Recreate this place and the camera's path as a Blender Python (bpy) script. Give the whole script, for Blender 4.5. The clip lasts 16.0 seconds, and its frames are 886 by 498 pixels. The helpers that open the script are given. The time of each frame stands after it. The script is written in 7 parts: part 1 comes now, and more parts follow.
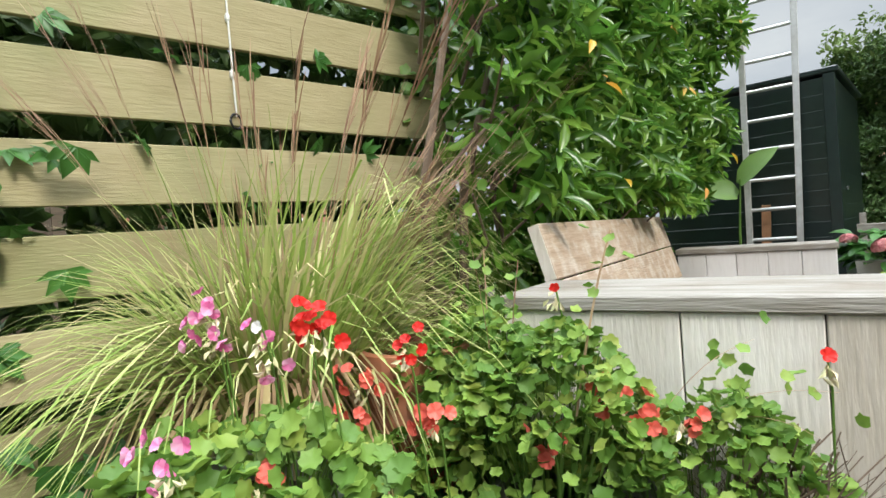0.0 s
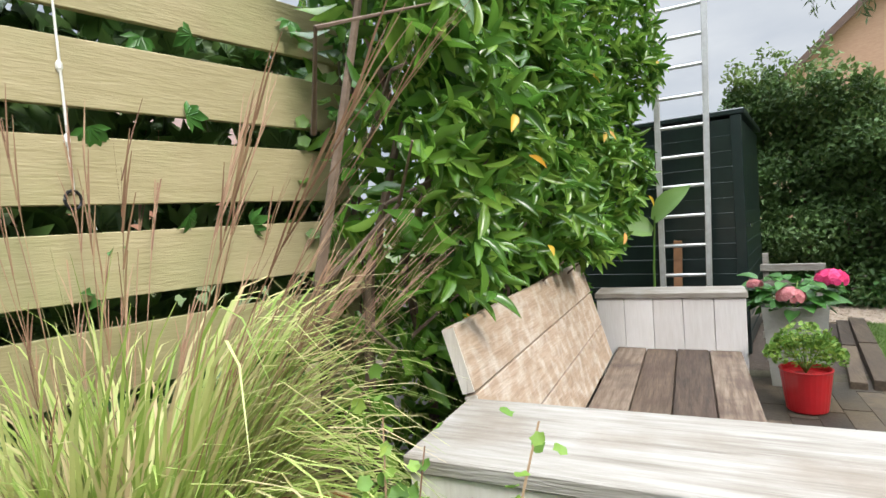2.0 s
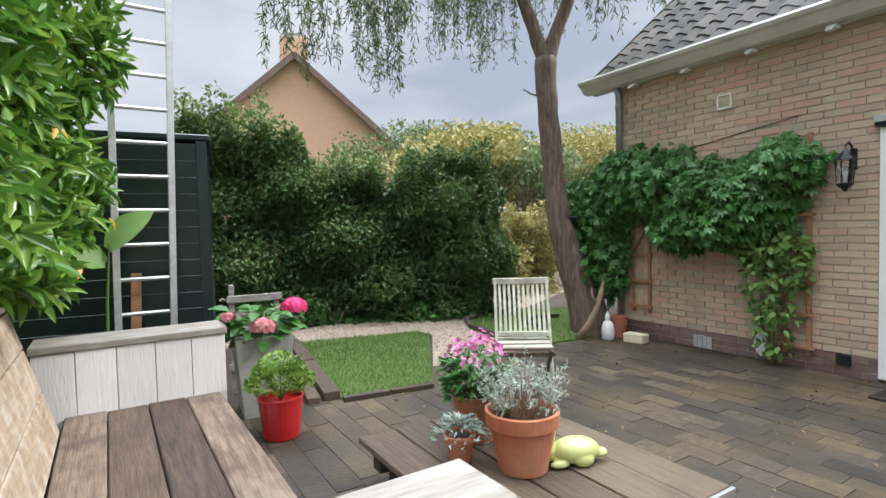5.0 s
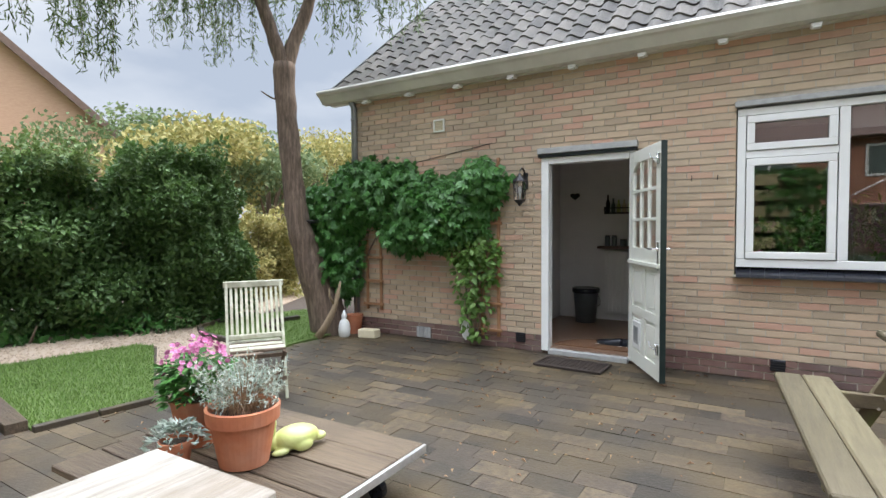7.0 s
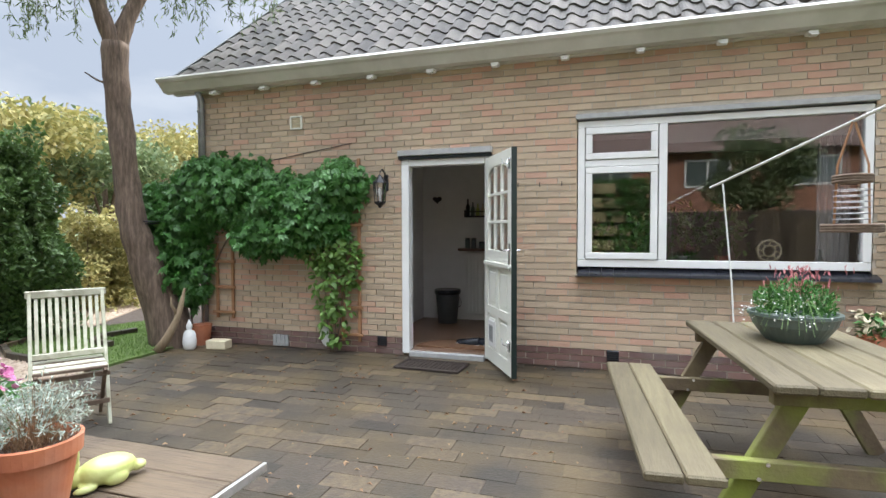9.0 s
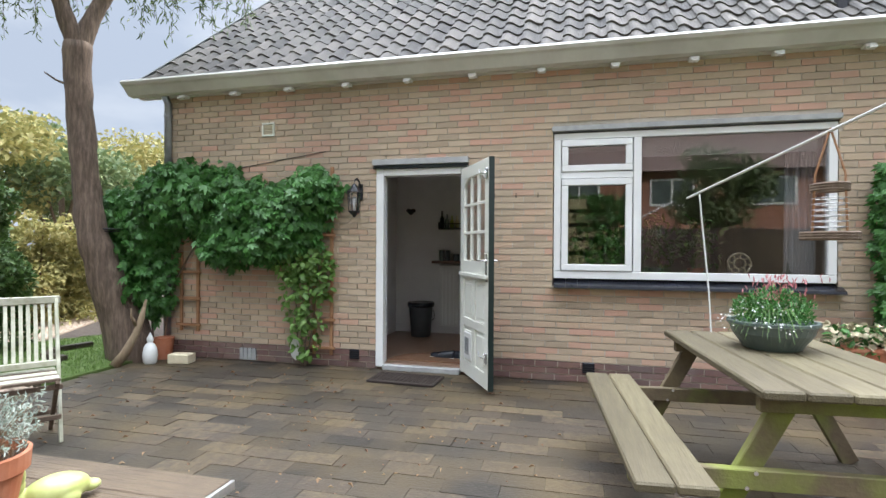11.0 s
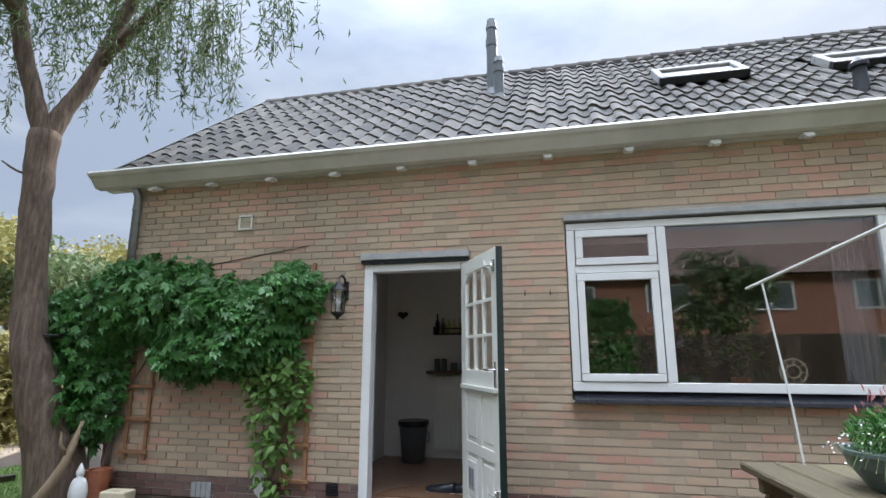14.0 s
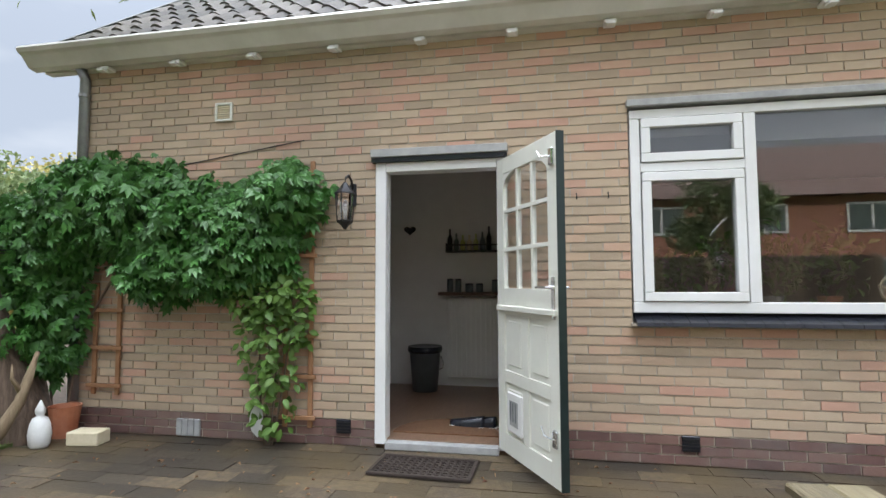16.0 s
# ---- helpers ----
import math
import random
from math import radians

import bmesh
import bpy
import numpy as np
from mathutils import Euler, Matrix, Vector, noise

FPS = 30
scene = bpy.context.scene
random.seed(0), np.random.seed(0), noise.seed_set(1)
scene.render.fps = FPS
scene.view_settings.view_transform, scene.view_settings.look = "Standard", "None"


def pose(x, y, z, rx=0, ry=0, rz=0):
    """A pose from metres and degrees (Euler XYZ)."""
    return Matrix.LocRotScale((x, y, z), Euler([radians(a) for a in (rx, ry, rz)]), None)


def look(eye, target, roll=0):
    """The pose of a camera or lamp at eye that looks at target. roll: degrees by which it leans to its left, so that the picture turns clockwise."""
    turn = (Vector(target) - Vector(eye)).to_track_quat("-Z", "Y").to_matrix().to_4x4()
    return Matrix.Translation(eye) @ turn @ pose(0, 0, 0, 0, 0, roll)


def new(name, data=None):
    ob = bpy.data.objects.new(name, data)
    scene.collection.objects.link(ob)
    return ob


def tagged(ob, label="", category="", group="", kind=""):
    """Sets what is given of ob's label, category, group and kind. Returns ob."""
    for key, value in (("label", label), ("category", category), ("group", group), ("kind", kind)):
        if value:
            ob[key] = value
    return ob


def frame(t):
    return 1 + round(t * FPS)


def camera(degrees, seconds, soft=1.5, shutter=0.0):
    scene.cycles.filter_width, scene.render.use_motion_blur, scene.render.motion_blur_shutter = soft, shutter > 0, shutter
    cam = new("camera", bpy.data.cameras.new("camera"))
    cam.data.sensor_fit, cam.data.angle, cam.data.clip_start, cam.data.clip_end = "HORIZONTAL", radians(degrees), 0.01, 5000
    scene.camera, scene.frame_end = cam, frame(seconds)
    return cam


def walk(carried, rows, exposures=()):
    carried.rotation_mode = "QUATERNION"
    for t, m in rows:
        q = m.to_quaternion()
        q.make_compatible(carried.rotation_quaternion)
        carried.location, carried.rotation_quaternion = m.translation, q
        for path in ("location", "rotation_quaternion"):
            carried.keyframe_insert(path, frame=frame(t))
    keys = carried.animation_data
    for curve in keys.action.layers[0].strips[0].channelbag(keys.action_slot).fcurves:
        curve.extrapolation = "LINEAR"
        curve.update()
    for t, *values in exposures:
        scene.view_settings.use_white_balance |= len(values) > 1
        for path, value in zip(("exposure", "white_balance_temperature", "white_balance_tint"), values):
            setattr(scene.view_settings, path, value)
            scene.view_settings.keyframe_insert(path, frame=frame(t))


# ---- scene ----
cam = camera(80.7, 16.0)
PATH = [
    (0, (0.146, -0.915, 0.994), (-1.0, 0.724, 0.949), -4.6),
    (0.5, (0.114, -0.872, 1.108), (-1.026, 0.77, 1.064), -4.9),
    (1, (0.107, -0.824, 1.232), (-1.006, 0.836, 1.167), -4.7),
    (1.5, (0.09, -0.729, 1.344), (-0.943, 0.98, 1.245), -4.3),
    (2, (0.052, -0.599, 1.364), (-0.838, 1.19, 1.271), -4.3),
    (2.5, (-0.094, -0.383, 1.317), (-0.731, 1.511, 1.229), -3.5),
    (3, (-0.175, -0.178, 1.301), (-0.539, 1.787, 1.216), -3.3),
    (3.5, (-0.247, -0.055, 1.303), (-0.292, 1.943, 1.22), -3.4),
    (4, (-0.327, -0.026, 1.325), (0.028, 1.94, 1.237), -2.1),
    (4.5, (-0.349, -0.055, 1.352), (0.406, 1.795, 1.263), -1.5),
    (5, (-0.252, -0.109, 1.355), (0.8, 1.59, 1.274), -1.4),
    (5.2, (-0.223, -0.123, 1.346), (0.924, 1.513, 1.271), -1.4),
    (7.3, (-0.317, -0.406, 1.356), (1.438, 0.549, 1.276), -0.5),
    (7.5, (-0.298, -0.416, 1.353), (1.485, 0.487, 1.277), -0.6),
    (8, (-0.217, -0.413, 1.336), (1.63, 0.352, 1.265), -0.4),
    (8.5, (-0.206, -0.42, 1.338), (1.682, 0.236, 1.266), -0.2),
    (9, (-0.182, -0.447, 1.336), (1.726, 0.148, 1.265), -0.2),
    (11.3, (-0.097, -0.338, 1.276), (1.851, 0.115, 1.298), 0.4),
    (11.5, (-0.07, -0.315, 1.275), (1.878, 0.132, 1.342), 0.4),
    (12, (0.007, -0.26, 1.274), (1.95, 0.176, 1.459), 0.2),
    (12.5, (0.103, -0.251, 1.285), (2.032, 0.192, 1.575), 0.0),
    (13, (0.232, -0.233, 1.277), (2.148, 0.209, 1.642), 0.1),
    (13.5, (0.383, -0.191, 1.271), (2.294, 0.246, 1.667), 0.1),
    (14, (0.533, -0.139, 1.253), (2.442, 0.3, 1.658), -0.0),
    (14.5, (0.706, -0.018, 1.223), (2.615, 0.415, 1.631), 0.1),
    (15, (0.859, 0.155, 1.212), (2.78, 0.566, 1.587), 0.1),
    (15.5, (1.074, 0.297, 1.222), (3.017, 0.688, 1.488), -0.1),
    (16, (1.292, 0.408, 1.193), (3.252, 0.782, 1.32), -0.2),
]
walk(cam, [(t, look(e, g, r)) for t, e, g, r in PATH], [(0, 1.1, 6600, 6), (1, 1.2, 6600, 8), (5, 1.27, 6400, 10), (9, 1.56, 6450, 10), (12, 1.5, 6200, 10), (13, 1.38, 6050, 10), (14, 1.2, 6050, 10), (15, 1.18, 6050, 10), (15.6, 1.3, 6200, 10), (16, 1.6, 6500, 10)])

# ---- world, sun, exposure ----
world = bpy.data.worlds.new("overcast_sky")
scene.world = world
world.use_nodes = True
wn, wl = world.node_tree.nodes, world.node_tree.links
sky = wn.new("ShaderNodeTexSky")
sky.sky_type, sky.sun_disc = "NISHITA", False
sky.sun_elevation, sky.sun_rotation = radians(38), radians(116)
back = wn["Background"]
back.inputs[1].default_value = 0.1
coord = wn.new("ShaderNodeTexCoord")
squash = wn.new("ShaderNodeMapping")
squash.inputs["Scale"].default_value = (1, 1, 2.6)
cloud = wn.new("ShaderNodeTexNoise")
cloud.inputs["Scale"].default_value, cloud.inputs["Detail"].default_value = 2.2, 6
shade = wn.new("ShaderNodeValToRGB")
shade.color_ramp.elements[0].position, shade.color_ramp.elements[0].color = 0.34, (4.6, 5.2, 6.2, 1)
shade.color_ramp.elements[1].position, shade.color_ramp.elements[1].color = 0.68, (8.6, 8.9, 9.3, 1)
cover = wn.new("ShaderNodeMix")
cover.data_type = "RGBA"
cover.inputs["Factor"].default_value = 0.88
wl.new(coord.outputs["Generated"], squash.inputs[0])
wl.new(squash.outputs[0], cloud.inputs["Vector"])
wl.new(cloud.outputs["Fac"], shade.inputs[0])
wl.new(sky.outputs[0], cover.inputs["A"])
wl.new(shade.outputs[0], cover.inputs["B"])
# an overcast dome is brighter overhead than near the horizon
updown = wn.new("ShaderNodeSeparateXYZ")
lift = wn.new("ShaderNodeMath")
lift.operation = "POWER"
lift.inputs[1].default_value = 6.0
clip = wn.new("ShaderNodeMath")
clip.operation = "MAXIMUM"
clip.inputs[1].default_value = 0.0
dome = wn.new("ShaderNodeMath")
dome.operation = "MULTIPLY_ADD"
dome.inputs[1].default_value, dome.inputs[2].default_value = 7.4, 0.44
bright = wn.new("ShaderNodeVectorMath")
bright.operation = "SCALE"
wl.new(coord.outputs["Generated"], updown.inputs[0])
wl.new(updown.outputs["Z"], clip.inputs[0])
wl.new(clip.outputs[0], lift.inputs[0])
wl.new(lift.outputs[0], dome.inputs[0])
wl.new(cover.outputs["Result"], bright.inputs[0])
wl.new(dome.outputs[0], bright.inputs["Scale"])
wl.new(bright.outputs[0], back.inputs[0])
sun = new("sun", bpy.data.lights.new("sun", "SUN"))
sun.data.energy, sun.data.angle, sun.data.color = 1.7, radians(14), (1, 0.96, 0.9)
sun.matrix_world = look((0, 0, 30), (-18, 8.5, 14.5))

# ---- building helpers ----


def part(name, bm, material, parent=None, label="", smooth=False):
    """Link a bmesh (or a ready mesh) as one object under a thing or part."""
    if isinstance(bm, bmesh.types.BMesh):
        me = bpy.data.meshes.new(name)
        bmesh.ops.recalc_face_normals(bm, faces=bm.faces)
        bm.to_mesh(me)
        bm.free()
    else:
        me = bm
    if not me.materials:
        me.materials.append(material)
    if smooth:
        me.shade_smooth()
    ob = new(name, me)
    ob.parent = parent
    if label:
        ob["label"] = label
    return ob


def thing(name, label, category, x=0, y=0, z=0, rz=0, group="", kind=""):
    ob = new(name)
    ob.empty_display_size = 0.1
    ob.matrix_world = pose(x, y, z, 0, 0, rz)
    return tagged(ob, label, category, group, kind)


def box(bm, x0, x1, y0, y1, z0, z1, bevel=0.0, m=None):
    """Add a box, optionally with bevelled edges and a transform."""
    vs = bmesh.ops.create_cube(bm, size=1)["verts"]
    for v in vs:
        v.co = Vector((x0 + (v.co.x + 0.5) * (x1 - x0), y0 + (v.co.y + 0.5) * (y1 - y0), z0 + (v.co.z + 0.5) * (z1 - z0)))
    if bevel:
        es = list({e for v in vs for e in v.link_edges})
        vs = list({v for f in bmesh.ops.bevel(bm, geom=es, offset=bevel, segments=1, affect="EDGES")["faces"] for v in f.verts} | {v for v in vs if v.is_valid})
    if m is not None:
        bmesh.ops.transform(bm, matrix=m, verts=vs)
    return vs


def boxed(*a, **k):
    bm = bmesh.new()
    box(bm, *a, **k)
    return bm


def beam(bm, a, b, w, h, bevel=0.004, up=(0, 0, 1)):
    """A rectangular bar from a to b, w across and h along up."""
    a, b = Vector(a), Vector(b)
    d = (b - a).normalized()
    s = d.cross(Vector(up)).normalized()
    u = s.cross(d)
    m = Matrix((s, d, u)).transposed().to_4x4()
    m.translation = a
    return box(bm, -w / 2, w / 2, 0, (b - a).length, -h / 2, h / 2, bevel, m)


def tube(bm, pts, rad, seg=8, cap=True):
    """A round tube through points; rad is one radius or one per point."""
    pts = [Vector(p) for p in pts]
    rads = rad if isinstance(rad, (list, tuple)) else [rad] * len(pts)
    rings, ref = [], Vector((0.31, 0.17, 0.93))
    for i, p in enumerate(pts):
        d = (pts[min(i + 1, len(pts) - 1)] - pts[max(i - 1, 0)]).normalized()
        if abs(d.dot(ref)) > 0.95:
            ref = Vector((0.9, 0.3, 0.1))
        s = d.cross(ref).normalized()
        u = s.cross(d)
        rings.append([bm.verts.new(p + (s * math.cos(k * 2 * math.pi / seg) + u * math.sin(k * 2 * math.pi / seg)) * rads[i]) for k in range(seg)])
    for r0, r1 in zip(rings, rings[1:]):
        for k in range(seg):
            bm.faces.new((r0[k], r0[(k + 1) % seg], r1[(k + 1) % seg], r1[k]))
    if cap:
        bm.faces.new(rings[0][::-1])
        bm.faces.new(rings[-1])


def lathe(bm, prof, seg=28, cx=0, cy=0):
    """Turn a profile of (radius, height) round the z axis."""
    rings = [[bm.verts.new((cx + r * math.cos(k * 2 * math.pi / seg), cy + r * math.sin(k * 2 * math.pi / seg), z)) for k in range(seg)] for r, z in prof]
    for r0, r1 in zip(rings, rings[1:]):
        for k in range(seg):
            bm.faces.new((r0[k], r0[(k + 1) % seg], r1[(k + 1) % seg], r1[k]))
    if prof[0][0] > 0.002:
        bm.faces.new(rings[0][::-1])
    if prof[-1][0] > 0.002:
        bm.faces.new(rings[-1])


def lathed(prof, seg=28, cx=0, cy=0):
    bm = bmesh.new()
    lathe(bm, prof, seg, cx, cy)
    return bm


def prism(bm, pts, z0, z1):
    """An upright prism over an outline of (x, y)."""
    lo = [bm.verts.new((x, y, z0)) for x, y in pts]
    hi = [bm.verts.new((x, y, z1)) for x, y in pts]
    bm.faces.new(lo[::-1])
    bm.faces.new(hi)
    for i in range(len(pts)):
        j = (i + 1) % len(pts)
        bm.faces.new((lo[i], lo[j], hi[j], hi[i]))


def extrude_y(bm, prof, y0, y1):
    """A bar along y with a section of (x, z)."""
    a = [bm.verts.new((x, y0, z)) for x, z in prof]
    b = [bm.verts.new((x, y1, z)) for x, z in prof]
    bm.faces.new(a)
    bm.faces.new(b[::-1])
    for i in range(len(prof)):
        j = (i + 1) % len(prof)
        bm.faces.new((a[i], b[i], b[j], a[j]))


# ---- leaf templates and scattering ----


def blade(n=4, fold=0.12, droop=0.18, point=0.9):
    """A pointed leaf of length 1 along y and width 1 across x."""
    v, f = [], []
    for i in range(n + 1):
        t = i / n
        w = 0.5 * (math.sin(math.pi * min(1, 0.06 + t * 0.97)) ** point)
        z = -droop * t * t
        v += [(-w, t, z + fold * w * 2), (0, t, z), (w, t, z + fold * w * 2)]
    for i in range(n):
        a = 3 * i
        f += [(a, a + 1, a + 4, a + 3), (a + 1, a + 2, a + 5, a + 4)]
    return np.array(v), f


def rounded(n=14, lobes=5, deep=0.16, cup=0.12):
    """A round, lobed leaf of width 1 with its stalk at the origin."""
    v, f = [(0, 0.42, -cup)], []
    for i in range(n):
        a = -math.pi / 2 + 0.25 + i * (2 * math.pi - 0.5) / (n - 1)
        r = 0.5 * (1 - deep * abs(math.sin(lobes * a * 0.5)))
        v.append((r * math.cos(a), 0.42 + r * math.sin(a), cup * 0.4 * math.sin(3 * a)))
    for i in range(1, n):
        f.append((0, i, i + 1))
    f.append((0, n, 1))
    return np.array(v), f


def palmate(k=5, spread=2.3):
    """A hand-shaped leaf of pointed leaflets."""
    bv, bf = blade(2, 0.1, 0.25)
    v, f = [], []
    for i in range(k):
        a = (i / (k - 1) - 0.5) * spread
        s = 1 - 0.35 * abs(i - (k - 1) / 2) / ((k - 1) / 2)
        b = len(v)
        for x, y, z in bv:
            x, y = x * 0.44 * s, y * s
            v.append((x * math.cos(a) + y * math.sin(a), -x * math.sin(a) + y * math.cos(a), z * s))
        f += [tuple(b + q for q in face) for face in bf]
    return np.array(v), f


def petals(k=5, wide=0.62, lift=0.25):
    """An open flower of k petals, width about 1."""
    v, f = [], []
    for i in range(k):
        a = i * 2 * math.pi / k
        b = len(v)
        for x, y, z in ((0, 0, 0), (-wide / 2, 0.3, lift), (-wide / 2.6, 0.5, lift * 0.9), (0, 0.55, lift * 0.7), (wide / 2.6, 0.5, lift * 0.9), (wide / 2, 0.3, lift)):
            v.append((x * math.cos(a) + y * math.sin(a), -x * math.sin(a) + y * math.cos(a), z))
        f += [(b, b + 1, b + 2, b + 3), (b, b + 3, b + 4, b + 5)]
    return np.array(v), f


def scatter(tpl, pos, heading, up, length, width):
    """One mesh of many leaves: each at pos, its length along heading, its face towards up."""
    v, faces = tpl
    n = len(pos)
    pos, h, u = np.asarray(pos, float), np.asarray(heading, float), np.asarray(up, float)
    h = h / np.linalg.norm(h, axis=1)[:, None]
    s = np.cross(h, u)
    s = s / (np.linalg.norm(s, axis=1)[:, None] + 1e-9)
    u = np.cross(s, h)
    L = np.broadcast_to(np.asarray(length, float), (n,))[:, None, None]
    W = np.broadcast_to(np.asarray(width, float), (n,))[:, None, None]
    co = pos[:, None] + v[None, :, 0:1] * W * s[:, None] + v[None, :, 1:2] * L * h[:, None] + v[None, :, 2:3] * L * u[:, None]
    k = len(v)
    corners = np.concatenate([np.array(f) for f in faces])
    sizes = np.array([len(f) for f in faces])
    loops = (corners[None] + (np.arange(n) * k)[:, None]).ravel()
    totals = np.tile(sizes, n)
    me = bpy.data.meshes.new("leaves")
    me.vertices.add(n * k)
    me.vertices.foreach_set("co", co.ravel())
    me.loops.add(len(loops))
    me.loops.foreach_set("vertex_index", loops)
    me.polygons.add(len(totals))
    me.polygons.foreach_set("loop_start", np.concatenate([[0], np.cumsum(totals)[:-1]]))
    me.update(calc_edges=True)
    me.validate()
    return me


def strands(curves, w0, w1=0.001):
    """One mesh of many bent flat blades; each curve is an (m, 3) array."""
    v, f = [], []
    for c in curves:
        b, m = len(v), len(c)
        side = np.cross(c[-1] - c[0], (0.2, 0.1, 1))
        side = side / (np.linalg.norm(side) + 1e-9)
        for i, p in enumerate(c):
            w = (w0 + (w1 - w0) * (i / (m - 1)) ** 2) / 2
            v += [tuple(p - side * w), tuple(p + side * w)]
        f += [(b + 2 * i, b + 2 * i + 1, b + 2 * i + 3, b + 2 * i + 2) for i in range(m - 1)]
    me = bpy.data.meshes.new("strands")
    me.from_pydata(v, [], f)
    return me


def rnd(n, *lims):
    """n random rows between pairs of limits."""
    return np.column_stack([np.random.uniform(a, b, n) for a, b in lims])


# ---- materials ----


def surface(name, ramp, scale=8, rough=0.7, bump=0.15, detail=6, stretch=(1, 1, 1), stain=None, metal=0.0, rand="", spread=0.35, fine=60, through_light=0.0, spec=0.5, mix=0.5):
    """A procedural surface: a colour ramp over grain noise, broad stains, fine relief; rand 'object' or 'island' varies it piece by piece."""
    m = bpy.data.materials.new(name)
    m.use_nodes = True
    n, l = m.node_tree.nodes, m.node_tree.links
    bsdf = n["Principled BSDF"]
    geo = n.new("ShaderNodeNewGeometry")
    mp = n.new("ShaderNodeMapping")
    mp.inputs["Scale"].default_value = stretch
    l.new(geo.outputs["Position"], mp.inputs[0])
    grain = n.new("ShaderNodeTexNoise")
    grain.inputs["Scale"].default_value, grain.inputs["Detail"].default_value, grain.inputs["Roughness"].default_value = scale, detail, 0.65
    l.new(mp.outputs[0], grain.inputs["Vector"])
    key = grain.outputs["Fac"]
    if rand:
        src = n.new("ShaderNodeObjectInfo").outputs["Random"] if rand == "object" else geo.outputs["Random Per Island"]
        mx = n.new("ShaderNodeMath")
        mx.operation = "MULTIPLY_ADD"
        mx.inputs[1].default_value = 1 - mix
        blend = n.new("ShaderNodeMath")
        blend.operation = "MULTIPLY"
        blend.inputs[1].default_value = mix
        l.new(src, blend.inputs[0])
        l.new(key, mx.inputs[0])
        l.new(blend.outputs[0], mx.inputs[2])
        key = mx.outputs[0]
    cr = n.new("ShaderNodeValToRGB")
    els = cr.color_ramp.elements
    lo, hi = (0.5 - spread, 0.5 + spread) if rand else (0.3, 0.7)
    for i, c in enumerate(ramp):
        p = lo + (hi - lo) * i / (len(ramp) - 1)
        e = els[i] if i < 2 and i < len(els) else els.new(p)
        e.position, e.color = p, (*c, 1)
    l.new(key, cr.inputs[0])
    col = cr.outputs[0]
    if stain:
        big = n.new("ShaderNodeTexNoise")
        big.inputs["Scale"].default_value, big.inputs["Detail"].default_value = stain[1], 5
        l.new(geo.outputs["Position"], big.inputs["Vector"])
        sr = n.new("ShaderNodeMapRange")
        sr.inputs["From Min"].default_value, sr.inputs["From Max"].default_value = 0.45, 0.7
        sr.inputs["To Max"].default_value = stain[2]
        l.new(big.outputs["Fac"], sr.inputs[0])
        sm = n.new("ShaderNodeMix")
        sm.data_type = "RGBA"
        l.new(sr.outputs[0], sm.inputs["Factor"])
        l.new(col, sm.inputs["A"])
        sm.inputs["B"].default_value = (*stain[0], 1)
        col = sm.outputs["Result"]
    l.new(col, bsdf.inputs["Base Color"])
    bsdf.inputs["Roughness"].default_value, bsdf.inputs["Metallic"].default_value = rough, metal
    bsdf.inputs["Specular IOR Level"].default_value = spec
    if bump:
        rel = n.new("ShaderNodeTexNoise")
        rel.inputs["Scale"].default_value, rel.inputs["Detail"].default_value = fine, 4
        l.new(mp.outputs[0], rel.inputs["Vector"])
        bp = n.new("ShaderNodeBump")
        bp.inputs["Strength"].default_value, bp.inputs["Distance"].default_value = bump, 0.01
        l.new(rel.outputs["Fac"], bp.inputs["Height"])
        l.new(bp.outputs[0], bsdf.inputs["Normal"])
    if through_light:
        tr = n.new("ShaderNodeBsdfTranslucent")
        l.new(col, tr.inputs[0])
        ms = n.new("ShaderNodeMixShader")
        ms.inputs[0].default_value = through_light
        l.new(bsdf.outputs[0], ms.inputs[1])
        l.new(tr.outputs[0], ms.inputs[2])
        l.new(ms.outputs[0], n["Material Output"].inputs[0])
    return m


BRICK_RAMP = [(0.40, 0.31, 0.22), (0.46, 0.355, 0.25), (0.51, 0.40, 0.285), (0.49, 0.375, 0.26), (0.52, 0.365, 0.255), (0.52, 0.315, 0.23)]
M_BRICK = surface("tan_brick", BRICK_RAMP, 14, 0.85, 0.35, rand="island", spread=0.3, mix=0.8, stain=((0.24, 0.2, 0.15), 1.1, 0.34))
M_BRICK_PIECE = surface("tan_brick_piece", BRICK_RAMP, 14, 0.85, 0.35, rand="object", spread=0.42, mix=0.85, stain=((0.24, 0.2, 0.15), 1.1, 0.34))
M_PLINTH = surface("purple_brick", [(0.09, 0.05, 0.045), (0.17, 0.09, 0.075), (0.22, 0.13, 0.1)], 12, 0.75, 0.3, rand="island", stain=((0.2, 0.19, 0.17), 2.0, 0.5))
M_MORTAR = surface("mortar", [(0.42, 0.37, 0.30), (0.52, 0.46, 0.385)], 20, 0.95, 0.4, stain=((0.22, 0.2, 0.15), 1.2, 0.5))
M_TILE = surface("roof_tile", [(0.035, 0.032, 0.03), (0.075, 0.068, 0.06), (0.13, 0.115, 0.10)], 9, 0.82, 0.35, rand="island", stain=((0.15, 0.145, 0.11), 3.0, 0.2))
M_TILE_PIECE = surface("roof_tile_piece", [(0.035, 0.032, 0.03), (0.075, 0.068, 0.06), (0.13, 0.115, 0.10)], 9, 0.82, 0.35, rand="object", stain=((0.15, 0.145, 0.11), 3.0, 0.2))
M_WHITE = surface("white_paint", [(0.74, 0.74, 0.72), (0.82, 0.82, 0.81)], 5, 0.35, 0.03, stain=((0.6, 0.59, 0.55), 2.5, 0.3))
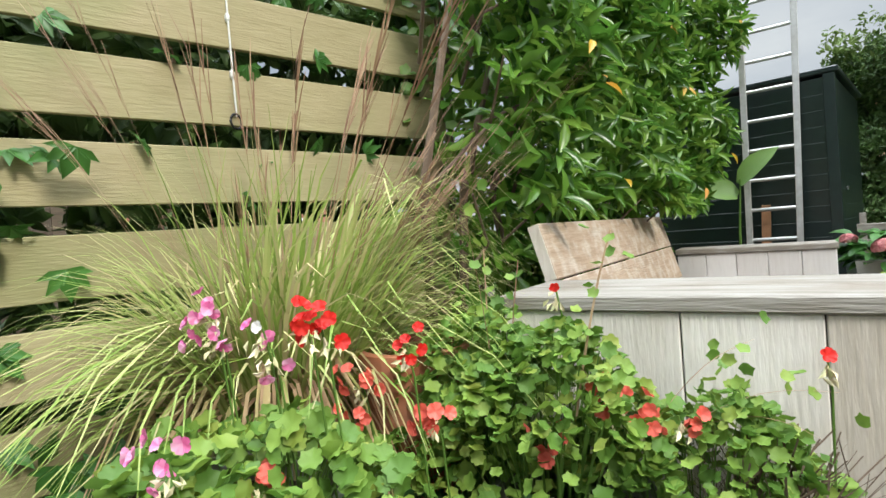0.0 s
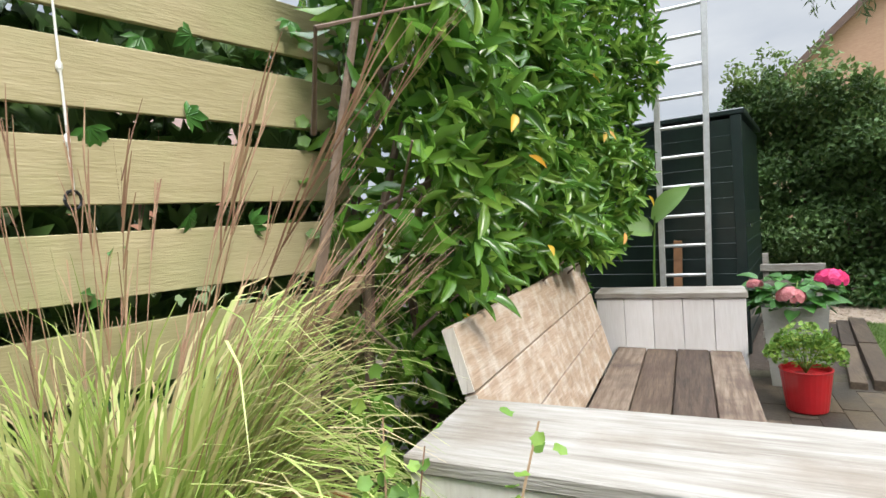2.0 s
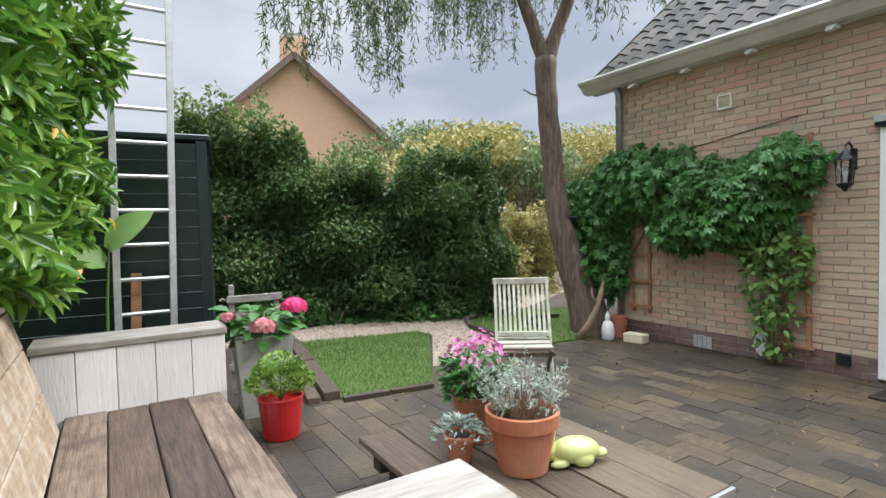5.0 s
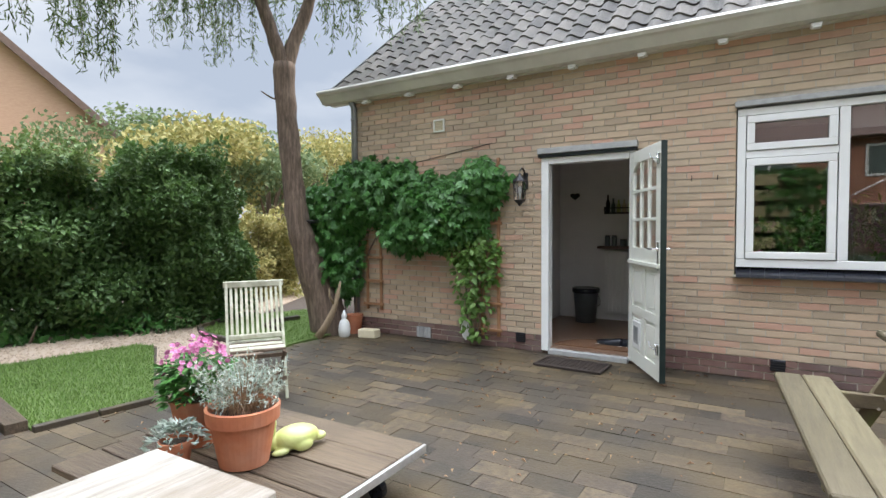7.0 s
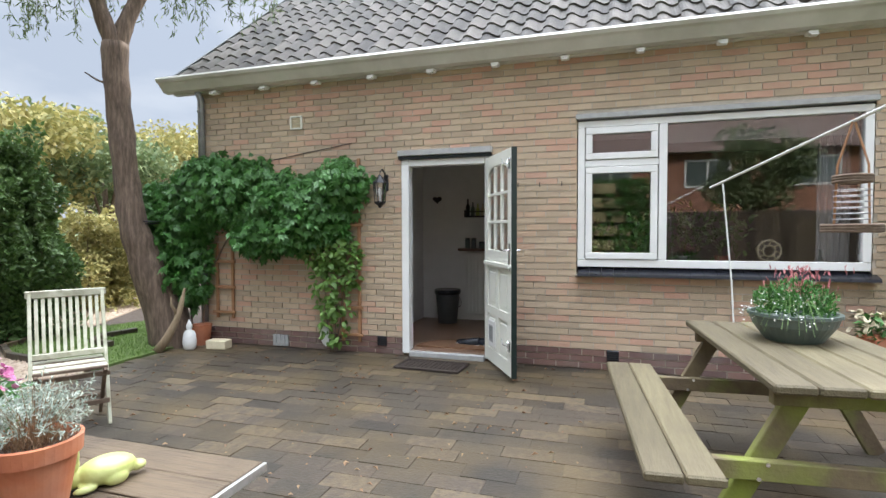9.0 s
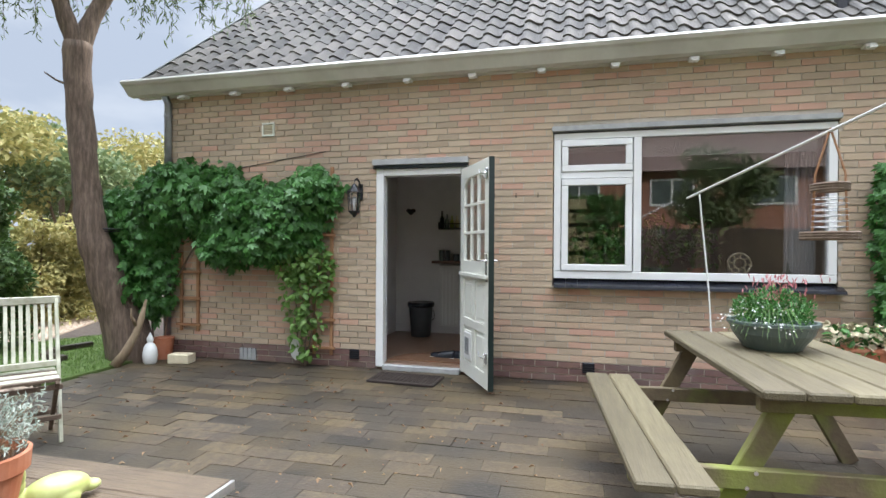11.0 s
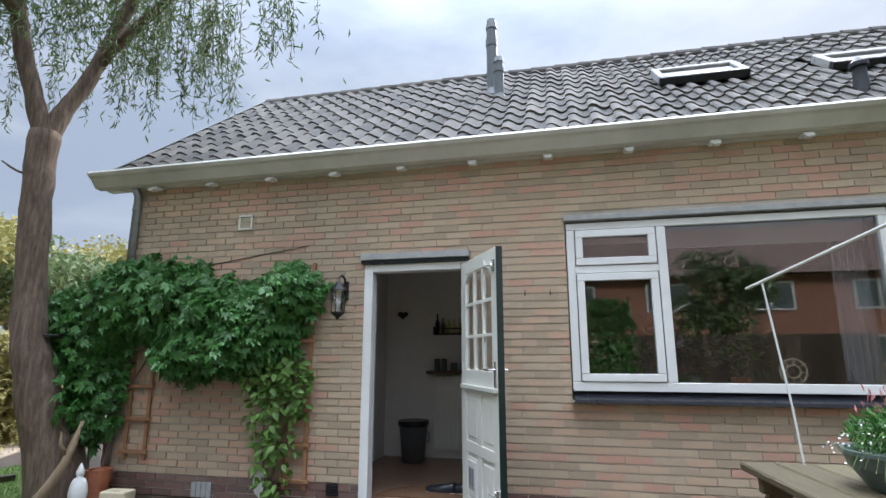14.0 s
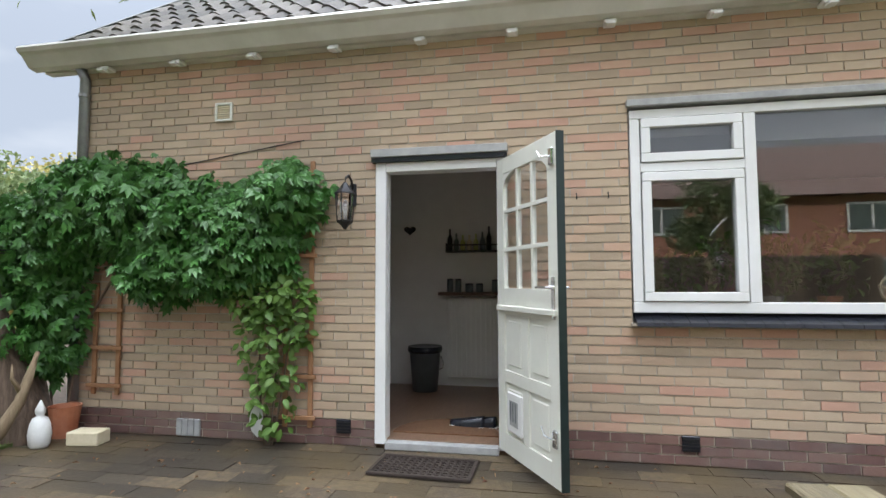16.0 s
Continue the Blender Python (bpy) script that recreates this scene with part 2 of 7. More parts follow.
M_CREAM = surface("cream_paint", [(0.70, 0.70, 0.63), (0.78, 0.78, 0.71)], 5, 0.4, 0.03, stain=((0.6, 0.59, 0.52), 2.5, 0.3))
M_GUTTER = surface("grey_paint", [(0.58, 0.565, 0.52), (0.66, 0.645, 0.60)], 5, 0.5, 0.06, stain=((0.3, 0.29, 0.25), 1.6, 0.5))
M_LINTEL = surface("grey_lintel", [(0.30, 0.30, 0.30), (0.42, 0.42, 0.41)], 12, 0.75, 0.1)
M_DARK = surface("dark_green_paint", [(0.008, 0.016, 0.015), (0.014, 0.026, 0.024)], 8, 0.3, 0.03)
M_BLACK = surface("black_glazed", [(0.010, 0.011, 0.016), (0.02, 0.022, 0.03)], 10, 0.25, 0.05)
M_IRON = surface("black_iron", [(0.012, 0.012, 0.014), (0.03, 0.03, 0.034)], 30, 0.45, 0.1, metal=0.4)
M_ZINC = surface("zinc", [(0.25, 0.26, 0.27), (0.36, 0.37, 0.38)], 12, 0.5, 0.08, metal=0.7)
M_ALU = surface("aluminium", [(0.50, 0.50, 0.49), (0.66, 0.66, 0.65)], 25, 0.42, 0.08, metal=0.8, stain=((0.4, 0.38, 0.34), 5, 0.4))
M_CHROME = surface("chrome", [(0.75, 0.75, 0.76), (0.82, 0.82, 0.83)], 10, 0.18, 0.0, metal=1.0)
M_PAVER = surface("paver", [(0.022, 0.017, 0.012), (0.033, 0.026, 0.018), (0.043, 0.034, 0.023), (0.058, 0.043, 0.03), (0.12, 0.088, 0.052)], 16, 0.6, 0.45, rand="island", spread=0.27, mix=0.5, stain=((0.1, 0.068, 0.028), 1.25, 0.75))
M_PAVER_PIECE = surface("paver_piece", [(0.022, 0.017, 0.012), (0.033, 0.026, 0.018), (0.043, 0.034, 0.023), (0.058, 0.043, 0.03), (0.12, 0.088, 0.052)], 16, 0.6, 0.45, rand="object", spread=0.27, mix=0.5, stain=((0.1, 0.068, 0.028), 1.25, 0.75))
M_SAND = surface("joint_sand", [(0.05, 0.042, 0.028), (0.10, 0.082, 0.05)], 30, 0.95, 0.4, stain=((0.06, 0.065, 0.025), 2.0, 0.5))
M_EARTH = surface("earth", [(0.035, 0.025, 0.018), (0.075, 0.055, 0.04)], 25, 0.95, 0.6)
M_GROUND = surface("meadow", [(0.05, 0.08, 0.025), (0.10, 0.14, 0.045)], 3, 0.95, 0.5, stain=((0.12, 0.11, 0.06), 0.3, 0.5))
M_LAWN = surface("lawn_soil", [(0.07, 0.11, 0.025), (0.11, 0.16, 0.04)], 20, 0.95, 0.5)
M_GRASS = surface("grass", [(0.08, 0.15, 0.03), (0.13, 0.22, 0.045), (0.2, 0.29, 0.07)], 4, 0.6, 0.0, rand="island", through_light=0.35)
M_GRAVEL = surface("gravel", [(0.18, 0.13, 0.09), (0.31, 0.235, 0.17), (0.45, 0.37, 0.29)], 12, 0.85, 0.2, rand="island", spread=0.45)
M_ROAD = surface("street_brick", [(0.34, 0.26, 0.22), (0.44, 0.35, 0.30)], 6, 0.85, 0.2)
M_PLANK = surface("weathered_plank", [(0.03, 0.018, 0.012), (0.07, 0.045, 0.029), (0.12, 0.08, 0.054), (0.21, 0.16, 0.118)], 4, 0.7, 0.6, stretch=(9, 0.7, 9), rand="object", spread=0.19, mix=0.3, fine=14, stain=((0.055, 0.032, 0.022), 5.5, 0.75))
M_BACK = surface("backrest_plank", [(0.23, 0.16, 0.105), (0.37, 0.275, 0.195), (0.47, 0.385, 0.305)], 5, 0.75, 0.5, stretch=(7, 0.9, 7), rand="object", spread=0.24, mix=0.2, fine=14, stain=((0.56, 0.52, 0.46), 13, 0.6))
M_WASH = surface("whitewashed_plank", [(0.44, 0.39, 0.33), (0.62, 0.58, 0.53), (0.74, 0.71, 0.67)], 6, 0.75, 0.4, stretch=(7, 7, 0.8), fine=14, rand="object", spread=0.28, mix=0.35, stain=((0.34, 0.29, 0.22), 2.3, 0.6))
M_WASH2 = surface("white_washed_arm", [(0.60, 0.57, 0.55), (0.70, 0.68, 0.67), (0.78, 0.76, 0.76)], 6, 0.7, 0.3, stretch=(7, 7, 0.8), fine=14, rand="object", spread=0.3, stain=((0.5, 0.47, 0.43), 2.3, 0.4))
M_TOPB = surface("greyed_plank", [(0.16, 0.14, 0.115), (0.26, 0.24, 0.21), (0.34, 0.32, 0.295)], 4, 0.72, 0.5, stretch=(0.7, 9, 9), fine=14, stain=((0.17, 0.135, 0.10), 4.2, 0.75))
M_PICNIC = surface("picnic_plank", [(0.055, 0.042, 0.023), (0.11, 0.088, 0.046), (0.185, 0.155, 0.085)], 4, 0.7, 0.45, stretch=(0.7, 9, 9), fine=14, rand="object", spread=0.28, mix=0.4, stain=((0.10, 0.08, 0.045), 3.4, 0.7))
M_MOSSY = surface("mossy_timber", [(0.10, 0.07, 0.045), (0.17, 0.13, 0.07)], 7, 0.8, 0.35, stain=((0.22, 0.28, 0.03), 2.6, 0.85))
M_FENCE = surface("fence_board", [(0.21, 0.175, 0.085), (0.31, 0.265, 0.14), (0.40, 0.34, 0.2)], 4, 0.75, 0.35, stretch=(3, 0.8, 9), fine=14, rand="object", spread=0.28, mix=0.4, stain=((0.26, 0.27, 0.12), 2.2, 0.6))
M_DECK = surface("deck_plank", [(0.028, 0.018, 0.011), (0.07, 0.048, 0.029), (0.13, 0.093, 0.058)], 4, 0.65, 0.8, stretch=(9, 0.7, 9), fine=14, rand="object", spread=0.19, mix=0.4, stain=((0.05, 0.035, 0.025), 3.0, 0.6))
M_TRELLIS = surface("trellis_wood", [(0.27, 0.13, 0.06), (0.36, 0.19, 0.095)], 12, 0.75, 0.2)
M_CHAIRW = surface("peeling_cream_wood", [(0.34, 0.33, 0.23), (0.50, 0.49, 0.38), (0.58, 0.57, 0.46)], 14, 0.65, 0.15, stain=((0.18, 0.17, 0.1), 6, 0.5))
M_BARK = surface("willow_bark", [(0.06, 0.042, 0.03), (0.13, 0.09, 0.065), (0.21, 0.15, 0.11)], 9, 0.9, 1.0, stretch=(3, 3, 0.5), fine=14)
M_TWIG = surface("twig", [(0.09, 0.06, 0.04), (0.17, 0.12, 0.085)], 16, 0.85, 0.3)
M_TERRA = surface("terracotta", [(0.34, 0.105, 0.05), (0.45, 0.16, 0.075)], 7, 0.75, 0.12, stain=((0.5, 0.33, 0.24), 5, 0.35))
M_RED = surface("red_glaze", [(0.36, 0.008, 0.012), (0.46, 0.015, 0.02)], 6, 0.3, 0.04)
M_CONC = surface("grey_concrete", [(0.26, 0.26, 0.24), (0.36, 0.36, 0.33)], 12, 0.8, 0.25, stain=((0.2, 0.2, 0.15), 3, 0.5))
M_STONEW = surface("white_stone", [(0.62, 0.62, 0.6), (0.74, 0.74, 0.72)], 16, 0.7, 0.2)
M_YSTONE = surface("pale_yellow_stone", [(0.55, 0.48, 0.32), (0.66, 0.58, 0.42)], 18, 0.85, 0.25)
M_BOWL = surface("dark_glazed_bowl", [(0.075, 0.10, 0.095), (0.11, 0.14, 0.13)], 8, 0.35, 0.06)
M_RABBIT = surface("lime_ceramic", [(0.42, 0.46, 0.12), (0.52, 0.56, 0.2)], 9, 0.35, 0.05, stain=((0.6, 0.62, 0.4), 8, 0.4))
M_LAUREL = surface("laurel_leaf", [(0.045, 0.115, 0.018), (0.085, 0.21, 0.028), (0.145, 0.29, 0.042), (0.24, 0.38, 0.065)], 3, 0.25, 0.0, rand="island", spread=0.4, mix=0.75, through_light=0.42)
M_YLEAF = surface("yellow_leaf", [(0.5, 0.36, 0.03), (0.6, 0.25, 0.02)], 3, 0.4, 0.0, rand="island", through_light=0.3)
M_HEDGE = surface("hedge_leaf", [(0.04, 0.085, 0.022), (0.08, 0.155, 0.038), (0.135, 0.23, 0.06)], 1.2, 0.5, 0.0, rand="island", spread=0.4, through_light=0.25)
M_HEDGE_TOP = surface("hedge_light_leaf", [(0.07, 0.12, 0.03), (0.13, 0.20, 0.05), (0.2, 0.27, 0.08)], 1.2, 0.5, 0.0, rand="island", spread=0.4, through_light=0.3)
M_CREEPER = surface("creeper_leaf", [(0.03, 0.10, 0.018), (0.055, 0.17, 0.03), (0.09, 0.24, 0.05)], 2.0, 0.42, 0.0, rand="island", spread=0.4, through_light=0.22)
M_CREEPER_L = surface("climber_light_leaf", [(0.07, 0.15, 0.025), (0.12, 0.23, 0.04), (0.2, 0.32, 0.08)], 2.0, 0.5, 0.0, rand="island", spread=0.4, through_light=0.3)
M_WILLOW = surface("willow_leaf", [(0.06, 0.10, 0.035), (0.11, 0.16, 0.06), (0.17, 0.21, 0.09)], 2.0, 0.55, 0.0, rand="island", spread=0.4, through_light=0.35)
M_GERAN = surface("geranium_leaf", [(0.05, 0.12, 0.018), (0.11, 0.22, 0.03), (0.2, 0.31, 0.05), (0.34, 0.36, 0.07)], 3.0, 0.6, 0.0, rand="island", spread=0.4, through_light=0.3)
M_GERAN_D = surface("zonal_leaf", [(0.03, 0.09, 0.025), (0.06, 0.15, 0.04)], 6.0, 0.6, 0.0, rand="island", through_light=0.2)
M_PAMPAS = surface("ornamental_grass", [(0.2, 0.31, 0.055), (0.34, 0.44, 0.11), (0.48, 0.5, 0.2), (0.52, 0.4, 0.24)], 3.0, 0.6, 0.0, rand="island", spread=0.42, mix=0.8, through_light=0.3)
M_PLUME = surface("dry_stalk", [(0.16, 0.075, 0.05), (0.28, 0.17, 0.10), (0.38, 0.27, 0.16)], 6.0, 0.8, 0.0, rand="island", through_light=0.2)
M_STRAW = surface("straw_blade", [(0.26, 0.15, 0.09), (0.44, 0.30, 0.17), (0.52, 0.42, 0.2), (0.34, 0.36, 0.11)], 5.0, 0.7, 0.0, rand="island", spread=0.42, mix=0.8, through_light=0.25)
M_SILVER = surface("silver_leaf", [(0.22, 0.28, 0.22), (0.36, 0.42, 0.36), (0.5, 0.53, 0.47)], 5.0, 0.75, 0.0, rand="island", through_light=0.2)
M_CORAL = surface("coral_petal", [(0.75, 0.10, 0.07), (0.85, 0.2, 0.15)], 18, 0.6, 0.0, rand="island", through_light=0.3)
M_REDP = surface("red_petal", [(0.62, 0.012, 0.01), (0.78, 0.03, 0.02)], 18, 0.6, 0.0, rand="island", through_light=0.3)
M_PINK = surface("pink_petal", [(0.62, 0.06, 0.25), (0.78, 0.25, 0.48), (0.82, 0.5, 0.66)], 16, 0.6, 0.0, rand="island", through_light=0.3)
M_MAUVE = surface("mauve_petal", [(0.42, 0.07, 0.22), (0.58, 0.18, 0.38), (0.66, 0.34, 0.5)], 16, 0.6, 0.0, rand="island", through_light=0.2)
M_HOTPINK = surface("magenta_petal", [(0.7, 0.03, 0.16), (0.82, 0.09, 0.28)], 16, 0.6, 0.0, rand="island", through_light=0.25)
M_OLDROSE = surface("faded_rose_petal", [(0.45, 0.12, 0.14), (0.6, 0.27, 0.27)], 16, 0.7, 0.0, rand="island", through_light=0.2)
M_BUD = surface("pale_bud", [(0.5, 0.55, 0.25), (0.62, 0.5, 0.38)], 9, 0.6, 0.0, rand="island")
M_AUTUMN = surface("autumn_leaf", [(0.20, 0.21, 0.07), (0.32, 0.29, 0.10), (0.42, 0.36, 0.14)], 0.6, 0.7, 0.0, rand="island", through_light=0.25)
M_FARTREE = surface("far_leaf", [(0.08, 0.13, 0.05), (0.14, 0.19, 0.08), (0.21, 0.24, 0.10)], 0.6, 0.7, 0.0, rand="island", through_light=0.25)
M_FARBRICK = surface("salmon_brick_far", [(0.52, 0.31, 0.21), (0.6, 0.38, 0.26)], 6, 0.9, 0.1, stretch=(1, 1, 4))
M_REDBRICK = surface("red_brick_far", [(0.30, 0.14, 0.09), (0.38, 0.19, 0.13)], 6, 0.9, 0.1, stretch=(1, 1, 4))
M_FARROOF = surface("far_roof", [(0.13, 0.085, 0.07), (0.19, 0.125, 0.10)], 4, 0.85, 0.2)
M_PLASTER = surface("white_plaster", [(0.72, 0.71, 0.70), (0.79, 0.78, 0.77)], 4, 0.8, 0.04)
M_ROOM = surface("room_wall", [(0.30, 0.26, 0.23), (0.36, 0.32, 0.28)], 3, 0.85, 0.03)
M_LAMINATE = surface("brown_floor", [(0.17, 0.10, 0.065), (0.25, 0.155, 0.10)], 6, 0.32, 0.04, stretch=(1, 8, 1))
M_MATT = surface("coir_mat", [(0.12, 0.06, 0.03), (0.18, 0.09, 0.045)], 40, 0.95, 0.5)
M_RUBBER = surface("rubber_mat", [(0.018, 0.012, 0.01), (0.045, 0.03, 0.022)], 40, 0.8, 0.4)
M_BIN = surface("grey_plastic", [(0.09, 0.105, 0.115), (0.12, 0.135, 0.145)], 6, 0.45, 0.04)
M_SHELFW = surface("red_brown_wood", [(0.075, 0.03, 0.02), (0.12, 0.05, 0.035)], 8, 0.5, 0.1, stretch=(1, 1, 6))
M_WIRE = surface("white_cord", [(0.6, 0.6, 0.57), (0.7, 0.7, 0.67)], 40, 0.8, 0.1)

M_GLASS = bpy.data.materials.new("window_glass")
M_GLASS.use_nodes = True
gb = M_GLASS.node_tree.nodes["Principled BSDF"]
gb.inputs["Transmission Weight"].default_value, gb.inputs["Roughness"].default_value, gb.inputs["IOR"].default_value = 1.0, 0.0, 1.62

# ---- ground ----
bm = bmesh.new()
bmesh.ops.create_grid(bm, x_segments=24, y_segments=24, size=400)
part("ground", bm, M_GROUND)
tagged(bpy.data.objects["ground"], "green ground sheet reaching the horizon", "ground", kind="structure").location.z = -0.07

FX = 5.0          # outer face of the house wall
CH, BL = 0.0635, 0.215
DOOR = (0.66, 1.62, 0.0, 2.16)
WIN = (-2.56, -0.18, 0.90, 2.43)
Y0, Y1, ZT = -6.6, 4.25, 3.0

# ---- house wall with real openings ----
bm = bmesh.new()
for y0, y1, z0, z1 in ((DOOR[1], Y1, 0, ZT), (WIN[1], DOOR[0], 0, ZT), (DOOR[0], DOOR[1], DOOR[3], ZT), (Y0, WIN[0], 0, ZT), (WIN[0], WIN[1], 0, WIN[2]), (WIN[0], WIN[1], WIN[3], ZT)):
    box(bm, FX, FX + 0.3, y0, y1, z0, z1)
wall_west = tagged(part("wall_west", bm, M_MORTAR), "house wall of mixed tan and salmon bricks with open door", "wall", kind="structure")
bm = bmesh.new()
vs = [(FX + 0.3, 0), (10.1, 0), (10.1, 3.0), (7.55, 5.3), (FX, 3.0), (FX, 0)]
for y0, y1 in ((Y1 - 0.3, Y1 - 0.001), (Y0, Y0 + 0.3)):
    extrude_y(bm, [(x + (0.302 if x == FX else 0), z) for x, z in vs[:5]] if y0 > 0 else [(x + (0.302 if x == FX else 0), z) for x, z in vs[:5]], y0, y1)
tagged(part("wall_north", bm, M_BRICK), "tan brick gable end walls of the house", "wall", kind="structure")
tagged(part("wall_east", boxed(9.8, 10.1, Y0 + 0.3, Y1 - 0.3, 0, 3.0), M_BRICK), "plain brick rear wall of the house", "wall", kind="structure")

# ---- rooms behind the openings ----
tagged(part("floor", boxed(FX + 0.02, 9.79, Y0 + 0.31, Y1 - 0.31, -0.05, 0.06), M_LAMINATE), "brown laminate floor inside the house", "floor", kind="structure")
tagged(part("ceiling", boxed(FX + 0.302, 9.79, Y0 + 0.31, Y1 - 0.31, 2.55, 2.65), M_PLASTER), "white plaster ceiling", "ceiling", kind="structure")
tagged(part("wall_hall", boxed(7.02, 7.1, 0.1, 3.9, 0.06, 2.55), M_PLASTER), "white plastered hall wall", "wall", kind="structure")
tagged(part("wall_hall_side", boxed(5.302, 7.018, 2.1, 2.18, 0.06, 2.55), M_PLASTER), "white plastered hall side wall", "wall", kind="structure")
tagged(part("wall_partition", boxed(5.302, 9.79, 0.02, 0.1, 0.06, 2.55), M_PLASTER), "white partition between hall and living room", "wall", kind="structure")
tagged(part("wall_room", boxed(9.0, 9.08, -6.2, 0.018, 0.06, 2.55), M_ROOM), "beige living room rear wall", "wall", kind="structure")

# ---- roof ----
PITCH = radians(38.76)
EX, EZ = 4.84, 3.12
RS = 3.552


def roof_at(s, y, h=0.0):
    return Vector((EX + s * math.cos(PITCH) - h * math.sin(PITCH), y, EZ + s * math.sin(PITCH) + h * math.cos(PITCH)))


roof = thing("roof", "pitched roof of dark grey-brown clay pantiles", "roof", kind="structure")
bm = bmesh.new()
a, b, c = roof_at(0.02, 0, -0.06), roof_at(RS, 0, -0.06), (10.5, 2.9)
extrude_y(bm, [(a.x, a.z), (b.x, b.z), (c[0], c[1]), (c[0] - 0.1, c[1] - 0.12), (b.x, b.z - 0.12), (a.x + 0.09, a.z - 0.04)], Y0 - 0.1, Y1 + 0.2)
part("roof_deck", bm, M_TILE, roof)
TW, TL = 0.205, 0.30


def tile_mesh():
    bm = bmesh.new()
    n, w = 9, 0.226
    rows = []
    for yy, dz in ((0.0, 0.022), (0.36, 0.0)):
        row = []
        for i in range(n + 1):
            t = i / n
            z = 0.026 * math.sin(2 * math.pi * t * 0.97 + 0.4) + dz
            row.append(bm.verts.new((t * w, yy, z)))
        rows.append(row)
    low = [bm.verts.new((v.co.x, 0.0, v.co.z - 0.02)) for v in rows[0]]
    for i in range(n):
        bm.faces.new((rows[0][i], rows[0][i + 1], rows[1][i + 1], rows[1][i]))
        bm.faces.new((low[i], low[i + 1], rows[0][i + 1], rows[0][i]))
    me = bpy.data.meshes.new("tile")
    bm.to_mesh(me)
    bm.free()
    return me


tile = tile_mesh()
tile.materials.append(M_TILE_PIECE)
tv = np.array([v.co[:] for v in tile.vertices])
tf = [tuple(p.vertices) for p in tile.polygons]
rest_v, rest_f = [], []
basis = Matrix(((0, math.cos(PITCH), -math.sin(PITCH)), (-1, 0, 0), (0, math.sin(PITCH), math.cos(PITCH))))
NCOL, NROW = int((Y1 + 0.22 - Y0) / TW), 12
SKY = ((-2.12, -1.25, 1.5, 2.08), (-3.6, -2.8, 1.35, 1.85))
for r in range(NROW):
    for cidx in range(NCOL):
        y = Y1 + 0.2 - cidx * TW
        s = r * TL - 0.03
        if any(y0 < y - 0.1 < y1 and s0 - 0.1 < s < s1 - 0.05 for y0, y1, s0, s1 in SKY):
            continue
        p = roof_at(s, y, 0.0) + Vector((0, random.uniform(-0.004, 0.004), random.uniform(-0.004, 0.004)))
        if r < 11 and -0.7 < y < 4.5:
            ob = new("tile", tile)
            ob.parent = roof
            ob.matrix_local = Matrix.Translation(p) @ basis.to_4x4() @ pose(0, 0, 0, random.uniform(-0.8, 0.8), 0, random.uniform(-0.7, 0.7))
        else:
            bse = len(rest_v)
            rest_v += [tuple(basis @ Vector(q) + p) for q in tv]
            rest_f += [tuple(bse + k for k in f) for f in tf]
me = bpy.data.meshes.new("tiles")
me.from_pydata(rest_v, [], rest_f)
tagged(part("tile_field", me, M_TILE, roof), kind="stuff")
for k in range(int((Y1 + 0.2 - Y0) / 0.33)):
    y = Y1 + 0.2 - k * 0.33
    bm = bmesh.new()
    rp = roof_at(RS + 0.02, 0, 0.01)
    ring = []
    for yy, rr in ((y, 0.095), (y - 0.35, 0.082)):
        ring.append([bm.verts.new((rp.x + rr * math.cos(q), yy, rp.z - 0.05 + rr * math.sin(q))) for q in np.linspace(-0.3, math.pi + 0.3, 9)])
    for i in range(8):
        bm.faces.new((ring[0][i], ring[0][i + 1], ring[1][i + 1], ring[1][i]))
    bm.faces.new(ring[0])
    part("ridge_tile", bm, M_TILE_PIECE, roof)
# verge trim on the gable edge
bm = bmesh.new()
beam(bm, roof_at(0, Y1 + 0.215, -0.02), roof_at(RS, Y1 + 0.215, -0.02), 0.03, 0.13, 0.003, (0, 0, 1))
part("verge_board", bm, M_DARK, roof)

# skylights
for y0, y1, s0, s1 in SKY:
    sk = thing("skylight", "roof window with dark metal frame among pantiles", "roof window", group="skylights")
    m = Matrix.Translation(roof_at(s0, y1, 0.03)) @ basis.to_4x4()
    w, h = y1 - y0, s1 - s0
    for nm, bx in (("frame_bottom", (0, w, 0, 0.09)), ("frame_top", (0, w, h - 0.09, h)), ("frame_side", (0, 0.07, 0.09, h - 0.09)), ("frame_side", (w - 0.07, w, 0.09, h - 0.09))):
        part(nm, boxed(*bx, -0.02, 0.07, 0.008, m), M_LINTEL if nm != "frame_bottom" else M_IRON, sk)
    part("pane", boxed(0.068, w - 0.068, 0.088, h - 0.088, 0.035, 0.045, 0, m), M_GLASS, sk)
    part("blind", boxed(0.068, w - 0.068, 0.088, h - 0.088, 0.0, 0.02, 0, m), M_WHITE, sk, "white blind behind the pane")

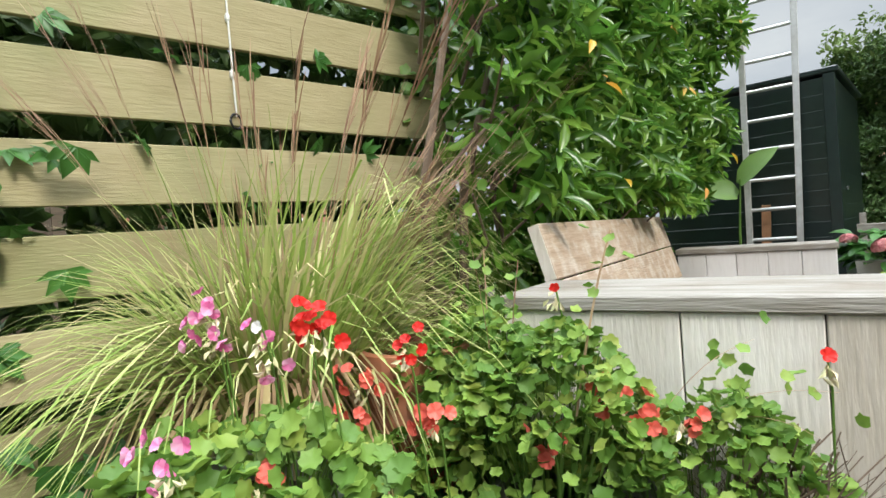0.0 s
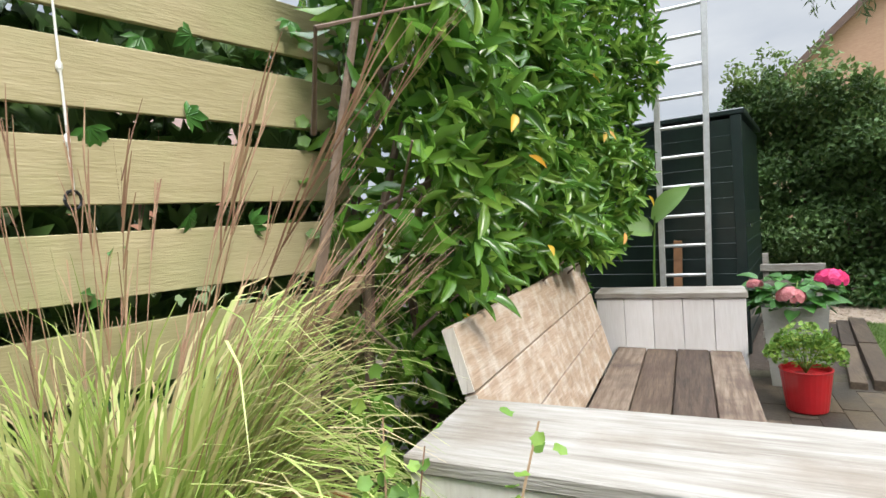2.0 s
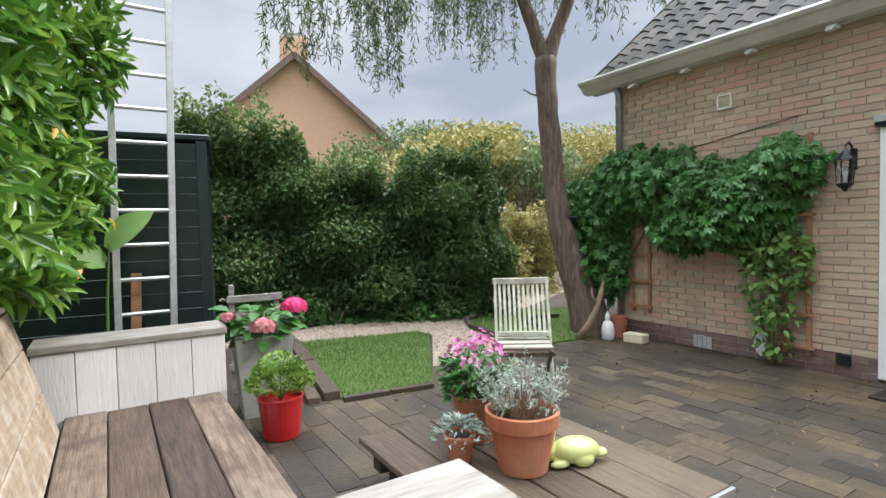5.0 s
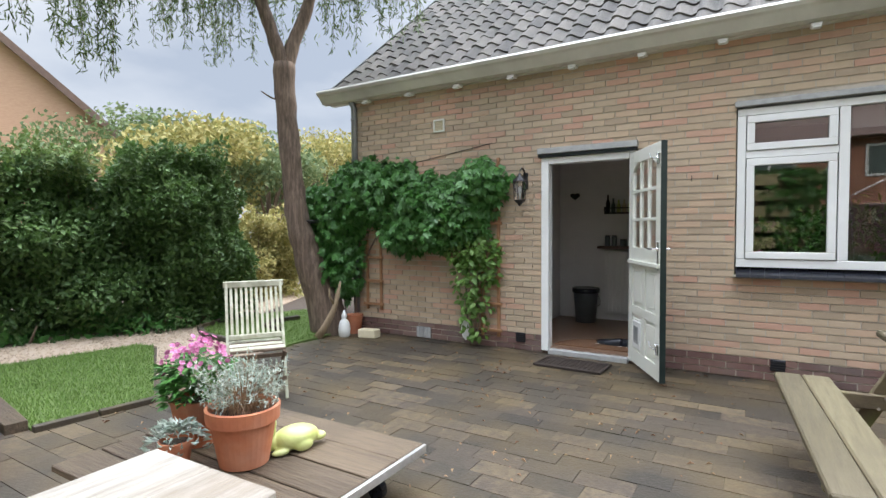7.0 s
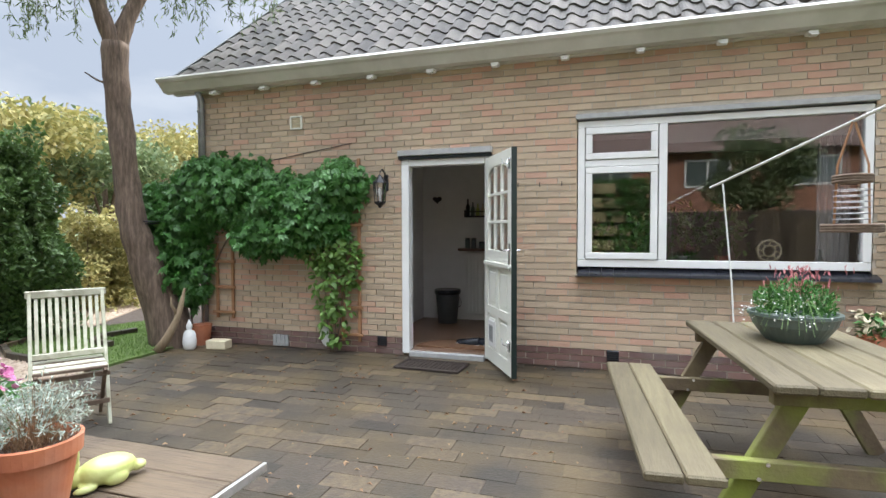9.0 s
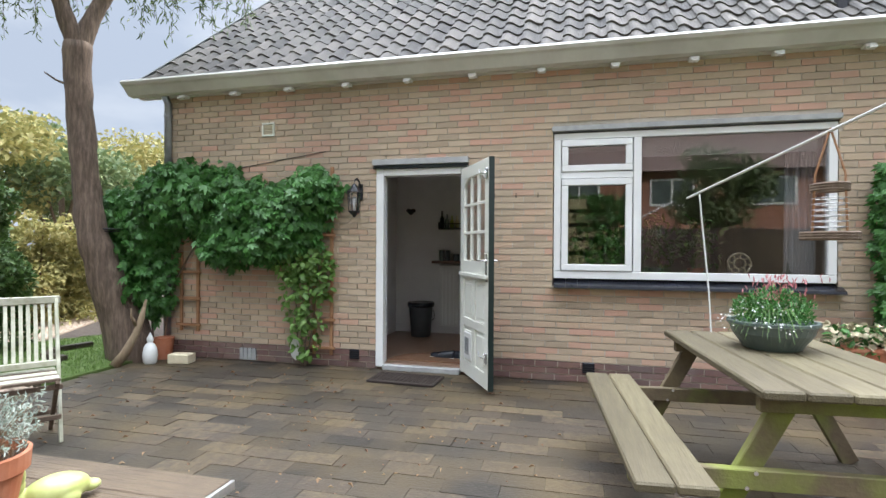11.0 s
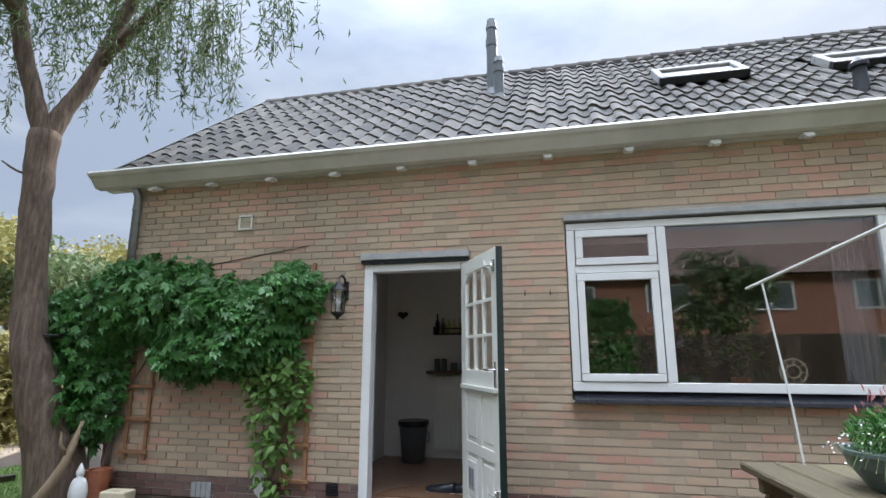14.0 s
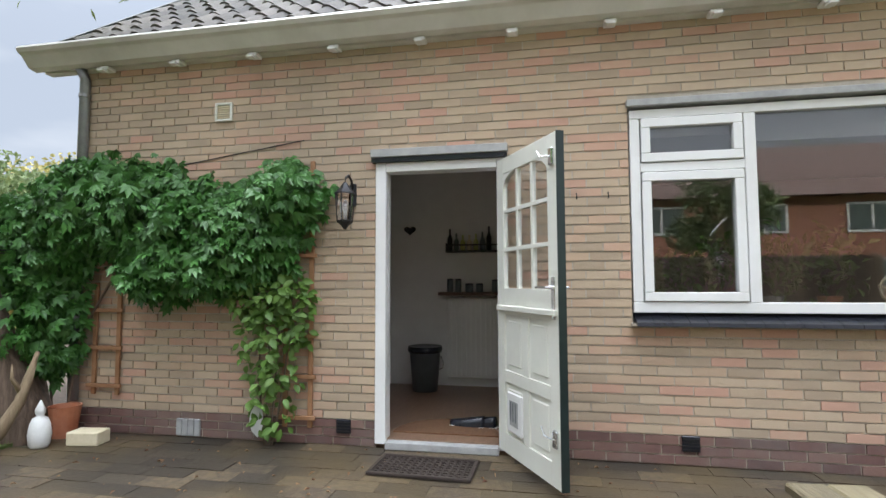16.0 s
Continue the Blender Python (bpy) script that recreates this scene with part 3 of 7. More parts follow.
# flues
for y, s, r, hh, cone in ((0.62, 2.35, 0.07, 1.05, True), (0.5, 1.95, 0.06, 0.55, False)):
    fl = thing("flue_pipe", "dark grey flue pipe standing on the roof", "flue", group="flue pipes")
    p = roof_at(s, y, -0.02)
    part("pipe", lathed([(r, p.z), (r, p.z + hh * 0.62), (r * 1.12, p.z + hh * 0.63), (r * 1.12, p.z + hh * 0.72), (r * 0.95, p.z + hh * 0.73), (r * 0.95, p.z + hh * 0.86), (r * 1.1, p.z + hh * 0.87), (r * 0.8, p.z + hh)], 16, p.x, p.y), M_BIN, fl, smooth=False)
    bm = bmesh.new()
    lathe(bm, [(r * 1.6, p.z - 0.06), (r * 1.05, p.z + 0.05)], 12, p.x, p.y)
    part("collar", bm, M_BIN, fl)
vp = thing("vent_pipe", "dark roof vent with a flared hood", "vent pipe")
p = roof_at(0.62, -2.72, 0)
part("body", lathed([(0.08, p.z - 0.1), (0.055, p.z + 0.1), (0.05, p.z + 0.2)], 14, p.x, p.y), M_IRON, vp)
part("hood", lathed([(0.075, p.z + 0.19), (0.075, p.z + 0.225), (0.02, p.z + 0.28)], 14, p.x, p.y), M_IRON, vp)

# ---- gutter, soffit, brackets, downpipe ----
gutter = thing("gutter", "grey-painted wooden box gutter under the roof edge", "gutter", kind="structure")
bm = bmesh.new()
extrude_y(bm, [(4.83, 2.99), (4.90, 2.98), (4.92, 3.0), (4.92, 3.09), (4.78, 3.14), (4.73, 3.14), (4.71, 3.115), (4.73, 3.085), (4.76, 3.07)], Y0, Y1 + 0.36)
part("trough", bm, M_GUTTER, gutter)
part("soffit", boxed(4.922, 4.998, Y0, Y1 + 0.3, 2.975, 2.995), M_GUTTER, gutter)
for k in range(16):
    y = 3.92 - k * 0.665
    if y < Y0:
        break
    bm = bmesh.new()
    box(bm, 4.87, 4.96, y - 0.04, y + 0.04, 2.945, 2.974, 0.006)
    box(bm, 4.83, 4.89, y - 0.03, y + 0.03, 2.92, 2.94, 0.004)
    part("bracket", bm, M_WHITE, gutter, "white bracket block")
dp = thing("downpipe", "grey zinc rainwater downpipe on the house corner", "downpipe")
bm = bmesh.new()
tube(bm, [(4.95, 4.17, 0.25), (4.95, 4.17, 2.9), (4.9, 4.17, 2.985)], 0.04, 12)
part("pipe", bm, M_ZINC, dp, smooth=True)
for z in (0.9, 2.0, 2.75):
    part("clip", lathed([(0.046, z), (0.046, z + 0.03)], 12, 4.95, 4.17), M_ZINC, dp)

# ---- door frame, lintel, open door ----
door_frame = thing("door_frame", "white-painted wooden door frame with grey lintel strip", "door frame", kind="structure")
part("jamb", boxed(4.975, 5.1, 1.54, 1.62, 0.03, 2.08, 0.004), M_WHITE, door_frame)
part("jamb", boxed(4.975, 5.1, 0.66, 0.72, 0.03, 2.08, 0.004), M_WHITE, door_frame)
part("head", boxed(4.976, 5.1, 0.722, 1.538, 2.01, 2.079, 0.004), M_WHITE, door_frame)
part("threshold", boxed(4.95, 5.12, 0.722, 1.538, 0.0, 0.055, 0.006), M_LINTEL, door_frame)
part("lintel_strip", boxed(4.93, 5.05, 0.64, 1.65, 2.115, 2.175, 0.004), M_LINTEL, door_frame, "grey metal strip")
part("lintel_base", boxed(4.945, 5.05, 0.645, 1.645, 2.081, 2.113), M_BLACK, door_frame, "black rubber band")

LW, LH = 0.815, 2.0
leaf = thing("door", "open cream panelled door with nine panes and a cat flap", "door", 4.985, 0.70, 0.05, 0)
leaf.matrix_world = pose(4.985, 0.70, 0.05, 0, 0, math.degrees(math.atan2(-0.39, -0.70)))
# local x runs from the hinge to the free edge, -y faces the garden side seen first
T0, T1 = -0.02, 0.02
DZ = 1.02
part("stile", boxed(0, 0.095, T0, T1, 0, LH, 0.003), M_CREAM, leaf)
part("stile", boxed(LW - 0.115, LW - 0.004, T0, T1, 0, LH, 0.003), M_CREAM, leaf)
for z0, z1 in ((0, 0.13), (0.47, 0.55), (0.92, 1.10), (LH - 0.11, LH)):
    part("rail", boxed(0.096, LW - 0.116, T0 + 0.001, T1 - 0.001, z0, z1, 0.002), M_CREAM, leaf)
part("weather_rail", boxed(0.02, LW - 0.02, T0 - 0.025, T0, 0.95, 0.985, 0.004), M_CREAM, leaf)
xm = (0.096 + LW - 0.116) / 2
for z0, z1 in ((0.131, 0.469), (0.551, 0.919)):
    part("mullion", boxed(xm - 0.04, xm + 0.04, T0 + 0.001, T1 - 0.001, z0, z1, 0.002), M_CREAM, leaf)
    for x0, x1 in ((0.097, xm - 0.041), (xm + 0.041, LW - 0.117)):
        bm = boxed(x0, x1, -0.006, 0.006, z0, z1)
        box(bm, x0 + 0.035, x1 - 0.035, -0.014, 0.014, z0 + 0.035, z1 - 0.035, 0.007)
        part("panel", bm, M_CREAM, leaf)
gx = np.linspace(0.096, LW - 0.116, 4)
gz = np.linspace(1.101, LH - 0.111, 4)
for i in (1, 2):
    part("glazing_bar", boxed(gx[i] - 0.013, gx[i] + 0.013, T0 + 0.004, T1 - 0.004, gz[0], gz[3], 0.002), M_CREAM, leaf)
    for k in range(3):
        part("glazing_bar", boxed(gx[k] + (0.0131 if k else 0), gx[k + 1] - (0.0131 if k < 2 else 0), T0 + 0.005, T1 - 0.005, gz[i] - 0.013, gz[i] + 0.013, 0.002), M_CREAM, leaf)
for i in range(3):
    for k in range(3):
        ob = part("pane", boxed(gx[i] + 0.012, gx[i + 1] - 0.012, -0.003, 0.003, gz[k] + 0.012, gz[k + 1] - 0.012), M_GLASS, leaf)
        ob.visible_shadow = False
# curved corners of the arched glazing
for x0, sg in ((0.096, 1), (LW - 0.116, -1)):
    bm = bmesh.new()
    pts = [(x0, gz[3]), (x0 + sg * 0.2, gz[3])] + [(x0 + sg * (0.2 - 0.2 * math.sin(q)), gz[3] - 0.10 * (1 - math.cos(q))) for q in np.linspace(0.2, math.pi / 2, 6)]
    va = [bm.verts.new((x, T0 + 0.003, z)) for x, z in pts]
    vb = [bm.verts.new((x, T1 - 0.003, z)) for x, z in pts]
    bm.faces.new(va)
    bm.faces.new(vb[::-1])
    for i in range(len(pts)):
        j = (i + 1) % len(pts)
        bm.faces.new((va[i], va[j], vb[j], vb[i]))
    part("arch_corner", bm, M_CREAM, leaf)
part("edge_strip", boxed(LW - 0.003, LW + 0.006, T0 - 0.004, T1 + 0.004, 0, LH), M_DARK, leaf, "dark green door edge")
part("outer_face", boxed(0.004, LW - 0.006, T1 + 0.003, T1 + 0.008, 0.004, 0.95), M_DARK, leaf, "dark green outer face")
flap = part("cat_flap", boxed(0.15, 0.36, T0 - 0.012, T0 + 0.005, 0.16, 0.42, 0.008), M_WHITE, leaf, "white plastic cat flap")
part("flap_window", boxed(0.195, 0.315, T0 - 0.016, T0 - 0.013, 0.21, 0.37, 0.001), M_LINTEL, flap, "grey see-through flap")
for k in range(3):
    part("flap_bar", boxed(0.21 + k * 0.035, 0.222 + k * 0.035, T0 - 0.019, T0 - 0.017, 0.24, 0.36), M_BIN, flap)
lock = part("lock_plate", boxed(LW - 0.075, LW - 0.04, T0 - 0.006, T0, 0.93, 1.17, 0.002), M_CHROME, leaf, "brushed metal lock plate")
bm = bmesh.new()
tube(bm, [(LW - 0.057, T0 - 0.004, 1.11), (LW - 0.057, T0 - 0.05, 1.11), (LW - 0.17, T0 - 0.05, 1.11)], 0.009, 8)
part("handle", bm, M_CHROME, lock, "chrome lever handle")
bm = bmesh.new()
tube(bm, [(LW - 0.057, T1, 1.11), (LW - 0.057, T1 + 0.05, 1.11), (LW - 0.17, T1 + 0.05, 1.11)], 0.009, 8)
part("handle", bm, M_CHROME, leaf, "chrome lever handle")
for z in (0.27, 1.86):
    bm = boxed(LW - 0.07, LW - 0.025, T0 - 0.02, T0, z - 0.05, z + 0.05, 0.006)
    tube(bm, [(LW - 0.045, T0 - 0.02, z), (LW - 0.11, T0 - 0.045, z + 0.01), (LW - 0.15, T0 - 0.04, z + 0.05)], 0.006, 6)
    part("door_catch", bm, M_CHROME, leaf, "chrome hook catch")

# ---- window ----
win = thing("window_1", "large white window with a small top light and casement", "window", kind="structure")
WY0, WY1, WZ0, WZ1 = -2.55, -0.19, 0.985, 2.365
MY = -0.945
F0, F1 = 4.985, 5.07
part("frame_bottom", boxed(F0, F1, WY0, WY1, WZ0, WZ0 + 0.07, 0.004), M_WHITE, win)
part("frame_top", boxed(F0, F1, WY0, WY1, WZ1 - 0.06, WZ1, 0.004), M_WHITE, win)
for y0, y1 in ((WY0, WY0 + 0.065), (WY1 - 0.065, WY1), (MY - 0.035, MY + 0.035)):
    part("frame_post", boxed(F0, F1, y0, y1, WZ0 + 0.071, WZ1 - 0.061, 0.004), M_WHITE, win)
TZ = 1.965
part("transom", boxed(F0, F1, MY + 0.036, WY1 - 0.066, TZ - 0.03, TZ + 0.03, 0.004), M_WHITE, win)


def sash(name, y0, y1, z0, z1, w):
    s = part(name, boxed(F0 - 0.012, F1 - 0.02, y0, y1, z0, z0 + w, 0.004), M_WHITE, win)
    part("sash_rail", boxed(F0 - 0.012, F1 - 0.02, y0, y1, z1 - w, z1, 0.004), M_WHITE, s)
    part("sash_stile", boxed(F0 - 0.0125, F1 - 0.02, y0, y0 + w, z0 + w + 0.001, z1 - w - 0.001, 0.004), M_WHITE, s)
    part("sash_stile", boxed(F0 - 0.0125, F1 - 0.02, y1 - w, y1, z0 + w + 0.001, z1 - w - 0.001, 0.004), M_WHITE, s)
    for dx in (0.02, 0.038):
        ob = part("pane", boxed(F0 + dx, F0 + dx + 0.005, y0 + w, y1 - w, z0 + w, z1 - w), M_GLASS, s)
        ob.visible_shadow = False


sash("casement", MY + 0.045, WY1 - 0.072, WZ0 + 0.076, TZ - 0.036, 0.06)
sash("top_light", MY + 0.045, WY1 - 0.072, TZ + 0.036, WZ1 - 0.066, 0.06)
for dx in (0.03, 0.05):
    ob = part("pane", boxed(F0 + dx, F0 + dx + 0.005, WY0 + 0.06, MY - 0.03, WZ0 + 0.065, WZ1 - 0.055), M_GLASS, win)
    ob.visible_shadow = False
part("lintel_strip", boxed(4.945, 5.06, WY0 - 0.02, WY1 + 0.02, WZ1 + 0.018, WZ1 + 0.065, 0.004), M_LINTEL, win, "grey strip above the window")
sill = thing("window_sill", "sill of black glazed tiles under the window", "window sill", kind="structure")
k = 0
y = WY0 - 0.04
while y < WY1 - 0.06:
    bm = bmesh.new()
    extrude_y(bm, [(4.90, 0.925), (5.06, 0.983), (5.06, 0.955), (4.915, 0.90), (4.895, 0.90)], y, y + 0.106)
    part("sill_tile", bm, M_BLACK, sill)
    y += 0.109
part("sill_bed", boxed(4.93, 5.02, WY0 - 0.02, WY1 + 0.02, 0.9, 0.915), M_MORTAR, sill)

# things seen inside the window
bl = thing("roller_blind", "white roller blind, drawn up at the window top", "blind", group="blinds")
part("fabric", boxed(5.12, 5.13, -2.45, -1.0, 2.14, 2.33), M_WHITE, bl)
part("roll", boxed(5.115, 5.16, -2.46, -0.99, 2.331, 2.38, 0.015), M_WHITE, bl)
bl = thing("roller_blind", "white roller blind, drawn up at the small window", "blind", group="blinds")
part("fabric", boxed(5.12, 5.13, -0.9, -0.28, 2.2, 2.33), M_WHITE, bl)
part("roll", boxed(5.115, 5.16, -0.91, -0.27, 2.331, 2.38, 0.015), M_WHITE, bl)
cu = thing("curtain", "grey curtain hanging at the window side", "curtain")
bm = bmesh.new()
prev = None
for i in range(25):
    yy = -2.47 + i * 0.0105
    xx = 5.2 + 0.025 * math.sin(i * 1.3)
    cur = (bm.verts.new((xx, yy, 0.95)), bm.verts.new((xx, yy, 2.35)))
    if prev:
        bm.faces.new((prev[0], cur[0], cur[1], prev[1]))
    prev = cur
part("drape", bm, M_LINTEL, cu, smooth=True)
tagged(part("inner_sill", boxed(5.072, 5.46, -2.55, -0.19, 0.93, 0.97, 0.004), M_WHITE), "white inner window sill", "window sill", kind="structure")
for y, hgt, r0, kind_ in ((-0.42, 0.36, 0.075, "l"), (-0.72, 0.42, 0.07, "l"), (-1.15, 0.55, 0.07, "w"), (-1.5, 0.5, 0.075, "l")):
    pl = thing("potted_plant", "green leafy houseplant in a pot on the sill", "houseplant", 5.27, y, 0.97, group="sill plants")
    part("pot", lathed([(r0 * 0.7, 0), (r0, 0.12), (r0 * 0.9, 0.12), (r0 * 0.85, 0.1)], 16), M_TERRA if kind_ == "l" else M_CONC, pl)
    n = 150
    pos = np.random.normal(0, 1, (n, 3)) * (0.075, 0.1, hgt * 0.24) + (0, 0, 0.12 + hgt * 0.5)
    hd = np.random.normal(0, 1, (n, 3)) + (0, 0, -0.3)
    part("leaves", scatter(blade(2), pos, hd, rnd(n, (-0.5, 0.5), (-0.5, 0.5), (0.3, 1)), 0.085, 0.03 if kind_ == "w" else 0.05), M_CREEPER_L, pl)
orn = thing("sun_ornament", "round openwork ornament standing behind the window", "ornament", 5.2, -1.86, 0.97)
bm = bmesh.new()
tube(bm, [(0, 0.095 * math.cos(q), 0.17 + 0.095 * math.sin(q)) for q in np.linspace(0, 2 * math.pi, 25)], 0.009, 6, False)
tube(bm, [(0, 0.05 * math.cos(q), 0.17 + 0.05 * math.sin(q)) for q in np.linspace(0, 2 * math.pi, 17)], 0.007, 6, False)
for q in np.linspace(0, 2 * math.pi, 9)[:-1]:
    tube(bm, [(0, 0.05 * math.cos(q), 0.17 + 0.05 * math.sin(q)), (0, 0.11 * math.cos(q + 0.2), 0.17 + 0.11 * math.sin(q + 0.2))], 0.006, 5)
part("ring", bm, M_YSTONE, orn)
part("foot", lathed([(0.04, 0), (0.035, 0.05), (0.015, 0.08)], 12), M_YSTONE, orn)
bo = thing("glass_bottle", "small clear blue bottle on the window sill", "bottle", 5.2, -2.25, 0.97)
part("body", lathed([(0.035, 0), (0.04, 0.09), (0.015, 0.13), (0.013, 0.19)], 14), M_BOWL, bo, smooth=True)

# ---- hall furnishings ----
he = thing("heart_ornament", "small black heart hanging on the hall wall", "wall ornament", 7.0, 1.88, 1.78)
bm = bmesh.new()
hp = [(0.055 * math.sin(q) ** 3, 0.0035 * (13 * math.cos(q) - 5 * math.cos(2 * q) - 2 * math.cos(3 * q) - math.cos(4 * q))) for q in np.linspace(0, 2 * math.pi, 25)[:-1]]
va = [bm.verts.new((0.0, y * 1.25, z)) for y, z in hp]
vb = [bm.verts.new((0.018, y * 1.25, z)) for y, z in hp]
bm.faces.new(va)
bm.faces.new(vb[::-1])
for i in range(len(hp)):
    j = (i + 1) % len(hp)
    bm.faces.new((va[i], va[j], vb[j], vb[i]))
part("heart", bm, M_IRON, he)
ra = thing("radiator", "white panel radiator with vertical ribs in the hall", "radiator", 6.94, 1.06, 0.16)
part("panel", boxed(0.0, 0.05, -0.38, 0.38, 0, 0.86, 0.006), M_WHITE, ra)
for k in range(14):
    part("rib", boxed(-0.012, -0.0005, -0.36 + k * 0.053, -0.325 + k * 0.053, 0.03, 0.83, 0.004), M_WHITE, ra)
part("wall_bracket", boxed(0.051, 0.079, -0.2, 0.2, 0.5, 0.56), M_WHITE, ra)
sh = thing("radiator_shelf", "red-brown wooden shelf above the radiator", "shelf", 6.9, 1.08, 1.05)
part("board", boxed(-0.08, 0.119, -0.42, 0.44, 0, 0.035, 0.004), M_SHELFW, sh)
for y, w, h in ((1.3, 0.06, 0.13), (1.21, 0.06, 0.13), (1.09, 0.08, 0.08), (0.98, 0.07, 0.08), (0.8, 0.085, 0.12)):
    ct = thing("container", "dark storage jar on the hall shelf", "jar", 6.9, y + 0.1, 1.085, group="hall jars")
    part("jar_body", lathed([(w * 0.52, 0), (w * 0.55, h * 0.1), (w * 0.55, h * 0.85), (w * 0.5, h)], 14), M_BIN, ct)
    part("lid", lathed([(w * 0.57, h), (w * 0.57, h + 0.012), (0.012, h + 0.016)], 14), M_IRON, ct)
rk = thing("bottle_rack", "dark wall rack with bottles", "rack", 7.0, 1.18, 1.52)
part("rack_board", boxed(-0.10, 0.015, -0.3, 0.26, 0, 0.02, 0.003), M_IRON, rk)
part("rack_bar", boxed(-0.10, -0.09, -0.3, 0.26, 0.07, 0.085, 0.002), M_IRON, rk)
for k in range(2):
    part("rack_end", boxed(-0.10, 0.015, -0.31 + k * 0.572, -0.302 + k * 0.572, 0, 0.1), M_IRON, rk)
for k in range(7):
    bt = thing("bottle", "small bottle standing in the dark wall rack", "bottle", 6.955, 1.41 - k * 0.072, 1.54, group="rack bottles")
    hh = (0.24, 0.19, 0.17, 0.17, 0.18, 0.2, 0.26)[k]
    part("bottle_body", lathed([(0.026, 0), (0.028, hh * 0.55), (0.011, hh * 0.72), (0.011, hh)], 12), (M_IRON, M_BOWL, M_RABBIT, M_YSTONE, M_RABBIT, M_BIN, M_IRON)[k], bt, smooth=True)
bn = thing("waste_bin", "dark grey plastic bin with a black bag", "bin", 6.72, 1.64, 0.06)
part("bucket", lathed([(0.13, 0), (0.165, 0.44), (0.17, 0.45), (0.16, 0.45), (0.15, 0.42)], 20), M_BIN, bn, smooth=True)
part("bag", lathed([(0.176, 0.40), (0.185, 0.43), (0.178, 0.462), (0.15, 0.455)], 20), M_BLACK, bn, "black liner folded over the rim", smooth=True)
bm = bmesh.new()
tube(bm, [(0.0, -0.17, 0.36), (0, -0.195, 0.3), (0, -0.19, 0.24), (0, -0.155, 0.22)], 0.006, 6)
part("bin_handle", bm, M_CHROME, bn)
mt = thing("hall_mat", "rust-brown half-round coir mat inside the door", "doormat", 5.18, 1.14, 0.06)
bm = bmesh.new()
prism(bm, [(0, -0.4)] + [(0.42 * math.sin(q), -0.4 * math.cos(q)) for q in np.linspace(0.1, math.pi - 0.1, 14)] + [(0, 0.4)], 0, 0.012)
part("coir_surface", bm, M_MATT, mt)
for k in range(2):
    so = thing("shoe", "dark blue shoe lying on the hall floor", "shoe", 5.4, 0.78 + k * 0.09, 0.06, 70 + 12 * k, group="hall shoes")
    bm = bmesh.new()
    prev = None
    for i in range(9):
        t = i / 8
        w = 0.034 + 0.012 * math.sin(math.pi * t)
        h = 0.085 - 0.045 * t
        ring = [bm.verts.new((t * 0.27, w * math.cos(q), max(0.012, h * math.sin(q) + 0.012))) for q in np.linspace(0, math.pi, 8)]
        if prev:
            for j in range(7):
                bm.faces.new((prev[j], prev[j + 1], ring[j + 1], ring[j]))
        else:
            bm.faces.new(ring)
        prev = ring
    bm.faces.new(prev[::-1])
    part("upper", bm, M_BLACK, so, smooth=True)
    part("sole", boxed(-0.005, 0.28, -0.043, 0.043, 0, 0.014, 0.005), M_WHITE, so, "white rubber sole")

# ---- small fixtures on the wall ----
ve = thing("wall_vent", "square cream vent grille on the brick wall", "vent", 4.985, 2.89, 2.48)
for y0, y1, z0, z1 in ((-0.075, 0.075, 0, 0.018), (-0.075, 0.075, 0.132, 0.15), (-0.075, -0.057, 0.0181, 0.1319), (0.057, 0.075, 0.0181, 0.1319)):
    part("vent_frame", boxed(-0.015, 0.006, y0, y1, z0, z1, 0.002), M_CREAM, ve)
for k in range(6):
    part("slat", boxed(-0.008, 0.004, -0.056, 0.056, 0.024 + k * 0.018, 0.034 + k * 0.018), M_YSTONE, ve)
la = thing("wall_lantern", "black iron wall lantern with glass sides, unlit", "wall lamp", 4.80, 1.80, 1.60)
part("wall_plate", boxed(0.17, 0.194, -0.03, 0.03, 0.18, 0.38, 0.008), M_IRON, la)
bm = bmesh.new()
tube(bm, [(0.18, 0, 0.33), (0.14, 0, 0.40), (0.07, 0, 0.43), (0.01, 0, 0.40), (0.0, 0, 0.345)], 0.01, 8)
part("arm", bm, M_IRON, la, smooth=True)
part("roof_cap", lathed([(0.012, 0.36), (0.03, 0.335), (0.045, 0.31), (0.085, 0.27), (0.087, 0.26), (0.02, 0.262)], 6), M_IRON, la)
part("base", lathed([(0.01, -0.03), (0.03, 0.0), (0.066, 0.03), (0.068, 0.045), (0.02, 0.046)], 6), M_IRON, la)
for k in range(6):
    q = k * math.pi / 3
    bm = bmesh.new()
    tube(bm, [(0.062 * math.cos(q), 0.062 * math.sin(q), 0.04), (0.078 * math.cos(q), 0.078 * math.sin(q), 0.265)], 0.005, 5)
    part("bar", bm, M_IRON, la)
part("glass", lathed([(0.054, 0.046), (0.07, 0.26)], 6), M_GLASS, la).visible_shadow = False
la.scale = (0.88, 0.88, 0.88)
la.location.x = 4.824
part("bulb", lathed([(0.014, 0.046), (0.014, 0.11), (0.028, 0.15), (0.024, 0.19), (0.006, 0.21)], 12), M_WHITE, la, "white unlit bulb", smooth=True)
for k, y in enumerate((0.38, 0.17, -0.04)):
    hk = thing("wall_hook", "small dark iron hook in the brick wall", "hook", 4.985, y, 1.78, group="wall hooks")
    bm = bmesh.new()
    tube(bm, [(0.03, 0, 0.02), (-0.02, 0, 0.02), (-0.03, 0, 0.0), (-0.02, 0, -0.02)], 0.005, 6)
    part("hook", bm, M_IRON, hk)
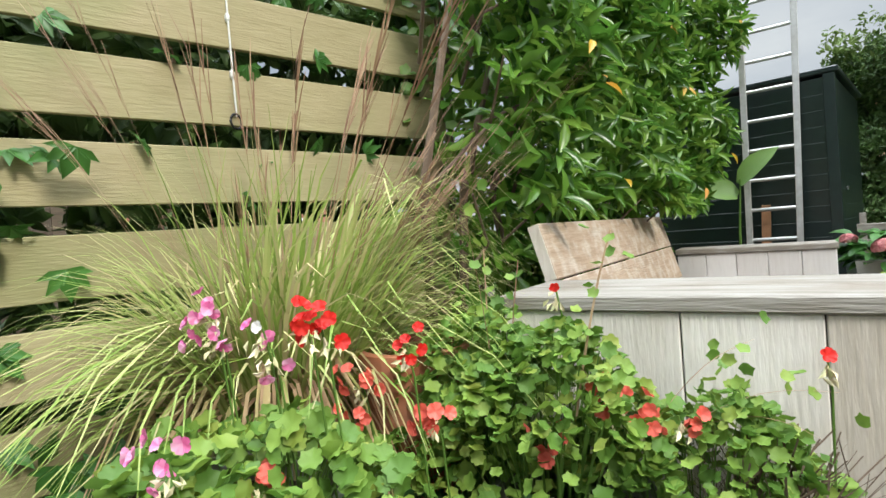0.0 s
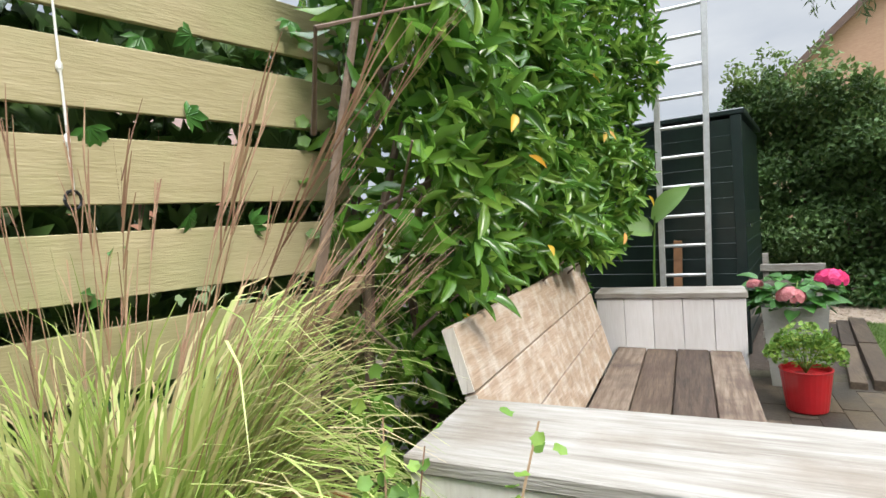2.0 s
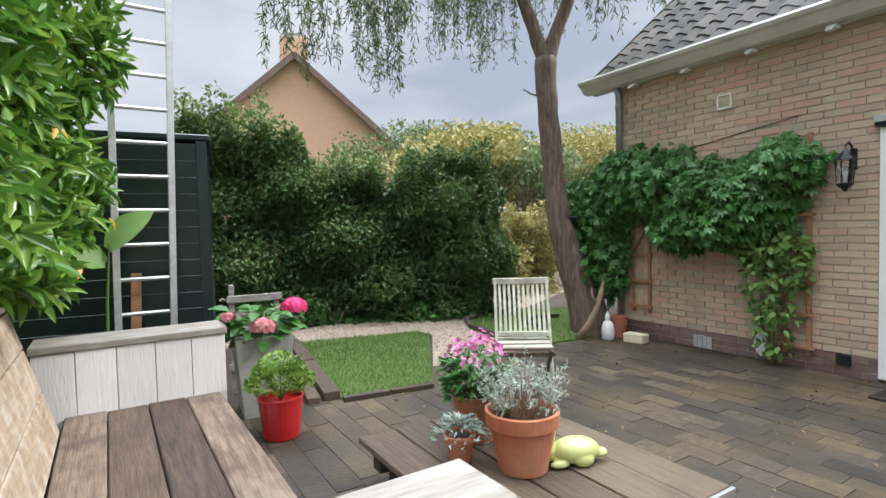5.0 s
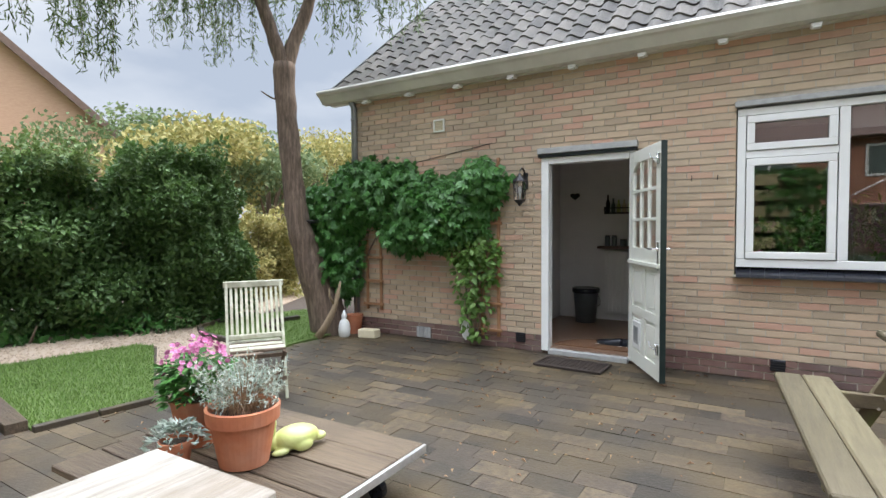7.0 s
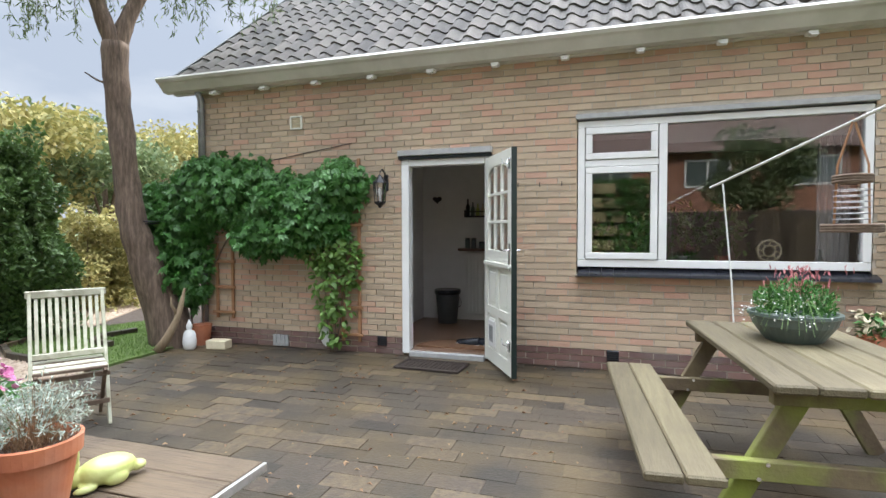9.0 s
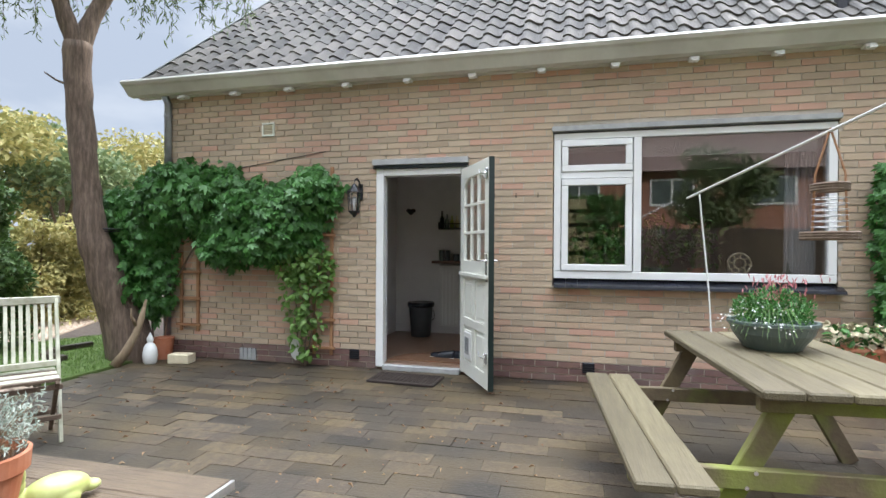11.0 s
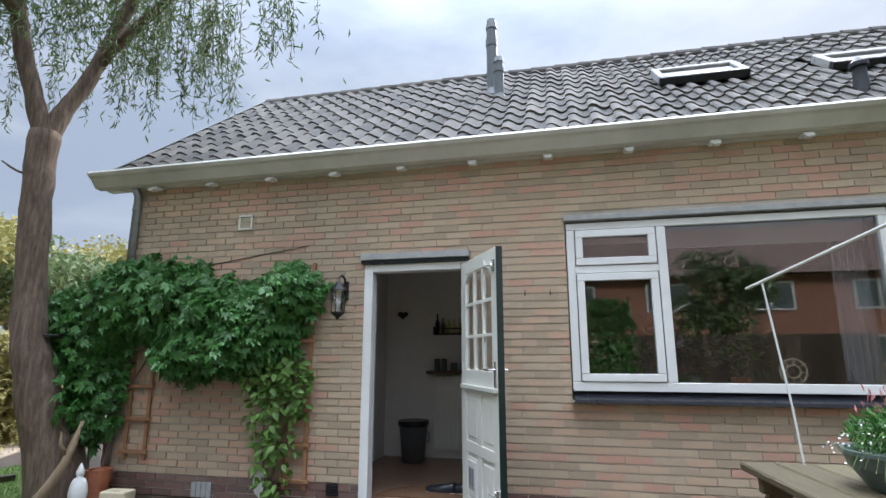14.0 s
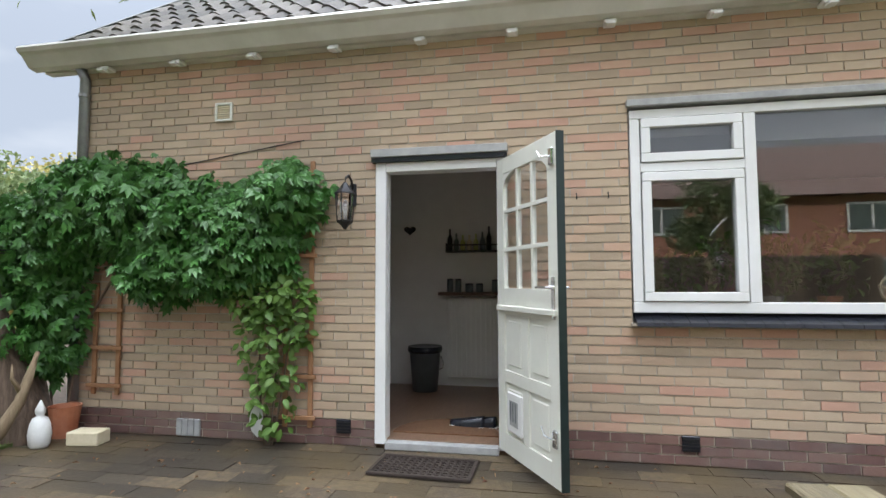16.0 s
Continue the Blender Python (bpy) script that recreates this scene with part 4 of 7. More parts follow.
for y in (1.86, -0.52):
    ab = thing("air_brick", "black ventilation grille low in the wall", "vent", 4.985, y, 0.09, group="air bricks")
    part("grille_body", boxed(-0.006, 0.01, -0.055, 0.055, 0, 0.1, 0.003), M_BLACK, ab)
    for k in range(4):
        part("fin", boxed(-0.012, -0.0065, -0.05, 0.05, 0.012 + k * 0.022, 0.02 + k * 0.022), M_IRON, ab)
gv = thing("wall_grate", "grey stone ventilation grate at the wall foot", "vent", 4.98, 3.13, 0.0)
for k in range(4):
    part("grate_block", boxed(-0.01, 0.012, -0.1 + k * 0.052, -0.052 + k * 0.052, 0.01, 0.14, 0.004), M_LINTEL, gv)
# Thin bar added to draw a dark crack-like line along the brick courses.
rod = thing("dark_wall_line", "thin dark crack-like line along the brick wall", "rod")
bm = bmesh.new()
tube(bm, [(4.986, 3.35, 2.13), (4.986, 2.2, 2.29)], 0.004, 6)
part("bar", bm, M_IRON, rod)

# ---- lounge bench of scaffold planks ----
bench = thing("lounge_bench", "long weathered plank lounge bench with whitewashed arm boxes", "bench", -0.63, 0.49, 0, 1)
for nm, y0, y1, x0, x1, zt in (("arm_box_near", 0.0, 0.41, 0.0, 1.05, 0.80), ("arm_box_far", 3.02, 3.32, -0.02, 0.99, 0.746)):
    MW = M_WASH if nm == "arm_box_near" else M_WASH2
    arm = part(nm, boxed(x0 + 0.03, x1 - 0.03, y0 + 0.03, y1 - 0.03, 0.0, zt - 0.06), MW, bench)
    cuts = [x0, x0 + 0.50, x0 + 0.80, x1] if nm == "arm_box_near" else list(np.linspace(x0, x1, 6))
    for a, b in zip(cuts, cuts[1:]):
        part("plank", boxed(a + 0.002, b - 0.002, y0, y0 + 0.028, 0.005 + random.uniform(0, 0.004), zt - 0.045, 0.003), MW, arm)
        part("plank", boxed(a + 0.002, b - 0.002, y1 - 0.028, y1, 0.005, zt - 0.045, 0.003), MW, arm)
    part("end_plank", boxed(x1 - 0.028, x1 + 0.001, y0 + 0.029, y1 - 0.029, 0.005, zt - 0.045, 0.003), MW, arm)
    part("end_plank", boxed(x0, x0 + 0.028, y0 + 0.029, y1 - 0.029, 0.005, zt - 0.045, 0.003), MW, arm)
    ym = (y0 + y1) / 2
    for a, b in ((y0 - 0.012, ym - 0.002), (ym + 0.002, y1 + 0.012)):
        part("top_plank", boxed(x0 - 0.01, x1 + 0.012, a, b, zt - 0.043, zt, 0.005), M_TOPB, arm)
xs = np.linspace(0.12, 0.95, 5)
for i in range(4):
    part("seat_plank", boxed(xs[i] + 0.003, xs[i + 1] - 0.003, 0.415, 3.015, 0.285 + random.uniform(-0.004, 0.004), 0.33 + random.uniform(-0.003, 0.004), 0.006), M_PLANK, bench)
part("seat_front", boxed(0.9, 0.94, 0.415, 3.015, 0.0, 0.28, 0.004), M_WASH, bench)
part("seat_frame", boxed(0.16, 0.88, 0.44, 2.98, 0.18, 0.28), M_PLANK, bench)
lean = math.atan2(0.2, 0.70)
mb = pose(0.12, 0, 0.335) @ Matrix.Rotation(-lean, 4, "Y")
for k in range(3):
    bk = part("back_plank", boxed(-0.05, 0.0, 0.50 - 0.006 * k, 2.74 + 0.008 * k, 0.003 + k * 0.238, 0.235 + k * 0.238, 0.005, mb), M_BACK, bench)
    part("painted_end", boxed(-0.048, -0.002, 0.496 - 0.006 * k, 0.499 - 0.006 * k, 0.006 + k * 0.238, 0.232 + k * 0.238, 0, mb), M_WASH, bk, "whitewashed end grain")
for y in (0.8, 2.4):
    part("back_brace", boxed(-0.1, -0.052, y, y + 0.07, -0.33, 0.68, 0.004, mb), M_PLANK, bench)

# ---- fence of spaced boards ----
fence = thing("fence", "light greenish-tan fence of spaced horizontal boards", "fence")
FE, FD = Vector((-1.45, 1.42, 0)), Vector((0.275, 0.96, 0)).normalized()
for k in range(8):
    z0 = 2.16 - 0.315 * k
    bm = bmesh.new()
    beam(bm, FE - FD * 3.1 + Vector((0, 0, z0 + 0.095 + random.uniform(-0.005, 0.005))), FE + FD * 0.04 + Vector((0, 0, z0 + 0.095)), 0.026, 0.222, 0.003)
    part("board", bm, M_FENCE, fence)
fn = Vector((FD.y, -FD.x, 0))
for d in (0.0, 2.75):
    bm = bmesh.new()
    c = FE - FD * d - fn * 0.055
    beam(bm, c, c + Vector((0, 0, 2.4)), 0.085, 0.085, 0.006, (0, 1, 0))
    part("post", bm, M_FENCE, fence)
cord = thing("hanging_cord", "knotted white cord hanging down the fence boards", "cord")
cp = FE - FD * 1.08 + fn * 0.02
bm = bmesh.new()
tube(bm, [cp + Vector((0, 0, 2.42)), cp + Vector((0.004, 0, 2.0)), cp + Vector((0, 0.004, 1.55))], 0.004, 6)
for z in (2.2, 1.95, 1.72):
    lathe(bm, [(0.004, z - 0.02), (0.010, z - 0.008), (0.010, z + 0.008), (0.004, z + 0.02)], 8, cp.x, cp.y)
part("cord", bm, M_WIRE, cord)
bm = bmesh.new()
tube(bm, [cp + Vector((0, 0.025 * math.cos(q), 1.53 + 0.03 * math.sin(q))) for q in np.linspace(0, 2 * math.pi, 13)], 0.005, 6, False)
part("ring", bm, M_IRON, cord)

# ---- ivy over the fence ----
ivy = thing("ivy", "dark and bright green ivy trailing over the fence", "ivy")
base = rnd(420, (0.0, 3.1), (0.1, 2.5), (-0.10, 0.05))
w = 1.4 * np.clip((base[:, 0] - 1.7) / 0.8, 0, 1) + 0.5 * (base[:, 1] < 0.55) + 0.4 * (base[:, 0] < 0.3)
base = base[np.random.rand(420) < 0.15 + 0.6 * w]
pos = np.array([FE - FD * a + fn * (c + 0.05) + Vector((0, 0, z)) for a, z, c in base])
n = len(pos)
up = np.tile(np.array(fn), (n, 1)) + rnd(n, (-0.5, 0.5), (-0.5, 0.5), (-0.1, 0.8))
part("leaves", scatter(palmate(5, 2.6), pos, rnd(n, (-1, 1), (-1, 1), (-1, 0.2)), up, 0.1, 0.1), M_CREEPER, ivy)
bm = bmesh.new()
for k in range(4):
    a0 = random.uniform(2.5, 2.95)
    tube(bm, [FE - FD * (a0 + 0.12 * math.sin(i * 1.3 + k)) + fn * 0.045 + Vector((0, 0, i * 0.3)) for i in range(7)], 0.005, 5)
part("stem_tangle", bm, M_TWIG, ivy)
n = 620
bp3 = rnd(n, (1.6, 3.1), (0.05, 2.45), (0.02, 0.16))
pos = np.array([FE - FD * a + fn * c_ + Vector((0, 0, z)) for a, z, c_ in bp3])
pos = pos[np.random.rand(n) < np.clip((bp3[:, 0] - 1.8) / 0.9, 0.04, 1)]
n = len(pos)
part("front_foliage", scatter(palmate(5, 2.6), pos, np.random.normal(0, 0.6, (n, 3)) + (0, 0, -0.6), np.tile(np.array(fn), (n, 1)) + np.random.normal(0, 0.4, (n, 3)), 0.11, 0.13), M_CREEPER, ivy)
n = 2600
bp3 = rnd(n, (-0.25, 2.9), (-0.05, 2.42), (0.14, 0.5))
pos = np.array([FE - FD * a - fn * c_ + Vector((0, 0, z)) for a, z, c_ in bp3])
part("rear_foliage", scatter(palmate(5, 2.6), pos, np.random.normal(0, 1, (n, 3)), np.tile(np.array(fn), (n, 1)) + np.random.normal(0, 0.5, (n, 3)), 0.15, 0.17), M_HEDGE, ivy)
n = 260
side = thing("light_climber", "bright green climbing shoots beside the fence end", "climber")
pos = np.array([FE + FD * 0.08]) + rnd(n, (-0.28, 0.16), (-0.3, 0.16), (0.75, 2.2))
pos[:, 0:2] += np.outer(np.random.rand(n) * 0.12, (fn.x, fn.y))
part("leaves", scatter(rounded(12, 5, 0.3), pos, rnd(n, (-1, 1), (-1, 0.4), (-0.8, 0.4)), rnd(n, (0, 1), (-1, 0), (0.2, 1)), 0.075, 0.075), M_CREEPER_L, side)
bm = bmesh.new()
for k in range(4):
    tube(bm, [(FE.x + 0.05 + 0.06 * math.sin(i + k), FE.y + 0.02 + 0.05 * math.cos(i * 1.4 + k), i * 0.37) for i in range(7)], 0.006, 5)
part("stem_tangle", bm, M_TWIG, side)

# ---- laurel behind the bench ----
BM = pose(-0.63, 0.49, 0, 0, 0, 1)
laurel = thing("laurel_hedge", "tall glossy green laurel shrub leaning over the bench back", "shrub")


def laurel_points(n, deep, seed):
    g = np.random.RandomState(seed)
    y = g.uniform(0.5, 3.75, n)
    z = 0.1 + (3.7 - 0.9 * np.clip(1.0 - y, 0, 1)) * g.beta(1.25, 1.05, n)
    edge = np.where(z > 1.1, -0.1 + 0.1 * np.clip(y, 0, 4), -0.3 + 0.03 * y) + 0.13 * np.sin(y * 4.1 + z * 2.3) * np.cos(z * 3.7 - y) - 0.10 * np.clip(z - 2.2, 0, 2) + 0.16 * np.clip(z - 1.4, 0, 2) * np.clip(y - 2.6, 0, 1.2)
    edge = np.where(y < 0.35, edge - 0.35 * (0.35 - y), edge)
    x = edge - g.exponential(deep, n)
    return np.column_stack([x, y, z])[x > -0.1 - 0.75 * y], g


tips, g = laurel_points(1650, 0.17, 3)
thin = np.where((tips[:, 1] < 1.3) & (tips[:, 2] < 1.5), 0.5, 1.0)
tips = tips[(tips[:, 0] > -1.5) & (g.rand(len(tips)) < thin)]
shoot = np.column_stack([g.uniform(0.1, 1.0, len(tips)), g.uniform(-1.0, 0.6, len(tips)), g.uniform(-0.35, 0.9, len(tips))])
shoot /= np.linalg.norm(shoot, axis=1)[:, None]
WH = 6
n = len(tips) * WH
axis = np.repeat(shoot, WH, axis=0)
side_a = np.cross(axis, g.normal(0, 1, (len(tips), 3)).repeat(WH, axis=0))
side_a /= np.linalg.norm(side_a, axis=1)[:, None]
side_b = np.cross(axis, side_a)
turn_ = np.tile(np.arange(WH) * 2.4, len(tips)) + g.normal(0, 0.25, n)
rad_ = side_a * np.cos(turn_)[:, None] + side_b * np.sin(turn_)[:, None]
back_ = np.tile(np.arange(WH) * 0.02, len(tips)) + g.uniform(0, 0.012, n)
pts = np.repeat(tips, WH, axis=0) - axis * back_[:, None]
hd = axis * g.uniform(0.3, 0.9, n)[:, None] + rad_ * 0.85 + g.normal(0, 0.12, (n, 3)) - (0, 0, 0.25)
up = axis - rad_ * 0.45 + (0, 0, 0.35)
ln = g.uniform(0.09, 0.165, n)
lob = part("leaves", scatter(blade(5, 0.16, 0.16, 0.8), pts, hd, up, ln, ln * g.uniform(0.26, 0.33, n)), M_LAUREL, laurel, smooth=True)
lob.matrix_local = BM
pts, g = laurel_points(6500, 0.7, 8)
pts[:, 0] -= 0.18 * np.clip(pts[:, 1] - 0.3, 0, 1)
n = len(pts)
lob = part("inner_leaves", scatter(blade(2, 0.1), pts, g.normal(0, 1, (n, 3)), g.normal(0, 1, (n, 3)), 0.17, 0.065), M_LAUREL, laurel)
lob.matrix_local = BM
n = 20
pts, g = laurel_points(n, 0.03, 21)
n = len(pts)
pts[:, 2] = np.where(pts[:, 2] < 1.0, pts[:, 2], 1.0 + (pts[:, 2] - 1) * 0.75)
lob = part("yellow_leaves", scatter(blade(4), pts + (0.05, -0.03, 0), np.column_stack([g.uniform(0, 1, n), g.uniform(-1, 0.5, n), g.uniform(-1, -0.2, n)]), np.tile((0.7, -0.6, 0.5), (n, 1)), 0.10, 0.033), M_YLEAF, laurel, "yellowed leaves")
lob.matrix_local = BM
for k in range(9):
    g = np.random.RandomState(40 + k)
    y0 = 0.32 + k * 0.39
    x0 = -0.45 + g.uniform(-0.15, 0.12)
    bm = bmesh.new()
    tube(bm, [(x0 + 0.05 * i * g.uniform(-0.6, 1.2), y0 + 0.07 * i * g.uniform(-1, 1), i * 0.6) for i in range(6)], [0.028 - 0.0038 * i for i in range(6)], 7)
    for j in range(5):
        zz = 0.7 + j * 0.5
        tube(bm, [(x0 + 0.03, y0, zz), (x0 + 0.22, y0 + g.uniform(-0.25, 0.25), zz + 0.25), (x0 + 0.42, y0 + g.uniform(-0.35, 0.35), zz + 0.42)], [0.011, 0.008, 0.004], 5)
    part("stem", bm, M_TWIG, laurel).matrix_local = BM
undergrowth = thing("undergrowth", "dark green low leaves under the laurel", "ground cover", kind="stuff")
n = 900
pos = rnd(n, (-1.3, 0.02), (-0.3, 0.45), (0.02, 0.42))
und = part("leaves", scatter(rounded(10, 5, 0.25), pos, np.random.normal(0, 1, (n, 3)), rnd(n, (-0.3, 0.6), (-1, 0), (0.3, 1)), 0.07, 0.07), M_CREEPER, undergrowth)
und.matrix_local = BM

# ---- ivy on the ground by the pots ----
gi = thing("ivy_patch", "large dark green ivy leaves beside the stone pot", "ivy")
n = 150
pos = rnd(n, (-1.6, -1.0), (-0.85, -0.15), (0.04, 0.46))
part("leaves", scatter(palmate(5, 2.6), pos, np.random.normal(0, 0.7, (n, 3)) + (0.3, -0.4, -0.3), np.random.normal(0, 0.4, (n, 3)) + (0.4, -0.6, 0.6), 0.11, 0.13), M_CREEPER, gi)
bm = bmesh.new()
for k in range(6):
    tube(bm, [(-1.55 + 0.1 * k, -0.2 - 0.1 * k, 0.0), (-1.45 + 0.08 * k, -0.3 - 0.07 * k, 0.2), (-1.35 + 0.06 * k, -0.35 - 0.08 * k, 0.42)], 0.005, 5)
part("stem_tangle", bm, M_TWIG, gi)

# ---- ornamental grass ----
grass = thing("ornamental_grass", "large clump of arching green and straw grass with plumes", "grass clump", -1.27, 0.14, 0)
g = np.random.RandomState(11)
cur = []
for k in range(1350):
    a, r = g.uniform(0, 2 * math.pi), 0.16 * math.sqrt(g.rand())
    L, out = g.uniform(0.9, 1.45), g.uniform(0.38, 0.98)
    a2 = a + g.normal(0, 0.5)
    wv = g.normal(0, 0.35)
    out *= 0.55 + 0.45 * min(1, abs((a2 + 0.62 + math.pi) % (2 * math.pi) - math.pi) / 1.2)
    t = np.linspace(0, 1, 7)
    hgt = L * (t * 1.15 - 1.12 * out * t ** 2.3)
    rad = r + L * 0.72 * out * t ** 1.35
    cur.append(np.column_stack([r * math.cos(a) + rad * np.cos(a2 + wv * t) - r * math.cos(a2), r * math.sin(a) + rad * np.sin(a2 + wv * t) - r * math.sin(a2), np.maximum(0.03, 0.2 + hgt)]))
for k in range(170):
    a = g.uniform(0.3, 1.5)
    R, top = g.uniform(0.45, 0.85), g.uniform(0.65, 1.15)
    t = np.linspace(0, 1, 8)
    q = a + g.normal(0, 0.25) * t
    cur.append(np.column_stack([(0.1 + R * t ** 1.3) * np.cos(q), (0.1 + R * t ** 1.3) * np.sin(q), 0.1 + top * np.sin(t * g.uniform(1.9, 2.5))]))
part("blades", strands(cur, 0.0135), M_PAMPAS, grass)
cur = []
for k in range(520):
    a, r = g.uniform(0, 2 * math.pi), 0.2 * math.sqrt(g.rand())
    L = g.uniform(0.3, 0.6)
    t = np.linspace(0, 1, 6)
    rad = r + L * 0.8 * t
    cur.append(np.column_stack([rad * math.cos(a), rad * math.sin(a), 0.3 + L * 0.5 + 0.42 * np.sin(t * 2.3) * L - 0.62 * t ** 2]))
part("straw", strands(cur, 0.0115), M_STRAW, grass, "dry straw-coloured lower blades")
cur, plumes = [], []
for k in range(66):
    a = g.uniform(0, 2 * math.pi) if k < 40 else g.uniform(0.35, 1.25)
    L, out = (g.uniform(1.0, 1.8), g.uniform(0.08, 0.5)) if k < 40 else (g.uniform(1.1, 1.35), g.uniform(0.35, 0.62))
    t = np.linspace(0, 1, 9)
    c = np.column_stack([out * L * t ** 1.7 * math.cos(a) + 0.1 * math.cos(a), out * L * t ** 1.7 * math.sin(a) + 0.1 * math.sin(a), 0.1 + L * t - 0.12 * out * t ** 3])
    cur.append(c)
    for j in range(9):
        f = g.uniform(0.76, 1.0)
        p = c[int(f * 8)] * (1 - (f * 8) % 1) + c[min(8, int(f * 8) + 1)] * ((f * 8) % 1)
        d = (c[-1] - c[-2]) * 2.2 + g.normal(0, 0.035, 3)
        plumes.append(np.array([p, p + d * 0.25, p + d * 0.45 + (0, 0, -0.012)]))
part("stalks", strands(cur, 0.0036, 0.002), M_PLUME, grass)
part("plumes", strands(plumes, 0.0045, 0.0015), M_PLUME, grass, "red-brown seed plumes")
part("crown", lathed([(0.22, 0.0), (0.2, 0.1), (0.1, 0.16), (0.01, 0.17)], 12), M_EARTH, grass)

# ---- geranium pots in front of the grass ----
for px, py, r, h in ((-0.85, -0.34, 0.24, 0.5), (-0.5, 0.0, 0.25, 0.22), (-0.33, 0.24, 0.2, 0.36)):
    po = thing("planter_pot", "round grey stone pot full of geraniums", "plant pot", px, py, 0, group="geranium pots")
    part("pot", lathed([(r * 0.72, 0), (r * 0.98, h - 0.06), (r * 1.06, h - 0.055), (r * 1.08, h), (r * 0.98, h + 0.004), (r * 0.94, h - 0.05), (r * 0.9, h - 0.06)], 30), M_CONC, po, smooth=False)
    part("soil", lathed([(r * 0.93, h - 0.06), (r * 0.5, h - 0.045), (0.01, h - 0.04)], 20), M_EARTH, po)
tp = thing("tall_pot", "tall terracotta pot between the grass and the bench", "plant pot", -0.84, 0.3, 0)
part("pot", lathed([(0.11, 0), (0.15, 0.58), (0.165, 0.585), (0.17, 0.68), (0.15, 0.684), (0.145, 0.6)], 30), M_TERRA, tp)
part("soil", lathed([(0.146, 0.62), (0.07, 0.63), (0.01, 0.63)], 20), M_EARTH, tp)


def geranium(cx, cy, rx, ry, z0, z1, n, seed, mat, size, turn=0):
    g = np.random.RandomState(seed)
    ger = thing("geranium", "leafy geranium plant with open flowers in a pot", "geranium", cx, cy, 0, turn, group="geraniums")
    a, r = g.uniform(0, 2 * math.pi, n), np.sqrt(g.rand(n))
    x, y = rx * r * np.cos(a), ry * r * np.sin(a)
    top = z0 + (z1 - z0) * (1 - 0.55 * r ** 2) + 0.04 * np.sin(x * 17) * np.cos(y * 15)
    z = top - g.exponential(0.05, n)
    z = np.maximum(z, z0 - 0.12)
    up = np.column_stack([g.normal(0, 0.55, n) + 0.5 * np.cos(a) * r, g.normal(0, 0.55, n) + 0.5 * np.sin(a) * r - 0.3, g.uniform(0.3, 1.1, n)])
    s = g.uniform(0.7, 1.25, n) * size
    hd = np.column_stack([np.cos(a) + g.normal(0, 0.5, n), np.sin(a) + g.normal(0, 0.5, n), g.uniform(-0.3, 0.3, n)])
    part("leaves", scatter(rounded(19, 7, 0.3, 0.16), np.column_stack([x, y, z]), hd, up, s, s), mat, ger)
    cur = []
    for i in range(int(n * 0.3)):
        j = g.randint(n)
        e = np.array((x[j], y[j], z[j]))
        b = np.array((x[j] * 0.45, y[j] * 0.45, z0 - 0.14))
        cur.append(np.array([b, b * 0.4 + e * 0.6 + (0, 0, 0.02), e]))
    part("stem_tangle", strands(cur, 0.005, 0.003), M_CREEPER_L, ger)
    return ger


geranium(-0.78, -0.30, 0.32, 0.24, 0.48, 0.65, 520, 1, M_GERAN, 0.056)
geranium(-0.72, 0.24, 0.33, 0.22, 0.34, 0.52, 420, 2, M_GERAN, 0.055)
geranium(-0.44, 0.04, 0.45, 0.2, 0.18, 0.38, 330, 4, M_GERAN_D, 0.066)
geranium(-0.42, 0.25, 0.3, 0.19, 0.4, 0.76, 760, 3, M_GERAN, 0.046)
geranium(-0.10, 0.33, 0.3, 0.13, 0.32, 0.60, 560, 6, M_GERAN, 0.045, 8)
geranium(-0.62, 0.27, 0.22, 0.19, 0.45, 0.80, 420, 5, M_GERAN, 0.042)
tr = thing("ivy_geranium_shoot", "trailing ivy-leaved geranium shoots over the bench arm", "geranium", 0, 0, 0)
g = np.random.RandomState(5)
pos, cur = [], []
for sx, sy, ex, ey, ez in ((-0.5, 0.2, -0.51, 0.12, 1.06), (-0.32, 0.24, -0.24, 0.34, 0.98), (-0.08, 0.3, 0.18, 0.34, 0.63), (-0.5, 0.25, -0.47, 0.3, 0.92), (-0.05, 0.3, 0.15, 0.32, 0.54), (-0.15, 0.3, 0.04, 0.38, 0.72), (-0.55, 0.25, -0.6, 0.35, 0.95)):
    t = np.linspace(0, 1, 7)
    c = np.column_stack([sx + (ex - sx) * t, sy + (ey - sy) * t, 0.55 + (ez - 0.55) * t + 0.03 * np.sin(math.pi * t)])
    cur.append(c)
    for i in range(8):
        pos.append(c[g.randint(3, 7)] + g.normal(0, 0.025, 3))
n = len(pos)
part("stem_tangle", strands(cur, 0.006, 0.004), M_PLUME, tr)
part("leaves", scatter(rounded(11, 5, 0.35), pos, g.normal(0, 1, (n, 3)), np.column_stack([g.normal(0, 0.5, n), g.uniform(-1, 0, n), g.uniform(0.2, 1, n)]), 0.038, 0.038), M_GERAN, tr)


